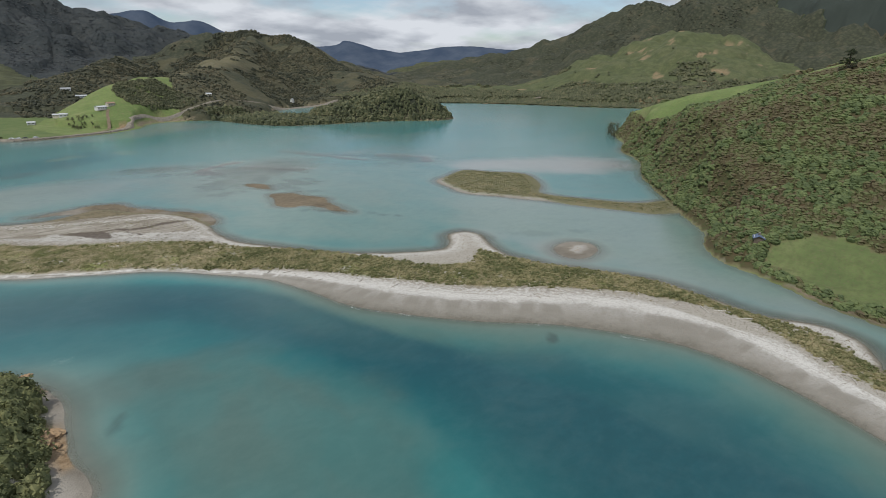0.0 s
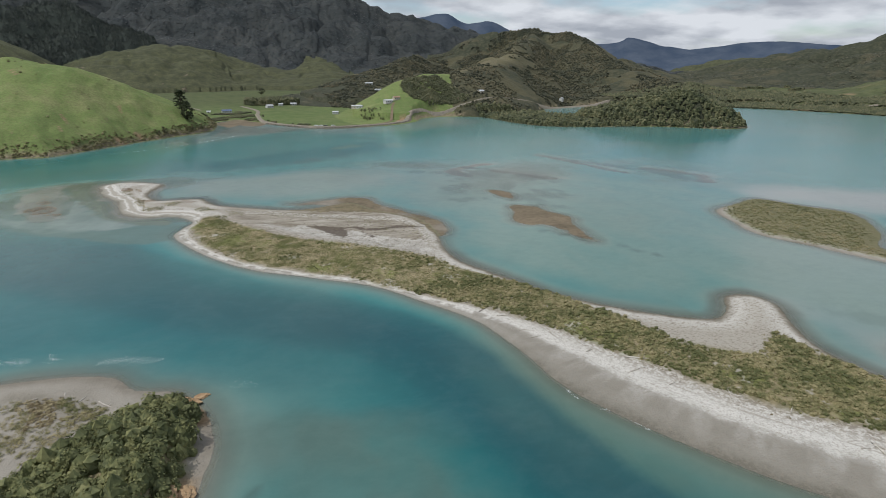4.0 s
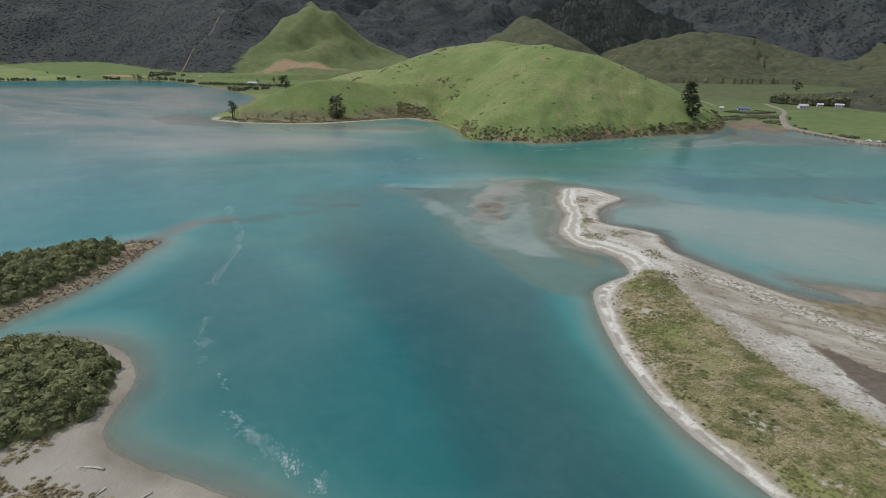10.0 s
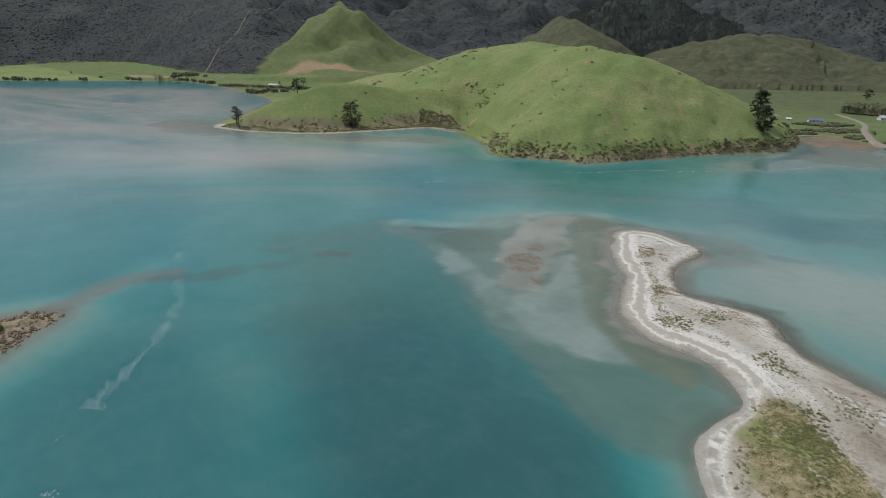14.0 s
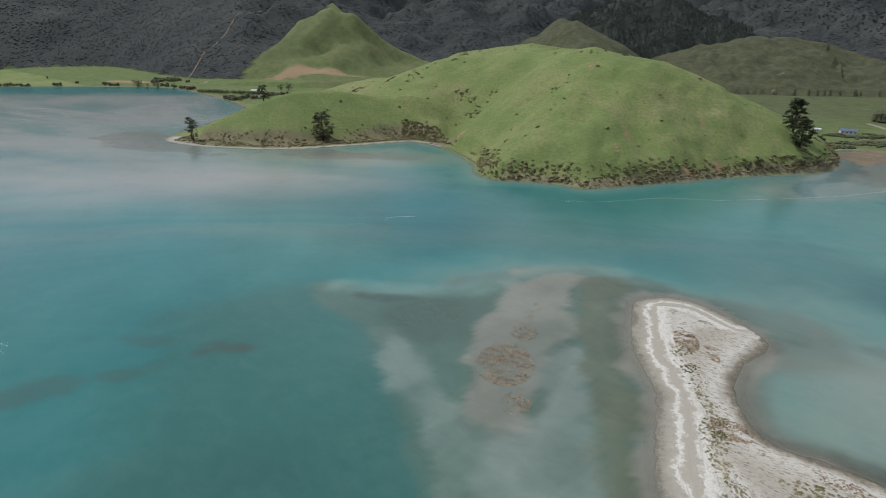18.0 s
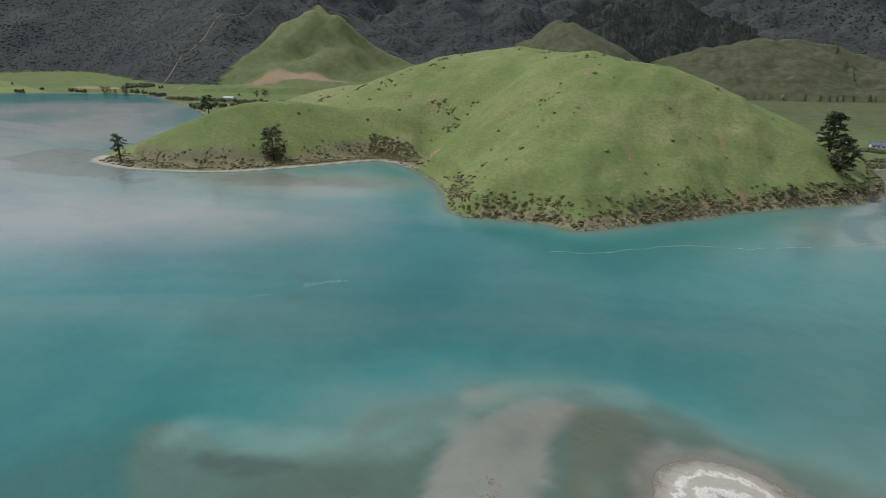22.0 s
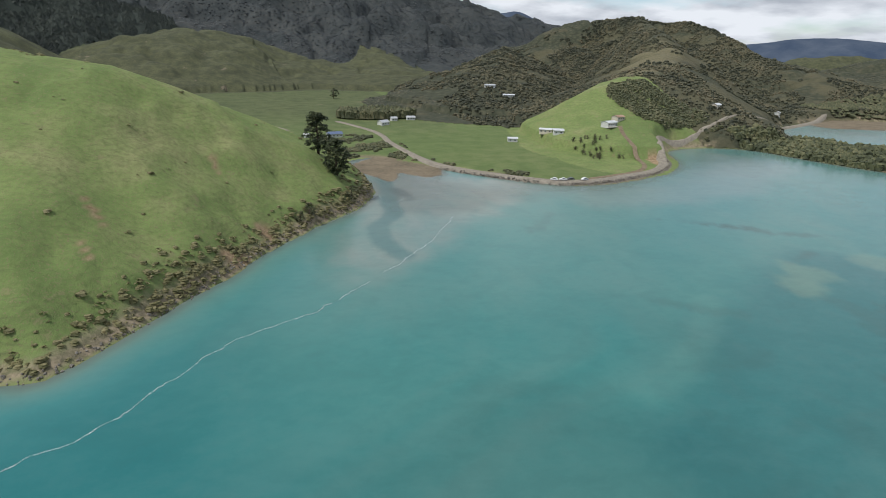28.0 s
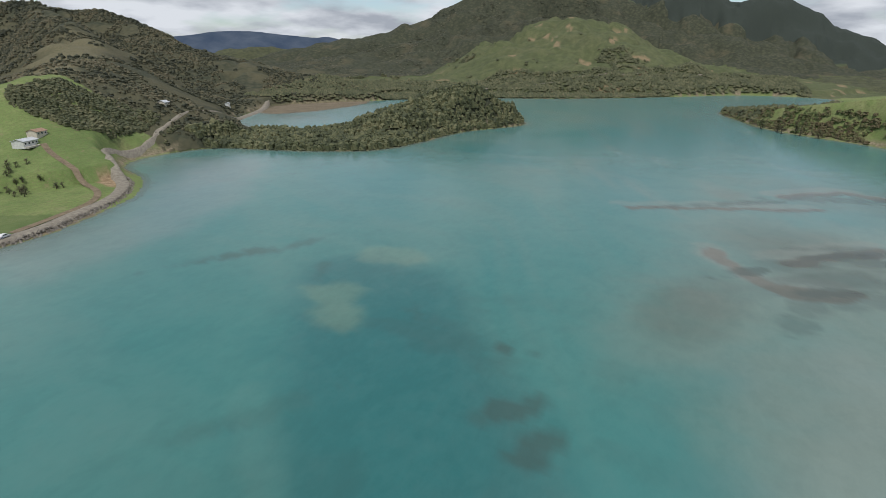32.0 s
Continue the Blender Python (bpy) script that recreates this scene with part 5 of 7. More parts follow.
# ---- far blue ranges ----
far_line = rounded([(300, 4560, 300), (700, 4500, 380), (1064, 4399, 401), (1234, 4354, 435), (1394, 4304, 366), (1570, 4243, 376), (1742, 4175, 312), (2100, 4030, 228), (2434, 3814, 226), (2534, 3749, 256), (2829, 3532, 182),
                    (3169, 3234, 222), (3476, 2905, 206), (3650, 2700, 186), (3830, 2400, 150), (4000, 2000, 120)], 12, False)
rows_f = []
for j, (back, share) in enumerate([(-520, 0.0), (-380, 0.22), (-250, 0.47), (-130, 0.72), (-50, 0.9), (0, 1.0), (120, 0.8), (260, 0.3)]):
    out_dir = far_line[:, :2] / np.linalg.norm(far_line[:, :2], axis=1)[:, None]
    p = far_line[:, :2] + out_dir * back
    zz = (far_line[:, 2] + fbm(p[:, 0], p[:, 1], 160, 4, 121) * 14) * share + fbm(p[:, 0], p[:, 1], 220, 4, 123) * 26 * (1 - share) * (share > 0)
    rows_f.append(np.column_stack([p, zz]))
n_f = len(far_line)
me = bpy.data.meshes.new("distant_mountains")
me.from_pydata(np.concatenate(rows_f).tolist(), [], [(j * n_f + i, j * n_f + i + 1, (j + 1) * n_f + i + 1, (j + 1) * n_f + i) for j in range(len(rows_f) - 1) for i in range(n_f - 1)])
me.polygons.foreach_set("use_smooth", np.ones(len(me.polygons), bool))
k = Mat("distant_mountains", 1.0, 0.0)
# haze is painted in: a blue base colour and a faint blue glow
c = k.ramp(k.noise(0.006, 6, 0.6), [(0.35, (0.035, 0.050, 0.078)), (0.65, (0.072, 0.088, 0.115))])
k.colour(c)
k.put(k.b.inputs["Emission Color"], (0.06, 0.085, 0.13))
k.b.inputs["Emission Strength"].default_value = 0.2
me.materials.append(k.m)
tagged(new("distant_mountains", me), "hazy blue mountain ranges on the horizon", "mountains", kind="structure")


# ---- vegetation ----
def clump(seed, n, lobes=4, leaf_size=0.3, low=0.0, squash=0.8):
    """Leaf tips over a few rounded lobes, about 1 m in radius; triangles as (n, 3, 3)."""
    r = np.random.RandomState(seed)
    cen = np.column_stack([r.uniform(-0.5, 0.5, (lobes, 2)), r.uniform(0.25, 0.55, lobes)])
    cen[0] = (0, 0, 0.55)
    rad = r.uniform(0.38, 0.62, lobes)
    which = r.randint(0, lobes, n)
    d = r.normal(size=(n, 3))
    d[:, 2] = np.abs(d[:, 2]) * 1.1 - low * r.rand(n)
    d /= np.linalg.norm(d, axis=1)[:, None]
    p = cen[which] + d * (rad[which] * r.uniform(0.8, 1.08, n))[:, None]
    p[:, 2] *= squash
    nrm = d + np.array([0, 0, 1.0]) + r.normal(scale=0.35, size=(n, 3))
    nrm /= np.linalg.norm(nrm, axis=1)[:, None]
    a = np.cross(nrm, r.normal(size=(n, 3)))
    a /= np.linalg.norm(a, axis=1)[:, None] + 1e-9
    b = np.cross(nrm, a)
    s = (leaf_size * r.uniform(0.6, 1.3, n))[:, None]
    return np.stack([p + a * s, p - a * s * 0.5 + b * s * 0.87, p - a * s * 0.5 - b * s * 0.87], 1)


def tri_mesh(name, tris, material):
    """One mesh of loose triangles, (n, 3, 3)."""
    n = len(tris)
    me = bpy.data.meshes.new(name)
    me.vertices.add(n * 3); me.vertices.foreach_set("co", tris.astype(np.float32).ravel())
    me.loops.add(n * 3); me.loops.foreach_set("vertex_index", np.arange(n * 3, dtype=np.int32))
    me.polygons.add(n); me.polygons.foreach_set("loop_start", np.arange(n, dtype=np.int32) * 3)
    me.update(calc_edges=True)
    me.materials.append(material)
    return me


def planted(kinds, x, y, z, wide, tall, seed):
    """Copies of the clumps standing at the given places."""
    r = np.random.RandomState(seed)
    pick, turn = r.randint(0, len(kinds), len(x)), r.uniform(0, 2 * math.pi, len(x))
    out = []
    for i, base in enumerate(kinds):
        m = pick == i
        if not m.any():
            continue
        c, s = np.cos(turn[m])[:, None, None], np.sin(turn[m])[:, None, None]
        b = base[None]
        px = (b[..., 0] * c - b[..., 1] * s) * wide[m][:, None, None] + x[m][:, None, None]
        py = (b[..., 0] * s + b[..., 1] * c) * wide[m][:, None, None] + y[m][:, None, None]
        pz = b[..., 2] * tall[m][:, None, None] + z[m][:, None, None]
        out.append(np.stack([px, py, pz], -1).reshape(-1, 3, 3))
    return np.concatenate(out)


def scatter(n, box, keep, seed):
    """Random places in the box where keep(x, y) lets them stand, with their heights."""
    r = np.random.RandomState(seed)
    x, y = r.uniform(box[0], box[1], n), r.uniform(box[2], box[3], n)
    m = keep(x, y) > r.rand(n)
    x, y = x[m], y[m]
    return x, y, on_ground(x, y), r


def dome(seed, segs=7, rings=3, leaves=20):
    """An uneven, lobed crown with leaf tips standing off it."""
    r = np.random.RandomState(seed)
    lobes = r.normal(size=(4, 3))
    lobes[:, 2] = np.abs(lobes[:, 2])
    lobes /= np.linalg.norm(lobes, axis=1)[:, None]

    def swell(d):
        return d * (0.72 + 0.38 * np.clip((d @ lobes.T).max(1), 0, 1)[:, None] ** 3 + r.uniform(-0.10, 0.10, (len(d), 1)))

    rows = [np.tile([[0.0, 0.0, 1.0]], (segs, 1))]
    for j in range(rings):
        th = radians(22 + 88 * (j + 0.6) / rings)
        a = (np.arange(segs) + 0.5 * (j % 2) + r.uniform(-0.25, 0.25, segs)) * 2 * math.pi / segs
        rows.append(np.column_stack([np.cos(a) * math.sin(th), np.sin(a) * math.sin(th), np.full(segs, math.cos(th))]))
    rows = [np.tile(swell(rows[0][:1]), (segs, 1))] + [swell(q) for q in rows[1:]]
    nxt = (np.arange(segs) + 1) % segs
    tris = [np.stack([rows[0], rows[1], rows[1][nxt]], 1)]
    for p, q in zip(rows[1:-1], rows[2:]):
        tris += [np.stack([p, q, q[nxt]], 1), np.stack([p, q[nxt], p[nxt]], 1)]
    body = np.concatenate(tris) + np.array([0, 0, 0.2])
    return np.concatenate([body, clump(seed + 500, leaves, 5, 0.17, 0.2) * (1.12, 1.12, 1.2)]) if leaves else body


CROWN = [dome(200 + s) for s in range(6)]
NEAR_CROWN = [np.concatenate([dome(260 + s, 7, 3, 0) * 0.86, clump(280 + s, 95, 6, 0.125, 0.3) * (1.15, 1.15, 1.3)]) for s in range(6)]
SCRUB_CROWN = [np.concatenate([dome(300 + s, 6, 2, 0) * 0.8, clump(320 + s, 38, 5, 0.15, 0.2) * (1.1, 1.1, 1.15)]) for s in range(6)]
LOW_CROWN = [dome(220 + s, 6, 2, 8) for s in range(6)]
PLAIN_CROWN = [dome(340 + s, 6, 2, 3) for s in range(6)]
FAR_CROWN = [dome(240 + s, 5, 1, 0) for s in range(6)]
FINE = [clump(s, 60, 5, 0.17, 0.2) for s in range(6)]
MID = [clump(10 + s, 50, 5, 0.19, 0.3) for s in range(6)]
ROUGH = [clump(20 + s, 22, 3, 0.36, 0.3) for s in range(5)]
TUFT = [clump(30 + s, 14, 3, 0.30, 0.2, 0.6) for s in range(5)]


def cone_tree(seed, n=26):
    r = np.random.RandomState(seed)
    h, a = r.uniform(0.05, 1, n), r.uniform(0, 6.28, n)
    rr = (1 - h) * 0.42 + 0.03
    p = np.column_stack([np.cos(a) * rr, np.sin(a) * rr, h])
    tip = p + np.column_stack([np.cos(a) * 0.22, np.sin(a) * 0.22, np.full(n, -0.12)]) * (1.1 - h)[:, None]
    side = np.column_stack([-np.sin(a), np.cos(a), np.zeros(n)]) * 0.16 * (1.15 - h)[:, None]
    up = np.array([0, 0, 0.16])
    return np.stack([p + up + 0 * side, tip - side, tip + side], 1)


CONE = [cone_tree(40 + s) for s in range(4)]


def stuff(name, tris, material, label, category):
    return tagged(new(name, tri_mesh(name, tris, material)), label, category, kind="stuff")


# scrub on the spit: dense on the seaward ridge, open towards the flats
x, y, g, r = scatter(165000, (-60, 140, -130, 225), lambda x, y: smooth(-2.0, 0.8, within(SCRUB, x, y) + 1.6 * fbm(x, y, 6, 3, 201)) * np.clip(0.85 - 0.62 * smooth(105, 180, y) + 0.6 * fbm(x, y, 9, 3, 203), 0.04, 1), 1)
size = r.uniform(0.4, 0.85, len(x)) * (1 + 0.5 * (fbm(x, y, 14, 3, 223) > 0.25)) * (1 - 0.2 * smooth(100, 190, y))
low = y + 14 * fbm(x, y, 20, 3, 219) > 122
tall = size * r.uniform(0.7, 1.2, len(x))
stuff("spit_scrub", planted(SCRUB_CROWN, x[~low], y[~low], g[0][~low] - 0.15, size[~low], tall[~low], 2), LEAF_SCRUB, "olive green coastal scrub on the sand spit", "shrubs")
few = low & (r.rand(len(x)) < 0.25)
stuff("spit_shrubs", planted(SCRUB_CROWN, x[few], y[few], g[0][few] - 0.15, size[few] * 0.8, tall[few] * 0.7, 27), LEAF_SCRUB, "scattered olive shrubs towards the tip of the spit", "shrubs")
x, y, g, r = scatter(100000, (-55, 60, 95, 225), lambda x, y: smooth(-1.5, 1.5, within(SCRUB, x, y) + 1.6 * fbm(x, y, 6, 3, 201)) * smooth(95, 125, y) * np.clip(0.62 + 0.9 * fbm(x, y, 10, 4, 203), 0.03, 1), 28)
size = r.uniform(0.3, 0.7, len(x))
stuff("spit_grass", planted(TUFT, x, y, g[0] - 0.08, size, size * 0.7, 29), LEAF_SEDGE, "straw and olive coarse grass carpeting the spit", "grass")
# dry tufts on the sand
x, y, g, r = scatter(16000, (-100, 150, -130, 300), lambda x, y: smooth(-7, 0, within(SCRUB, x, y)) * smooth(6, 0, within(SCRUB, x, y)) * np.clip(0.08 + 0.7 * fbm(x, y, 12, 3, 205), 0, 1) * (within(SPIT, x, y) > 2.5), 3)
size = r.uniform(0.25, 0.6, len(x))
stuff("dune_grass", planted(TUFT, x, y, g[0] - 0.05, size, size * 0.9, 4), LEAF_DRY, "pale dry dune grass at the edge of the sand", "grass")
# bush on the near islets
x, y, g, r = scatter(26000, (-212, -26, 0, 140), lambda x, y: smooth(-0.5, 2, np.maximum(np.maximum(within(GROVE, x, y), within(GROVE_2, x, y)), within(GROVE_3, x, y))) * 0.5, 5)
size = r.uniform(1.1, 2.3, len(x))
stuff("islet_bush", planted(NEAR_CROWN, x, y, g[0] - 0.7 + r.uniform(0, 0.5, len(x)), size, size * r.uniform(1.1, 1.9, len(x)), 6), LEAF_BUSH, "dense dark green coastal bush on the islets", "bushes")
# the eastern headland
x, y, g, r = scatter(110000, (140, 470, -140, 230), lambda x, y: np.where(within(WATER, x, y) < -1.5, 0.6, 0.0) * np.clip(1.1 - (x - 150) / 420, 0.35, 1), 7)
m = (g[1] == SCRUBBY) | ((g[1] == -1) & (g[3] < 25))
m &= (within(MEADOW, x, y) < 0) | (fbm(x, y, 12, 4, 207) > 0.42)
x, y, z = x[m], y[m], g[0][m]
size = np.random.RandomState(8).uniform(0.7, 1.6, len(x)) * (1 + 0.4 * smooth(180, 320, x))
rich = (np.random.RandomState(35).rand(len(x)) < smooth(-0.12, 0.3, fbm(x, y, 20, 4, 209)) * 0.62 * (0.3 + 0.7 * smooth(80, 20, z))) | ((g[3][m] < 9) & (np.random.RandomState(36).rand(len(x)) < 0.3))
stuff("headland_green", planted(CROWN, x[rich], y[rich], z[rich] - 0.4, size[rich] * 1.25, size[rich] * 1.25, 37), LEAF_GREEN, "fresh green bushes in the folds of the headland", "bushes")
x, y, z, size = x[~rich], y[~rich], z[~rich], size[~rich]
stuff("headland_scrub", planted(PLAIN_CROWN, x, y, z - 0.35, size * 1.05, size * 0.95, 9), LEAF_HEAD, "green and rust brown scrub covering the headland", "shrubs")
# woods on the peninsula
x, y, g, r = scatter(27000, (240, 520, 465, 680), lambda x, y: np.where(within(WATER, x, y) < -0.6, 0.6, 0.0), 10)
size = r.uniform(1.2, 3.3, len(x))
stuff("peninsula_woods", planted(LOW_CROWN, x, y, g[0] - 0.5, size, size * r.uniform(1.2, 2.3, len(x)), 11), LEAF_PENIN, "dark native woods covering the low peninsula", "woods")
# shrubs on the bank below the grassy hill, and dotted over it
x, y, g, r = scatter(150000, (-480, -70, 360, 700), lambda x, y: np.full(len(x), 0.5), 12)
bank = smooth(13, 5, g[3]) * np.clip(1.0 + 1.1 * fbm(x, y, 16, 3, 211), 0.25, 1) * (g[1] == GRASS)
dots = np.maximum(smooth(0.34, 0.60, fbm(x, y, 20, 4, 213)) * 0.3, 0.004) * (g[1] == GRASS)
m = (np.random.RandomState(13).rand(len(x)) < np.maximum(bank, dots)) & (g[3] > 0.8) & (g[0] > 0.5)
x, y, z = x[m], y[m], g[0][m]
size = np.random.RandomState(14).uniform(0.5, 1.5, len(x))
stuff("hill_shrubs", planted(TUFT + LOW_CROWN, x, y, z - 0.2, size * 1.15, size * 0.75, 15), LEAF_GORSE, "brown and olive shrubs on the hill and along its bank", "shrubs")
# bush and trees on the middle slopes
x, y, g, r = scatter(60000, (60, 760, 560, 1560), lambda x, y: np.full(len(x), 0.6), 16)
m = (g[1] == BUSH) & (g[3] > 6)
m &= fbm(x, y, 60, 4, 217) > -0.2
x, y, z = x[m], y[m], g[0][m]
size = np.random.RandomState(17).uniform(1.5, 3.5, len(x)) * np.interp(y, [600, 1500], [0.75, 1.25])
stuff("slope_bush", planted(PLAIN_CROWN, x, y, z - 0.8, size, size * 1.1, 18), LEAF_SLOPE, "bush and regrowth on the slopes above the bay", "bush")
# far forest
x, y, g, r = scatter(230000, (-2000, 1900, 500, 2400), lambda x, y: np.full(len(x), 0.6), 19)
far = ~((x > 60) & (x < 760) & (y < 1560)) & (g[0] > 4)
for kind, material, name, label in [(BUSH, LEAF_MOUNT, "mountain_bush", "olive brown bush on the mountain sides"), (FOREST, LEAF_FAR, "mountain_forest", "native forest, coloured darker and bluer for cloud shade and haze")]:
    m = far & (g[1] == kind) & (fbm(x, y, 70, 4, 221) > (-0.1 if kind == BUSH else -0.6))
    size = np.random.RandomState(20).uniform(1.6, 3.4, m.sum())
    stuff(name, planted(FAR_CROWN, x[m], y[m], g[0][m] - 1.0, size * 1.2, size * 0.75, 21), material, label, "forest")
x, y, g, r = scatter(42000, (-1150, 60, 1250, 2050), lambda x, y: np.full(len(x), 0.6), 22)
m = g[1] == PINE
x, y, z = x[m], y[m], g[0][m]
size = np.random.RandomState(23).uniform(8, 12, len(x))
stuff("pine_plantation", planted(CONE, x, y, z - 1, size * 0.8, size, 24), LEAF_PINE, "dark pine plantation with a straight cut edge", "forest")
# low growth on the islet's dunes
x, y, g, r = scatter(60000, (-160, -30, 0, 96), lambda x, y: smooth(7, 11, within(BUSH_ISLE, x, y) + 2 * fbm(x, y, 10, 3, 331)) * np.clip(0.40 + 1.0 * fbm(x, y, 8, 3, 333), 0.02, 1), 31)
m = np.maximum(within(GROVE, x, y), within(GROVE_2, x, y)) < 0.5
half = m & (fbm(x, y, 14, 3, 335) + 0.5 * smooth(-95, -70, x) > 0.15)
rest = m & ~half
for pick, material, name, label in [(half, LEAF_SCRUB, "islet_scrub", "green low scrub on the islet's dune"), (rest, LEAF_DRY, "islet_grass", "tan dune grass on the islet")]:
    size = np.random.RandomState(32).uniform(0.35, 0.95, pick.sum())
    stuff(name, planted([t[::2] for t in FINE] if pick is half else TUFT, x[pick], y[pick], g[0][pick] - 0.05, size, size * 0.8, 33), material, label, "plants")


# ---- helpers for things ----
def part(name, verts, faces, material, parent=None, label="", flat=True):
    me = bpy.data.meshes.new(name)
    me.from_pydata([tuple(v) for v in verts], [], [tuple(f) for f in faces])
    if not flat:
        me.polygons.foreach_set("use_smooth", np.ones(len(me.polygons), bool))
    me.materials.append(material)
    me.update()
    ob = new(name, me)
    ob.parent = parent
    if label:
        ob["label"] = label
    return ob


def root(name, x, y, z, turn=0.0):
    e = new(name)
    e.empty_display_size = 0.5
    e.matrix_world = pose(x, y, z, 0, 0, turn)
    return e


BOX_F = [(0, 3, 2, 1), (4, 5, 6, 7), (0, 1, 5, 4), (1, 2, 6, 5), (2, 3, 7, 6), (3, 0, 4, 7)]


def box(x0, x1, y0, y1, z0, z1):
    return [(x0, y0, z0), (x1, y0, z0), (x1, y1, z0), (x0, y1, z0), (x0, y0, z1), (x1, y0, z1), (x1, y1, z1), (x0, y1, z1)], BOX_F


def tube(points, radii, sides=7):
    """A tapered tube along the points."""
    v, f = [], []
    p = np.array(points, float)
    for i in range(len(p)):
        d = p[min(i + 1, len(p) - 1)] - p[max(i - 1, 0)]
        d /= np.linalg.norm(d) + 1e-9
        a = np.cross(d, (0, 0, 1) if abs(d[2]) < 0.9 else (1, 0, 0))
        a /= np.linalg.norm(a)
        b = np.cross(d, a)
        for s in range(sides):
            t = 2 * math.pi * s / sides
            v.append(p[i] + (a * math.cos(t) + b * math.sin(t)) * radii[i])
    for i in range(len(p) - 1):
        for s in range(sides):
            n = (s + 1) % sides
            f.append((i * sides + s, i * sides + n, (i + 1) * sides + n, (i + 1) * sides + s))
    f += [tuple(range(sides))[::-1], tuple((len(p) - 1) * sides + s for s in range(sides))]
    return v, f


def joined(*meshes):
    v, f = [], []
    for a, b in meshes:
        n = len(v)
        v += list(a)
        f += [tuple(i + n for i in q) for q in b]
    return v, f


def land_z(x, y):
    return max(float(on_ground(np.array([x]), np.array([y]))[0][0]), 0.0)


# ---- more materials ----
WHITE_WALL = plain("white_weatherboard", (0.50, 0.50, 0.47), (0.66, 0.66, 0.63), 0.8, 0.6)
CREAM_WALL = plain("cream_wall", (0.48, 0.43, 0.34), (0.62, 0.57, 0.47), 0.8, 0.6)
BLUE_ROOF = plain("blue_iron_roof", (0.07, 0.10, 0.17), (0.12, 0.16, 0.26), 0.6, 0.45, 0.5)
GREY_ROOF = plain("grey_iron_roof", (0.30, 0.31, 0.32), (0.46, 0.47, 0.48), 0.6, 0.4, 0.5)
PALE_ROOF = plain("pale_iron_roof", (0.44, 0.45, 0.46), (0.60, 0.61, 0.62), 0.6, 0.4, 0.5)
RUST_ROOF = plain("brown_roof", (0.24, 0.15, 0.10), (0.38, 0.25, 0.17), 0.8, 0.6)
GLASS = plain("window_glass", (0.02, 0.025, 0.03), (0.05, 0.06, 0.07), 0.5, 0.08, 0.6)
TRIM = plain("painted_trim", (0.55, 0.55, 0.53), (0.72, 0.72, 0.70), 1.0, 0.5)
DOOR = plain("door_paint", (0.10, 0.08, 0.06), (0.18, 0.14, 0.10), 1.0, 0.5)
GRAVEL = plain("gravel_road", (0.17, 0.15, 0.12), (0.29, 0.26, 0.21), 0.5, 0.95, 0.1, 0.5)
BARE_EARTH = plain("bare_earth", (0.13, 0.10, 0.068), (0.24, 0.19, 0.13), 0.4, 0.95, 0.1, 0.5)
WOOD_GREY = plain("driftwood", (0.30, 0.27, 0.23), (0.58, 0.55, 0.49), 1.5, 0.9, 0.2, 0.5)
ROCK_ORANGE = plain("orange_sandstone", (0.24, 0.145, 0.075), (0.46, 0.33, 0.20), 0.5, 0.9, 0.2, 0.8, 0.2)
ROCK_BROWN = plain("brown_rock", (0.12, 0.092, 0.062), (0.27, 0.21, 0.15), 0.6, 0.9, 0.2, 0.8, 0.2)
ROCK_GREY = plain("grey_rock", (0.11, 0.10, 0.085), (0.28, 0.25, 0.21), 0.6, 0.9, 0.2, 0.8, 0.2)
CAR_WHITE = plain("white_car_paint", (0.62, 0.63, 0.64), (0.76, 0.76, 0.76), 0.5, 0.3, 0.6)
CAR_DARK = plain("dark_car_paint", (0.05, 0.055, 0.065), (0.09, 0.095, 0.10), 0.5, 0.3, 0.6)
RUBBER = plain("rubber", (0.015, 0.015, 0.016), (0.035, 0.035, 0.035), 3.0, 0.9)
FOAM = plain("foam", (0.52, 0.58, 0.58), (0.74, 0.78, 0.78), 0.5, 0.8)


# ---- roads and tracks ----
def ribbon(name, points, width, lift, label, category, toe=0.0, level=None, material=GRAVEL):
    """A road laid over the ground; with a toe it stands on a bank of its own."""
    line = rounded(points, 6, False)
    d = np.gradient(line, axis=0)
    d /= np.linalg.norm(d, axis=1)[:, None]
    nrm = np.column_stack([-d[:, 1], d[:, 0]])
    offs = ([-width / 2 - toe] if toe else []) + [-width / 2, -width * 0.2, width * 0.2, width / 2] + ([width / 2 + toe] if toe else [])
    rows_r = []
    mid = ground_at(line[:, 0], line[:, 1])[0]
    if level is not None:
        mid = np.maximum(mid, level)
    mid = np.convolve(np.pad(mid, 2, mode="edge"), np.ones(5) / 5, "valid")
    for o in offs:
        wig = o + 0.25 * fbm(line[:, 0] + o * 7, line[:, 1], 9, 2, 301)
        p = line + nrm * wig[:, None]
        if toe and abs(o) > width / 2:
            z = np.full(len(p), -0.4)
        elif level is not None:
            z = mid + lift
        else:
            z = np.maximum(ground_at(p[:, 0], p[:, 1])[0], mid - 0.6) + lift
        rows_r.append(np.column_stack([p, z]))
    n = len(line)
    v = np.concatenate(rows_r)
    f = [(j * n + i, (j + 1) * n + i, (j + 1) * n + i + 1, j * n + i + 1) for j in range(len(offs) - 1) for i in range(n - 1)]
    f = [q[::-1] for q in f]
    return tagged(part(name, v, f, material, None, "", False), label, category, kind="structure")


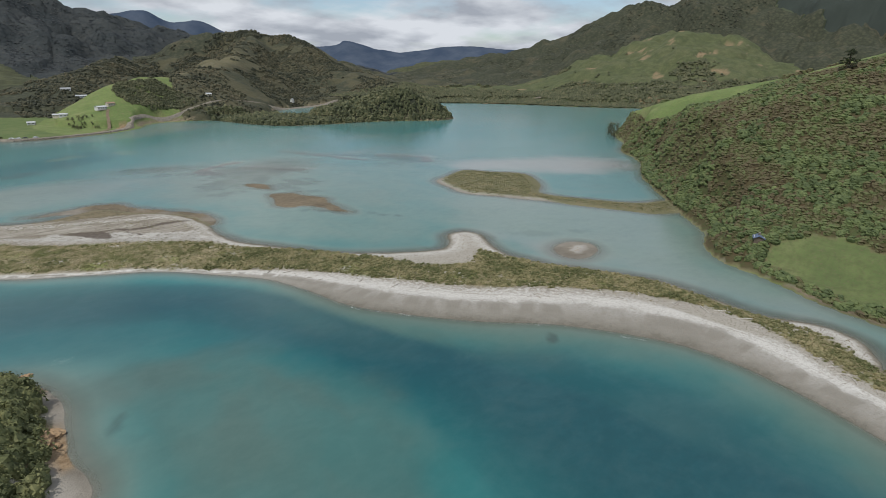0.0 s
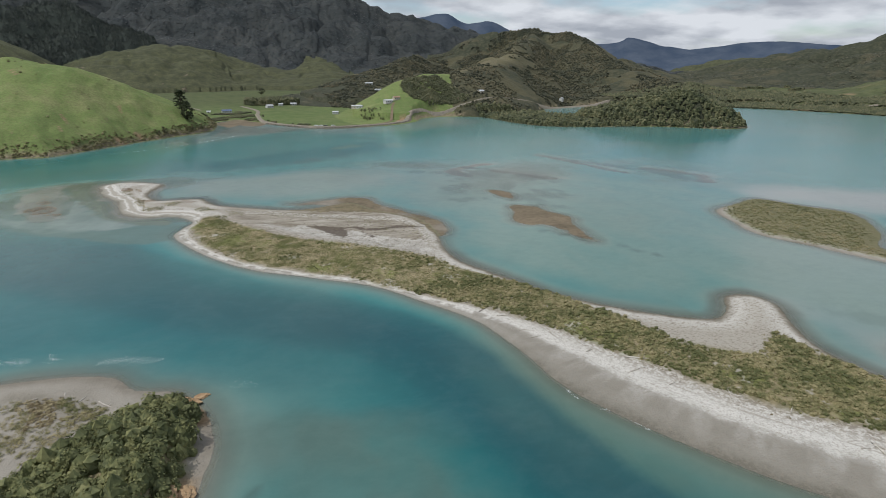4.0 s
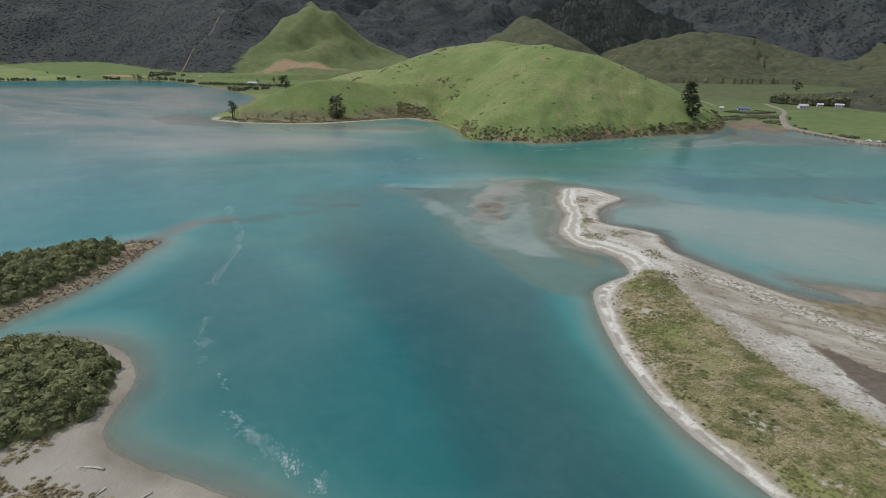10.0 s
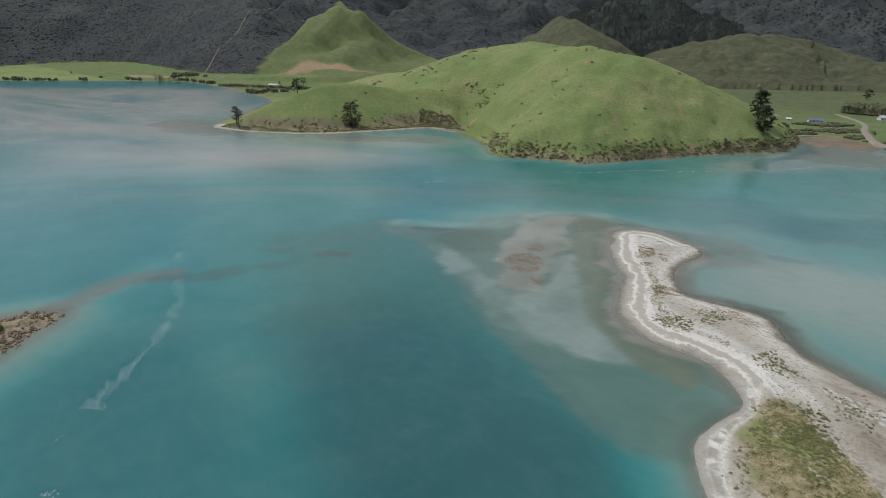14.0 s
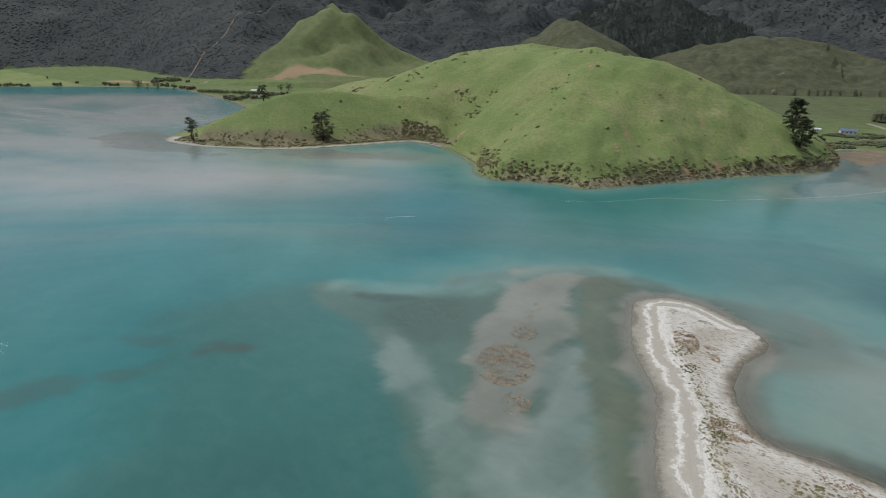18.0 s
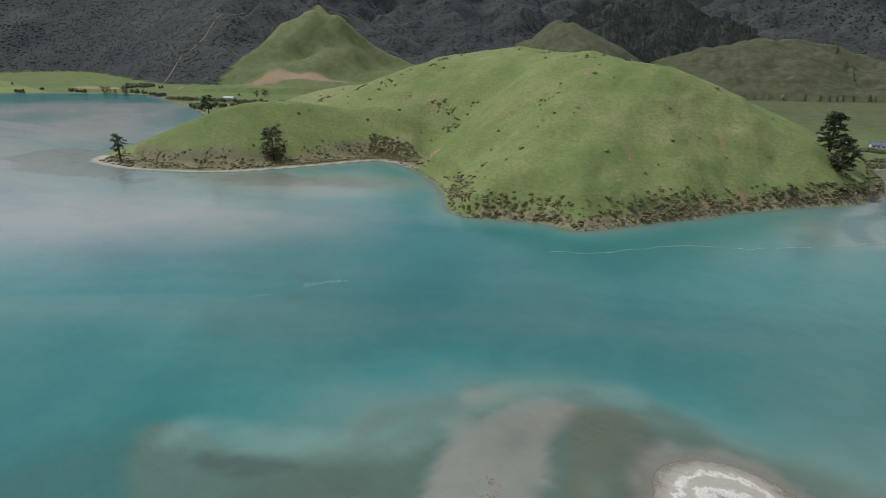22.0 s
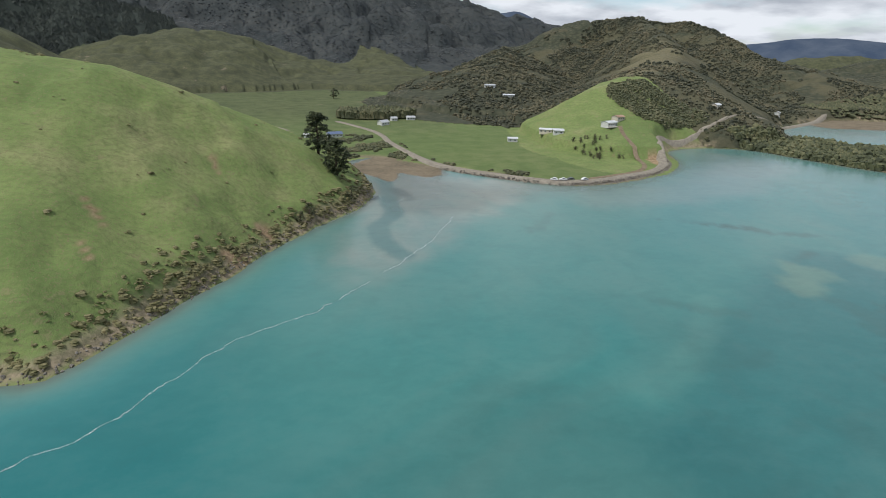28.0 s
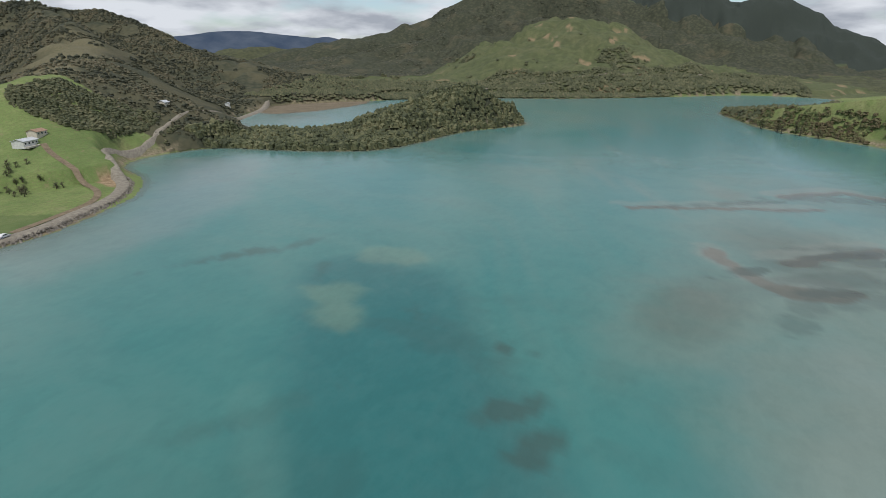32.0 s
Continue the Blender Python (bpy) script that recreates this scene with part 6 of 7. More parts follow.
ROAD = [(-72, 850), (-50, 790), (-44, 754), (-44, 721), (-40, 682), (-36, 650), (-27, 622), (-5, 594), (22, 571), (48, 568), (70, 575), (98, 586), (120, 604), (134, 624), (146, 648), (163, 668),
        (195, 676), (238, 694), (277, 713), (353, 752), (420, 780), (507, 822), (600, 880)]
ribbon("road", ROAD, 4.5, 0.45, "pale gravel road along the bay on a low stone bank", "road", 2.2, 1.2)
ribbon("driveway", [(46, 574), (66, 580), (92, 590), (108, 608), (116, 632), (121, 655), (126, 668)], 3.2, 0.25, "brown earth drive climbing to the hill house", "driveway", material=BARE_EARTH)
ribbon("track_1", [(-1165, 735), (-1190, 764), (-1226, 817), (-1259, 890), (-1300, 950), (-1330, 1040)], 3.2, 0.5, "pale dirt track cut through the forest", "track", material=BARE_EARTH)
ribbon("track_2", [(-1040, 668), (-1052, 692), (-1060, 712), (-1085, 735)], 5, 0.4, "pale farm track across the field", "track")
ribbon("track_3", [(-120, 790), (-140, 830), (-180, 880)], 4, 0.3, "gravel farm lane in the valley", "track")
ribbon("hill_road", [(905, 660), (985, 520), (1070, 400), (1150, 250), (1200, 150)], 4, 1.2, "road cut along the foot of the far hill", "road")


# ---- houses ----
def house(label, x, y, wide, deep, high, ridge, turn, wall, roof, windows=3, name="house", category="house", chimney=False, deck=False):
    z = land_z(x, y)
    wide, deep, high, ridge = wide * 0.85, deep * 0.85, high * 0.88, ridge * 0.85
    h = root(name, x, y, z, turn)
    a, b = wide / 2, deep / 2
    wv, wf = box(-a, a, -b, b, -1.2, high)
    wv += [(-a, 0, high + ridge), (a, 0, high + ridge)]
    wf = [q for q in wf if q != (4, 5, 6, 7)] + [(4, 7, 8), (5, 9, 6)]
    part("wall", wv, wf, wall, h)
    o = 0.5
    k = ridge / b
    for s in (-1, 1):
        rv = [(-a - o, s * (b + o), high - k * o), (a + o, s * (b + o), high - k * o), (a + o, 0, high + ridge), (-a - o, 0, high + ridge)]
        rv += [(p[0], p[1], p[2] + 0.16) for p in rv]
        part("roof", rv, BOX_F if s < 0 else [q[::-1] for q in BOX_F], roof, h)
    for s in (-1, 1):
        for i in range(windows):
            cx = (i + 0.5) / windows * wide - a
            fv, ff = box(cx - 0.75, cx + 0.75, s * b - 0.06, s * b + 0.06, 0.9, 2.1)
            w = part("window", fv, ff, TRIM, h, "white window frame")
            pv, pf = box(cx - 0.62, cx + 0.62, s * b - 0.09, s * b + 0.09, 1.02, 1.98)
            part("pane", pv, pf, GLASS, w, "dark glass")
    dv, df = box(a - 0.08, a + 0.07, -0.5, 0.5, 0, 2.05)
    part("door", dv, df, DOOR, h)
    if chimney:
        cv, cf = box(-0.35, 0.35, -0.35, 0.35, high, high + ridge + 0.9)
        part("chimney", cv, cf, ROCK_GREY, h)
    if deck:
        gv, gf = box(-a, a, -b - 2.6, -b + 0.02, -0.9, -0.02)
        part("deck", gv, gf, WOOD_GREY, h, "grey timber deck")
    return tagged(h, label, category)


house("white hill house with a low brown roof above the bay", 119, 672, 13, 8, 3.2, 1.2, 20, WHITE_WALL, PALE_ROOF, 4, deck=True)
house("brown roofed wing of the hill house on the slope", 131, 679, 10, 7, 3.0, 1.4, 20, CREAM_WALL, RUST_ROOF, 3)
house("long pale metal shed on the green field", 55, 709, 9, 6, 3.2, 1.0, -15, WHITE_WALL, PALE_ROOF, 2, "farm_shed", "shed")
house("long pale farm shed at the foot of the hill", 81, 702, 12, 6, 3.2, 1.0, -40, CREAM_WALL, PALE_ROOF, 3, "farm_shed", "shed")
house("white roofed barn beside the farm shed", 84, 687, 9, 7, 3.4, 1.2, -20, WHITE_WALL, PALE_ROOF, 2, "barn", "barn")
house("white farmhouse with a grey roof beside the grove", -31, 822, 11, 8, 3.2, 2.2, 30, WHITE_WALL, GREY_ROOF, 3, chimney=True)
house("small white cottage by the dark grove", -15, 852, 7, 6, 3.0, 1.6, 10, WHITE_WALL, GREY_ROOF, 2)
house("white cottage at the end of the grove", 4, 858, 10, 6, 3.0, 1.6, 0, WHITE_WALL, GREY_ROOF, 3)
house("blue roofed house among trees near the hill", -84, 753, 14, 8, 3.2, 1.8, 15, WHITE_WALL, BLUE_ROOF, 4, chimney=True)
house("small white hut beside the lane", -106, 752, 5, 4, 2.6, 1.0, 0, WHITE_WALL, PALE_ROOF, 1, "hut", "hut")
house("pale house high on the bush slope", 141, 992, 16, 8, 3.4, 1.6, -10, WHITE_WALL, GREY_ROOF, 4)
house("long white house at the edge of the bush", 154, 957, 17, 8, 3.0, 1.2, -15, WHITE_WALL, PALE_ROOF, 5)
house("white bach at the roadside under the bush", 441, 819, 6, 6, 5.4, 1.2, 30, WHITE_WALL, GREY_ROOF, 2)
house("grey roofed house among trees on the slope", 262, 722, 9, 7, 3.0, 1.6, 20, CREAM_WALL, PALE_ROOF, 2)
house("long white farmhouse behind a dark hedge", -839, 676, 22, 9, 3.4, 1.8, 15, WHITE_WALL, GREY_ROOF, 5)
house("blue roofed cottage in the headland scrub", 180, -11, 4.4, 3.6, 1.9, 0.9, 20, DOOR, BLUE_ROOF, 2, chimney=True)
house("white house with a red roof across the valley", 160, 1260, 12, 8, 3.2, 1.8, 0, WHITE_WALL, RUST_ROOF, 3)


# ---- parked cars ----
def car(label, x, y, turn, paint):
    c = root("car", x, y, land_z(x, y) + 0.0, turn)
    prof = [(-2.15, 0.35), (-2.2, 0.8), (-1.9, 0.95), (-1.5, 1.0), (-1.05, 1.5), (0.55, 1.52), (1.15, 1.02), (2.0, 0.88), (2.2, 0.7), (2.15, 0.35)]
    n = len(prof)
    v = [(px, -0.85, pz) for px, pz in prof] + [(px, 0.85, pz) for px, pz in prof]
    f = [(i, (i + 1) % n, n + (i + 1) % n, n + i) for i in range(n)] + [tuple(range(n))[::-1], tuple(range(n, 2 * n))]
    part("body", v, f, paint, c)
    for s in (-1, 1):
        gv, gf = box(-1.0, 0.6, s * 0.86 - 0.02, s * 0.86 + 0.02, 1.05, 1.42)
        part("side_window", gv, gf, GLASS, c, "dark glass")
        for px in (-1.35, 1.35):
            wv, wf = tube([(px, s * 0.72, 0.33), (px, s * 0.9, 0.33)], [0.33, 0.33], 12)
            w = part("wheel", wv, wf, RUBBER, c)
            rv, rf = tube([(px, s * 0.9, 0.33), (px, s * 0.915, 0.33)], [0.2, 0.2], 10)
            part("rim", rv, rf, TRIM, w, "pale rim")
        lv, lf = box(2.12, 2.2, s * 0.6 - 0.15, s * 0.6 + 0.15, 0.62, 0.76)
        part("headlight", lv, lf, TRIM, c, "clear headlight")
    return tagged(c, label, "car", "cars parked by the bay")


ROAD_Z = 1.65
for label, x, y, turn, paint in [("white car parked beside the bay road", 22, 571, 140, CAR_WHITE), ("white estate car parked on the roadside gravel", 27, 569.5, 160, CAR_WHITE), ("pale van parked at the edge of the road", 40, 568, 10, CAR_WHITE),
                                 ("dark car on the gravel bay road", 32, 570, 175, CAR_DARK)]:
    one = car(label, x, y, turn, paint)
    one.location.z = ROAD_Z


# ---- trees ----
def tree(name, label, x, y, tall, wide, seed, material=LEAF_TREE, clumps=46, bare=0.12, z=None, lean=0.0, group=""):
    """Tapered trunk with limbs, and a crown of leaf clumps along them, with gaps."""
    r = np.random.RandomState(seed)
    t = root(name, x, y, (land_z(x, y) if z is None else z) - 0.3)
    th = tall * 0.02 + 0.12
    spine = [(lean * tall * s * s * 0.2 + r.uniform(-0.02, 0.02) * tall * s, r.uniform(-0.02, 0.02) * tall * s, tall * s) for s in (0, 0.25, 0.5, 0.72, 0.92)]
    pieces = [tube(spine, [th * 1.3, th, th * 0.75, th * 0.45, th * 0.15])]
    cents = []
    for i in range(9):
        s = r.uniform(bare + 0.1, 0.85)
        a = r.uniform(0, 6.28)
        base = np.array([np.interp(s, (0, 0.25, 0.5, 0.72, 0.92), [p[j] for p in spine]) for j in range(3)])
        reach = wide * (1.05 - 0.55 * s) * r.uniform(0.55, 0.95)
        tip = base + np.array([math.cos(a) * reach, math.sin(a) * reach, tall * r.uniform(0.06, 0.16)])
        pieces.append(tube([base, (base + tip) / 2 + (0, 0, 0.03 * tall), tip], [th * 0.4, th * 0.25, th * 0.08], 5))
        cents.append(tip)
    part("trunk", *joined(*pieces), BARK, t, "rough grey brown bark", False)
    out = []
    for i in range(clumps):
        if i < len(cents):
            p = cents[i]
        else:
            s = r.uniform(bare + 0.05, 1.0)
            a = r.uniform(0, 6.28)
            rr = wide * math.sin(math.pi * min(0.15 + 0.8 * (s - bare) / (1 - bare), 0.97)) ** 0.7 * math.sqrt(r.rand())
            p = np.array([math.cos(a) * rr + lean * tall * s * s * 0.2, math.sin(a) * rr, tall * s * 0.95])
        k = r.uniform(0.16, 0.30) * wide + 0.35
        out.append(clump(seed * 100 + i, 46, 4, 0.22, 0.5) * k + p - np.array([0, 0, k * 0.3]))
    me = tri_mesh("crown", np.concatenate(out), material)
    c = new("crown", me)
    c.parent = t
    return tagged(t, label, "tree", group)


tree("tree", "large dark conifer on the grassy slope", -101, 555, 17.5, 6.5, 1, clumps=130, bare=0.03)
tree("tree", "tall dark conifer behind its twin on the slope", -108, 572, 21, 7, 2, clumps=150, bare=0.05)
tree("tree", "rounded dark tree on the bank above the water", -116, 517, 6, 2.6, 3, LEAF_WOOD, 26, 0.0)
tree("tree", "rounded dark shrub tree near the shore", -120, 512, 5, 2.2, 4, LEAF_WOOD, 22, 0.0)
tree("tree", "dark bushy tree at the foot of the hill", -96, 542, 5.5, 3.0, 5, LEAF_WOOD, 24, 0.0)
tree("tree", "tall pine on the sandy point", -462, 366, 18, 5.0, 6, clumps=44, bare=0.3)
tree("tree", "pine beside another on the sandy point", -456, 364, 14, 4.0, 7, clumps=30, bare=0.25)
tree("tree", "dark pine on the far side of the knoll", -455, 425, 15, 5.5, 8, clumps=44, bare=0.15)
tree("tree", "large spreading tree below the knoll", -388, 427, 22, 8.5, 9, LEAF_WOOD, 100, 0.05)
tree("tree", "lone dark tree on the headland crest", 330, 4, 12, 4.5, 10, clumps=60, bare=0.05)
tree("tree", "tree on the field edge in front of the ploughed land", -840, 737, 13, 6, 11, LEAF_WOOD, 40)
tree("tree", "tree beside the farm field", -852, 730, 11, 5, 12, LEAF_WOOD, 34)
tree("tree", "lone dark tree in the valley paddock", -52, 1100, 15, 7, 13, clumps=50)
for i in range(7):
    tree("tree", "shore tree at the headland's far end", 470 + 9 * i + (i % 3) * 4, 214 + 6 * i + (i % 2) * 5, 9 + (i * 37 % 5), 3.6, 20 + i, LEAF_WOOD, 26, 0.1, group="trees on the headland shore")
for i in range(9):
    a = i * 2.4
    tree("tree", "dark tree in the field shelter belt", -1085 + 26 * math.cos(a) * (1 + i * 0.2), 610 + 12 * math.sin(a) + i * 3, 10 + i % 4, 5, 40 + i, LEAF_WOOD, 22, 0.05, group="field shelter belt")

first = tree("orchard_tree", "small rounded tree on the grassy knoll", 86, 655, 3.2, 1.3, 60, LEAF_WOOD, 12, 0.05, group="orchard trees")
rr = np.random.RandomState(61)
for i in range(34):
    u = rr.rand()
    ox, oy = 84 + 24 * rr.rand() - 2, 628 + 34 * u + 3 * rr.randn()
    if math.hypot(ox - 118, oy - 668) < 10:
        continue
    copy_thing(first, pose(ox, oy, land_z(ox, oy) - 0.2, 0, 0, rr.uniform(0, 360)))


# ---- driftwood ----
def log(seed, length, girth):
    r = np.random.RandomState(seed)
    pts = [(length * (s - 0.5), 0.06 * length * math.sin(s * 3 + seed), girth * 0.7 + 0.05 * math.sin(s * 5)) for s in (0, 0.3, 0.6, 0.85, 1)]
    pieces = [tube(pts, [girth * 1.25, girth, girth * 0.85, girth * 0.6, girth * 0.35], 7)]
    for i in range(1 + seed % 3):
        s = r.uniform(0.2, 0.8)
        b = np.array([length * (s - 0.5), 0, girth])
        pieces.append(tube([b, b + np.array([r.uniform(-0.3, 0.5), r.uniform(-0.8, 0.8), r.uniform(0.1, 0.5)]) * length * 0.25], [girth * 0.4, girth * 0.12], 5))
    return joined(*pieces)


LOGS = [log(s, ln, g) for s, ln, g in [(1, 3.6, 0.17), (2, 5.0, 0.22), (3, 2.4, 0.12), (4, 6.5, 0.24), (5, 3.0, 0.15)]]
LOG_MESH = []
for v, f in LOGS:
    me = bpy.data.meshes.new("driftwood_log")
    me.from_pydata([tuple(p) for p in v], [], f)
    me.polygons.foreach_set("use_smooth", np.ones(len(me.polygons), bool))
    me.materials.append(WOOD_GREY)
    LOG_MESH.append(me)
rr = np.random.RandomState(70)
edge = SCRUB[:46]
n_logs = 0
spots = [(-62, 79), (-70, 80), (-79, 78), (-66, 76), (-56, 80), (-84, 80), (-90, 77), (-97, 79), (-101, 76), (-88, 74), (-52, 77), (-47, 74), (104, 14), (97, 19), (90, 23), (108, 9)]
for i in range(120):
    a = edge[rr.randint(2, len(edge) - 1)]
    n = np.array([-0.72, -0.69])
    p = a + n * rr.uniform(0.8, 6.5) + rr.uniform(-2.5, 2.5, 2)
    spots.append((p[0], p[1]))
for x, y in spots:
    k = rr.randint(0, 5)
    if within(SCRUB, np.array([x]), np.array([y]))[0] > -0.5 or within(SPIT, np.array([x]), np.array([y]))[0] < 4 and x > -45:
        continue
    o = new("driftwood_log", LOG_MESH[k])
    o.matrix_world = pose(x, y, land_z(x, y) - 0.04, 0, 0, rr.uniform(0, 360)) @ Matrix.Scale(rr.uniform(0.5, 0.95), 4)
    tagged(o, ["bleached grey driftwood log on the sand", "long pale driftwood trunk on the beach", "short grey driftwood branch on the sand", "heavy bleached tree trunk stranded on the beach", "forked pale driftwood branch on the beach"][k], "driftwood", "driftwood on the beach")
# small sticks and litter along the tide line
x, y, g, r = scatter(60000, (-60, 130, -110, 225), lambda x, y: smooth(-9, -2.5, within(SCRUB, x, y)) * smooth(0.5, -0.8, within(SCRUB, x, y)) * (within(SPIT, x, y) > 4.5) * np.clip(0.5 + fbm(x, y, 7, 3, 303), 0, 1), 71)
ln, a = r.uniform(0.25, 1.1, len(x)), r.uniform(0, 6.28, len(x))
dx, dy = np.cos(a) * ln / 2, np.sin(a) * ln / 2
wdt = 0.05 + 0.05 * r.rand(len(x))
nx_, ny_ = -np.sin(a) * wdt, np.cos(a) * wdt
z = g[0]
t1 = np.stack([np.column_stack([x - dx - nx_, y - dy - ny_, z]), np.column_stack([x + dx, y + dy, z + 0.06]), np.column_stack([x, y, z + 0.16])], 1)
t2 = np.stack([np.column_stack([x + dx + nx_, y + dy + ny_, z]), np.column_stack([x - dx, y - dy, z + 0.06]), np.column_stack([x, y, z + 0.16])], 1)
stuff("drift_litter", np.concatenate([t1, t2]), WOOD_GREY, "sticks and bark washed up along the beach", "driftwood")


# ---- rocks ----
def rock(seed, flatness=0.7):
    bm = bmesh.new()
    bmesh.ops.create_icosphere(bm, subdivisions=3, radius=1.0)
    for v in bm.verts:
        p = v.co * 1.3 + Vector((seed * 7.1, 0, 0))
        v.co *= 1 + 0.35 * noise.noise(p) + 0.5 * (noise.voronoi(p * 1.7)[0][1] - noise.voronoi(p * 1.7)[0][0] - 0.3) + 0.10 * noise.noise(p * 5)
        v.co.z *= flatness
    me = bpy.data.meshes.new("rock")
    bm.to_mesh(me)
    bm.free()
    return me


for i, (x, y, sx, sy, sz, label) in enumerate([(-30.5, 42, 2.6, 3.2, 1.5, "fractured orange sandstone outcrop below the bush"), (-28, 44.5, 1.7, 2.4, 0.9, "low orange rock at the foot of the bluff"), (-34, 40, 1.3, 1.5, 1.5, "pale sandstone block beside the bush"), (-28.2, 40.2, 1.2, 1.0, 0.6, "broken orange rock on the sand"),
                                                (-31.5, 71, 2.8, 1.8, 1.2, "orange bluff at the end of the bush"), (-29, 73, 1.8, 1.1, 0.6, "low orange rock shelf at the water's edge")]):
    me = rock(i)
    me.materials.append(ROCK_ORANGE)
    o = new("rock", me)
    o.matrix_world = pose(x, y, land_z(x, y) + 0.1, 0, 0, 40 * i) @ Matrix.Diagonal((sx, sy, sz, 1))
    tagged(o, label, "rock", "orange rocks of the islet")


def rubble(places, sizes, seed):
    r = np.random.RandomState(seed)
    t = (1 + 5**0.5) / 2
    v = np.array([(-1, t, 0), (1, t, 0), (-1, -t, 0), (1, -t, 0), (0, -1, t), (0, 1, t), (0, -1, -t), (0, 1, -t), (t, 0, -1), (t, 0, 1), (-t, 0, -1), (-t, 0, 1)]) / 1.9
    f = np.array([(0, 11, 5), (0, 5, 1), (0, 1, 7), (0, 7, 10), (0, 10, 11), (1, 5, 9), (5, 11, 4), (11, 10, 2), (10, 7, 6), (7, 1, 8), (3, 9, 4), (3, 4, 2), (3, 2, 6), (3, 6, 8), (3, 8, 9), (4, 9, 5), (2, 4, 11), (6, 2, 10), (8, 6, 7), (9, 8, 1)])
    out = []
    for p, s in zip(places, sizes):
        q = v * r.uniform(0.6, 1.2, (12, 1)) * r.uniform(0.7, 1.3, 3) * s
        out.append(q[f] + np.array(p))
    return np.concatenate(out)


r = np.random.RandomState(80)
bank_line = rounded(ROAD[6:16], 10, False)
pl = []
for i in range(900):
    k_ = r.randint(0, len(bank_line) - 1)
    d = bank_line[k_ + 1] - bank_line[k_]
    d /= np.linalg.norm(d)
    n = np.array([d[1], -d[0]])
    off = r.uniform(3.2, 6.0)
    p = bank_line[k_] + d * r.uniform(-2, 2) + n * off
    pl.append((p[0], p[1], max(1.5 - (off - 3.0) * 0.62, -0.1)))
stuff("shore_rocks", rubble(pl, r.uniform(0.25, 0.75, len(pl)), 81), ROCK_GREY, "grey and brown rocks banking up the shore road", "rocks")
x, y, g, r = scatter(9000, (-216, -166, 68, 150), lambda x, y: smooth(-4, 0, within(ROCK_ISLE, x, y)) * smooth(4.5, 1, within(ROCK_ISLE, x, y)) * 0.7, 82)
stuff("islet_rocks", rubble(np.column_stack([x, y, np.maximum(g[0], -0.1)]), r.uniform(0.15, 0.7, len(x)) ** 1.3, 83), ROCK_BROWN, "reddish boulders round the bush islet", "rocks")
x, y, g, r = scatter(60000, (-345, -75, 400, 600), lambda x, y: smooth(-0.5, 0.5, -within(WATER, x, y)) * smooth(3.5, 1.0, -within(WATER, x, y)) * 0.8, 84)
stuff("bank_rocks", rubble(np.column_stack([x, y, np.maximum(g[0], 0) + 0.05]), r.uniform(0.12, 0.5, len(x)), 85), ROCK_GREY, "brown stones along the foot of the hill", "rocks")


# ---- more cover ----
# sedge and weed on the bar off the tip, and on the tip itself
for name, cx, cy, rx, ry, turn, n, seed, label in [("bar_weed", -121.5, 252, 6.4, 8.5, 28, 2600, 90, "brown weed clinging to the sand bar"), ("bar_weed", -125.5, 267, 3.4, 4.4, 20, 420, 190, "thin weed rows on the sand bar"), ("bar_weed", -129, 278, 2.6, 6.0, 20, 160, 191, "sparse weed on the sand bar's end"),
                                                   ("bar_weed", -112.5, 241, 3.0, 3.6, 30, 420, 192, "broken patches of weed on the sand bar"), ("tip_weed", -93.2, 286, 2.7, 5.2, 28, 1100, 91, "brown dead weed on the white sand tip"), ("tip_weed", -87, 284, 1.3, 3.6, 28, 220, 193, "small dead weed patch on the sand tip"),
                                                   ("tip_weed", -78, 257.5, 4.4, 3.4, 30, 900, 194, "brown litter and plants on the spit's neck"), ("tip_weed", -87.5, 272, 2.2, 5.0, 25, 200, 198, "scattered drift and dead plants on the tip"), ("tip_weed", -58, 252, 3.0, 8.0, 62, 620, 195, "rusty sedge on the lagoon side of the sand"), ("islet_weed", 141, 41, 3.0, 2.4, 0, 140, 197, "brown weed on the small sand islet"), ("tip_weed", -70, 237, 3.4, 3.2, 30, 300, 196, "olive and brown plants on the spit's neck")]:
    r = np.random.RandomState(seed)
    n = int(n * 1.7)
    a, d = r.uniform(0, 6.28, n), np.sqrt(r.rand(n))
    u, v = np.cos(a) * d * rx, np.sin(a) * d * ry
    c_, s_ = math.cos(radians(turn)), math.sin(radians(turn))
    x, y = cx + u * c_ - v * s_, cy + u * s_ + v * c_
    m = fbm(x * 0.5 + y * 0.3, y * 1.5 - x * 0.5, 2.2, 4, 307 + seed) + r.uniform(-0.4, 0.4, n) > -0.06
    x, y = x[m], y[m]
    size = r.uniform(0.10, 0.34, len(x))
    stuff(name, planted(TUFT, x, y, np.maximum(on_ground(x, y)[0], 0) - 0.04, size, size * 0.45, seed), LEAF_WEED, label, "weed")
x, y, g, r = scatter(16000, (-96, -30, 206, 282), lambda x, y: smooth(6.5, 9.5, within(SPIT, x, y) + 3 * fbm(x, y, 7, 3, 349)) * 0.8 * smooth(-0.1, 0.3, fbm(x, y, 8, 4, 309)), 92)
size = r.uniform(0.2, 0.55, len(x))
stuff("tip_scrub", planted(TUFT, x, y, g[0] - 0.03, size, size * 0.8, 93), LEAF_SCRUB, "low olive plants dotted over the tip's sand", "plants")
x, y, g, r = scatter(5000, (-90, -66, 234, 274), lambda x, y: smooth(2.4, 0.6, along([(-86, 268), (-81, 259), (-79, 251), (-75, 243), (-66, 236)], x, y)[0] + 1.5 * fbm(x, y, 5, 3, 351)) * 0.6, 127)
size = r.uniform(0.15, 0.45, len(x))
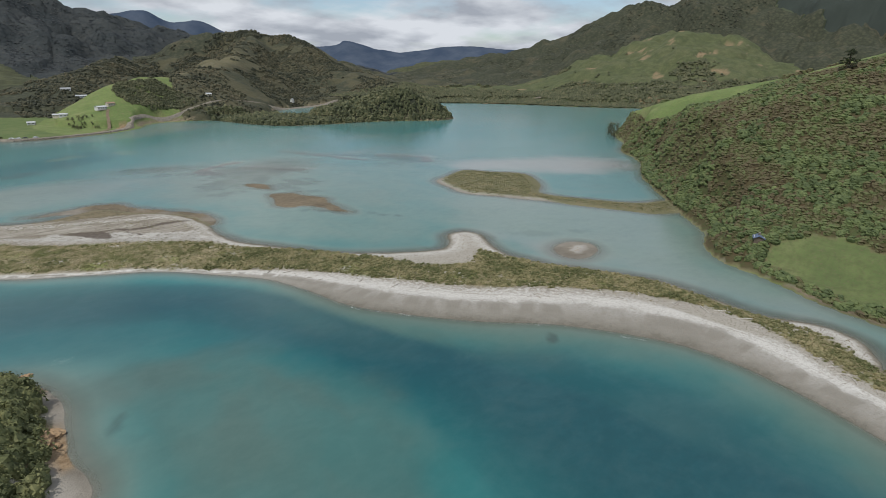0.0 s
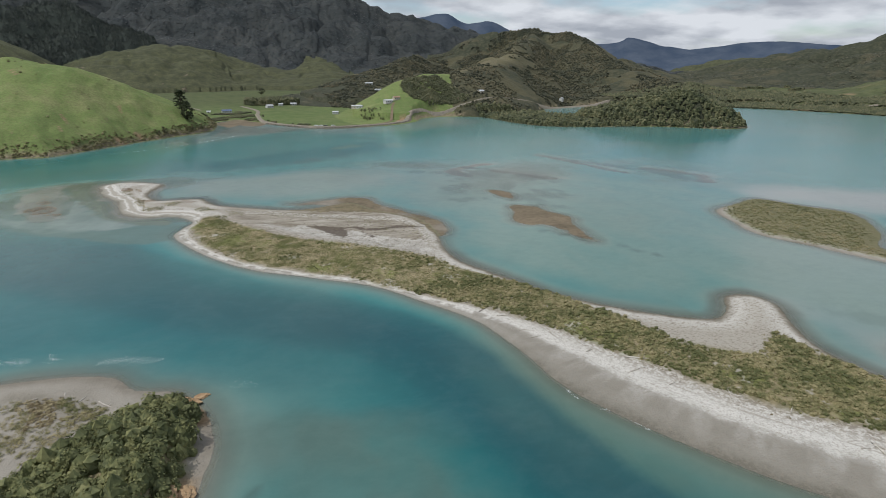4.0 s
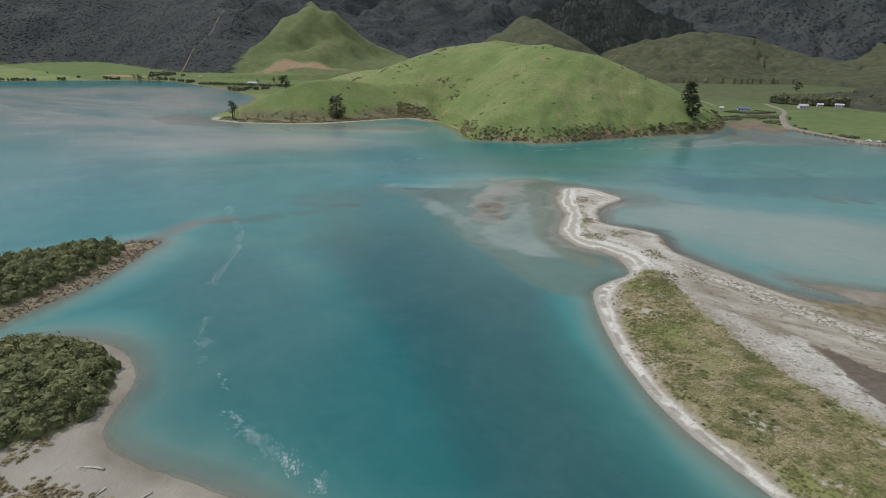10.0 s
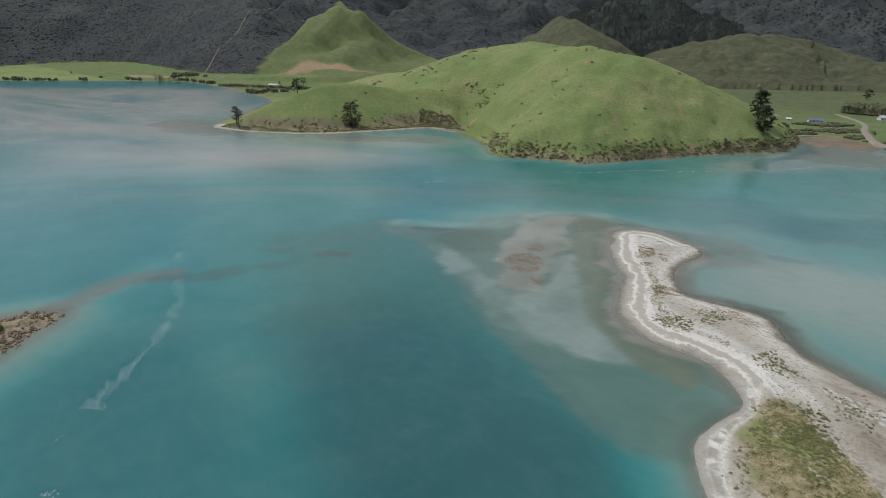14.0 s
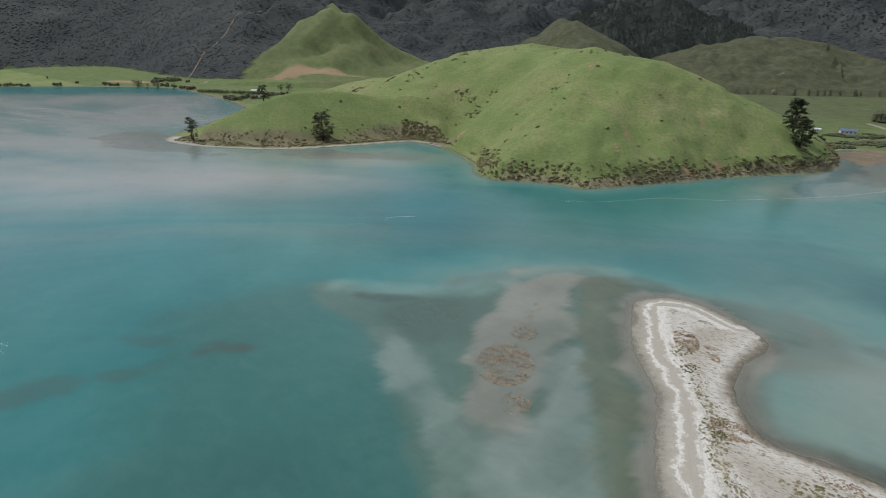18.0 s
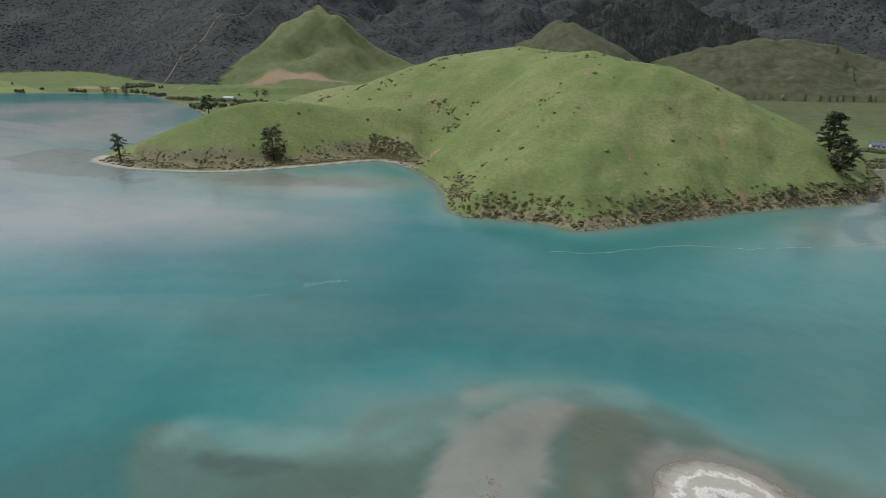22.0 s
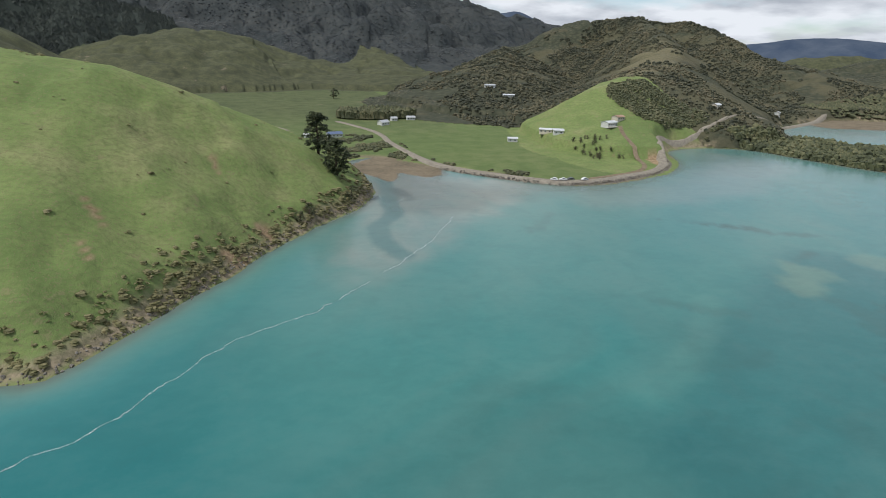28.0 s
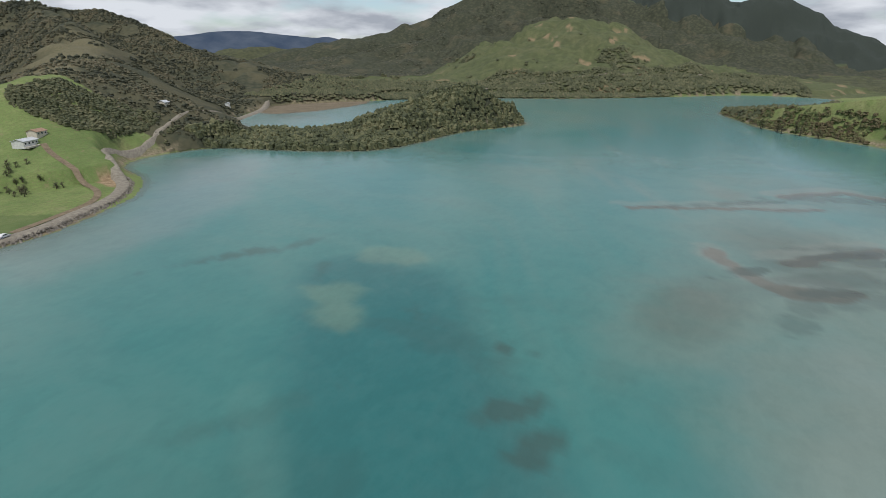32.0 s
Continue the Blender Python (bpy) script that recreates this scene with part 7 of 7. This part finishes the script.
stuff("tip_grass", planted(TUFT, x, y, g[0] - 0.03, size, size * 0.8, 128), LEAF_SEDGE, "yellow green grass along the spine of the tip", "grass")
x, y, g, r = scatter(26000, (-50, 60, 125, 250), lambda x, y: smooth(-2, 3, within(FLATS, x, y)) * 0.5 * smooth(0.15, 0.45, fbm(x * 0.7 + y * 0.7, (x - y) * 0.25, 10, 3, 311)), 94)
m = g[0] > 0.05
size = r.uniform(0.15, 0.45, m.sum())
stuff("flats_sedge", planted(TUFT, x[m], y[m], g[0][m] - 0.03, size, size * 0.6, 95), LEAF_GORSE, "brown sedge lines across the tidal flats", "sedge")
# bush on the shoulder of the villa's hill
KNOB_BUSH = rounded([(154, 732), (201, 760), (230, 740), (239, 690), (221, 676), (190, 681), (165, 672), (152, 682), (147, 705)])
x, y, g, r = scatter(9000, (130, 250, 655, 770), lambda x, y: smooth(-4, 4, within(KNOB_BUSH, x, y) + 8 * fbm(x, y, 14, 3, 345)) * 0.6, 123)
m = along(ROAD, x, y)[0] > 6
size = r.uniform(0.9, 2.3, m.sum())
stuff("knob_bush", planted(LOW_CROWN, x[m], y[m], g[0][m] - 0.3, size, size * 1.3, 124), LEAF_WOOD, "dark bush and young pines on the hill's shoulder", "bush")
x, y, g, r = scatter(30000, (-490, -310, 345, 510), lambda x, y: smooth(-14, -2, within(KNOLL_FLAT, x, y)) * 0.6 * np.clip(0.5 + 1.3 * fbm(x, y, 9, 3, 347), 0, 1), 125)
m = g[3] > 4
size = r.uniform(0.4, 1.2, m.sum())
stuff("knoll_sedge", planted(TUFT + LOW_CROWN[:2], x[m], y[m], g[0][m] - 0.05, size, size * 0.8, 126), LEAF_GORSE, "brown rushes on the flat below the knoll", "rushes")
# the green spit's low cover
x, y, g, r = scatter(16000, (180, 256, 36, 196), lambda x, y: smooth(2, 6, within(GREEN_SPIT, x, y)) * 0.6, 96)
size = r.uniform(0.4, 1.0, len(x))
stuff("spit_meadow", planted(TUFT, x, y, g[0] - 0.1, size, size * 0.7, 97), LEAF_SCRUB, "olive low scrub on the small green spit", "shrubs")
# thickets, hedges and shrubs about the valley
x, y, g, r = scatter(60000, (-150, 60, 590, 960), lambda x, y: np.full(len(x), 0.5), 98)
m = (g[3] > 3) & (((np.hypot((x + 70) / 34, (y - 700) / 60) < 1) & (fbm(x, y, 16, 3, 313) > 0.0)) | ((np.hypot((x + 28) / 40, (y - 878) / 18) < 1)) | ((g[3] < 14) & (fbm(x, y, 10, 3, 315) > 0.1) & (y < 680)))
m &= along(ROAD, x, y)[0] > 5
x, y, z = x[m], y[m], g[0][m]
tall = np.where(y > 850, 3.4, 1.4)
size = np.random.RandomState(99).uniform(0.6, 1.3, len(x)) * tall
stuff("valley_thicket", planted(LOW_CROWN, x, y, z - 0.2, size, size * np.where(y > 850, 2.4, 1.0), 100), LEAF_WOOD, "thickets and a dark grove on the valley floor", "thicket")
x, y, g, r = scatter(9000, (-410, -310, 440, 530), lambda x, y: 0.8 * (np.hypot((x + 345) / 22, (y - 492) / 10) < 1 + 0.3 * fbm(x, y, 8, 2, 317)), 101)
size = r.uniform(0.7, 1.5, len(x))
stuff("gully_thicket", planted(MID, x, y, g[0] - 0.3, size, size * 1.1, 102), LEAF_GORSE, "grey brown thicket in the hill's gully", "thicket")
x, y, g, r = scatter(5000, (-960, -700, 560, 700), lambda x, y: 0.9 * ((np.abs(y - 650 - (x + 800) * 0.25) < 4) | (np.hypot((x + 810) / 16, (y - 568) / 7) < 1)), 103)
m = g[3] > 0.5
size = r.uniform(2, 3.6, m.sum())
stuff("farm_hedge", planted(MID, x[m], y[m], g[0][m], size, size * 2.0, 104), LEAF_WOOD, "dark tall hedge sheltering the far farm", "hedge")
x, y, g, r = scatter(60000, (560, 1250, 100, 900), lambda x, y: np.full(len(x), 0.6), 105)
m = (g[3] > 2) & ((g[3] < 190 + 80 * fbm(x, y, 90, 3, 319)) | ((fbm(x, y, 24, 3, 321) > 0.5) & (np.random.RandomState(5).rand(len(x)) < 0.25)))
x, y, z = x[m], y[m], g[0][m]
size = np.random.RandomState(106).uniform(2.5, 5, len(x))
stuff("far_shore_bush", planted(FAR_CROWN, x, y, z - 0.5, size, size, 107), LEAF_WOOD, "dark bush along the foot of the far hill", "bush")
x, y, g, r = scatter(40000, (600, 1250, 740, 1250), lambda x, y: np.full(len(x), 0.6), 120)
m = (g[3] > 4) & (g[1] != BUSH) & (fbm(x, y, 45, 3, 341) > 0.3)
size = np.random.RandomState(121).uniform(2.0, 4.5, m.sum())
stuff("valley_trees", planted(LOW_CROWN, x[m], y[m], g[0][m] - 0.3, size, size * 1.4, 122), LEAF_WOOD, "trees and hedges on the far valley floor", "trees")
x, y, g, r = scatter(30000, (-1500, -700, 380, 760), lambda x, y: 0.25 * smooth(0.34, 0.5, fbm(x, y, 60, 4, 361)) + 0.5 * smooth(0.1, 0.3, fbm(x, y, 40, 3, 363)), 364)
m = (g[3] > 1) & (g[3] < 16) & (g[0] < 12) | (g[3] > 20) & (g[3] < 120) & (fbm(x, y, 70, 3, 365) > 0.42)
size = r.uniform(1.6, 3.6, m.sum())
stuff("farm_trees", planted(LOW_CROWN, x[m], y[m], g[0][m] - 0.2, size, size * 1.7, 366), LEAF_WOOD, "dark trees and hedges along the farm's shore", "trees")
# shrubs on the headland's open grass, and its leafy shore
x, y, g, r = scatter(30000, (380, 700, 20, 275), lambda x, y: np.full(len(x), 0.6), 108)
m = (g[3] > 1) & (((g[3] < 16) & (fbm(x, y, 18, 3, 323) > -0.25)) | (fbm(x, y, 20, 3, 325) > 0.5))
x, y, z = x[m], y[m], g[0][m]
size = np.random.RandomState(109).uniform(1.2, 3.0, len(x))
stuff("headland_shore_bush", planted(LOW_CROWN, x, y, z - 0.4, size, size, 110), LEAF_HEAD, "leafy bush along the headland's grassy shore", "bush")


# ---- foam on the water ----
def foam_line(points, wide, n, seed, gaps):
    r = np.random.RandomState(seed)
    line = rounded(points, 14, False)
    i = r.randint(0, len(line), n)
    p = line[i] + (line[np.minimum(i + 1, len(line) - 1)] - line[i]) * r.rand(n)[:, None]
    jig = np.column_stack([fbm(p[:, 0], p[:, 1], 5, 3, seed), fbm(p[:, 0], p[:, 1], 5, 3, seed + 9)]) * 1.6
    p = p + jig + r.normal(size=(n, 2)) * wide
    m = fbm(p[:, 0], p[:, 1], 11, 3, seed + 5) > gaps
    p = p[m]
    n = len(p)
    s = r.uniform(0.03, 0.10, n)
    a = r.uniform(0, 6.28, (n, 3)) * 0.2 + np.array([0, 2.1, 4.2]) + r.uniform(0, 6.28, n)[:, None]
    st = r.uniform(0.7, 2.2, (n, 3))
    return np.stack([p[:, 0, None] + np.cos(a) * s[:, None] * st, p[:, 1, None] + np.sin(a) * s[:, None] * st, np.full((n, 3), 0.03)], -1)


stuff("foam_line", foam_line([(-176, 386), (-158, 400), (-141, 423), (-119, 437), (-108, 447), (-86, 470), (-68, 494), (-55, 516)], 0.07, 3000, 201, -0.4), FOAM, "thin white foam line drifting on the tide", "foam")
stuff("foam_line", foam_line([(-214, 186), (-180, 168), (-160, 151), (-147, 134), (-131, 121), (-112, 110), (-99, 104), (-80, 99), (-66, 98), (-52, 94), (-36, 90)], 0.9, 3600, 211, 0.0), FOAM, "broken white foam where two currents meet", "foam")
stuff("foam_line", foam_line([(-222, 300), (-216, 315), (-210, 326), (-205, 336)], 0.7, 500, 221, 0.0), FOAM, "faint foam streaks on the channel", "foam")
stuff("foam_line", foam_line([(-40, 84), (-28, 80), (-16, 70), (-5, 62), (4, 50), (2, 36), (10, 24)], 2.0, 1100, 231, 0.3), FOAM, "scattered foam flecks over the shoal", "foam")
# wash along the beach
stuff("beach_wash", foam_line([(47, 55), (55, 41), (63, 29), (72, 17), (82, 5), (90, -9), (95, -24)], 0.16, 900, 241, 0.15), FOAM, "thin white wash at the water's edge", "foam")
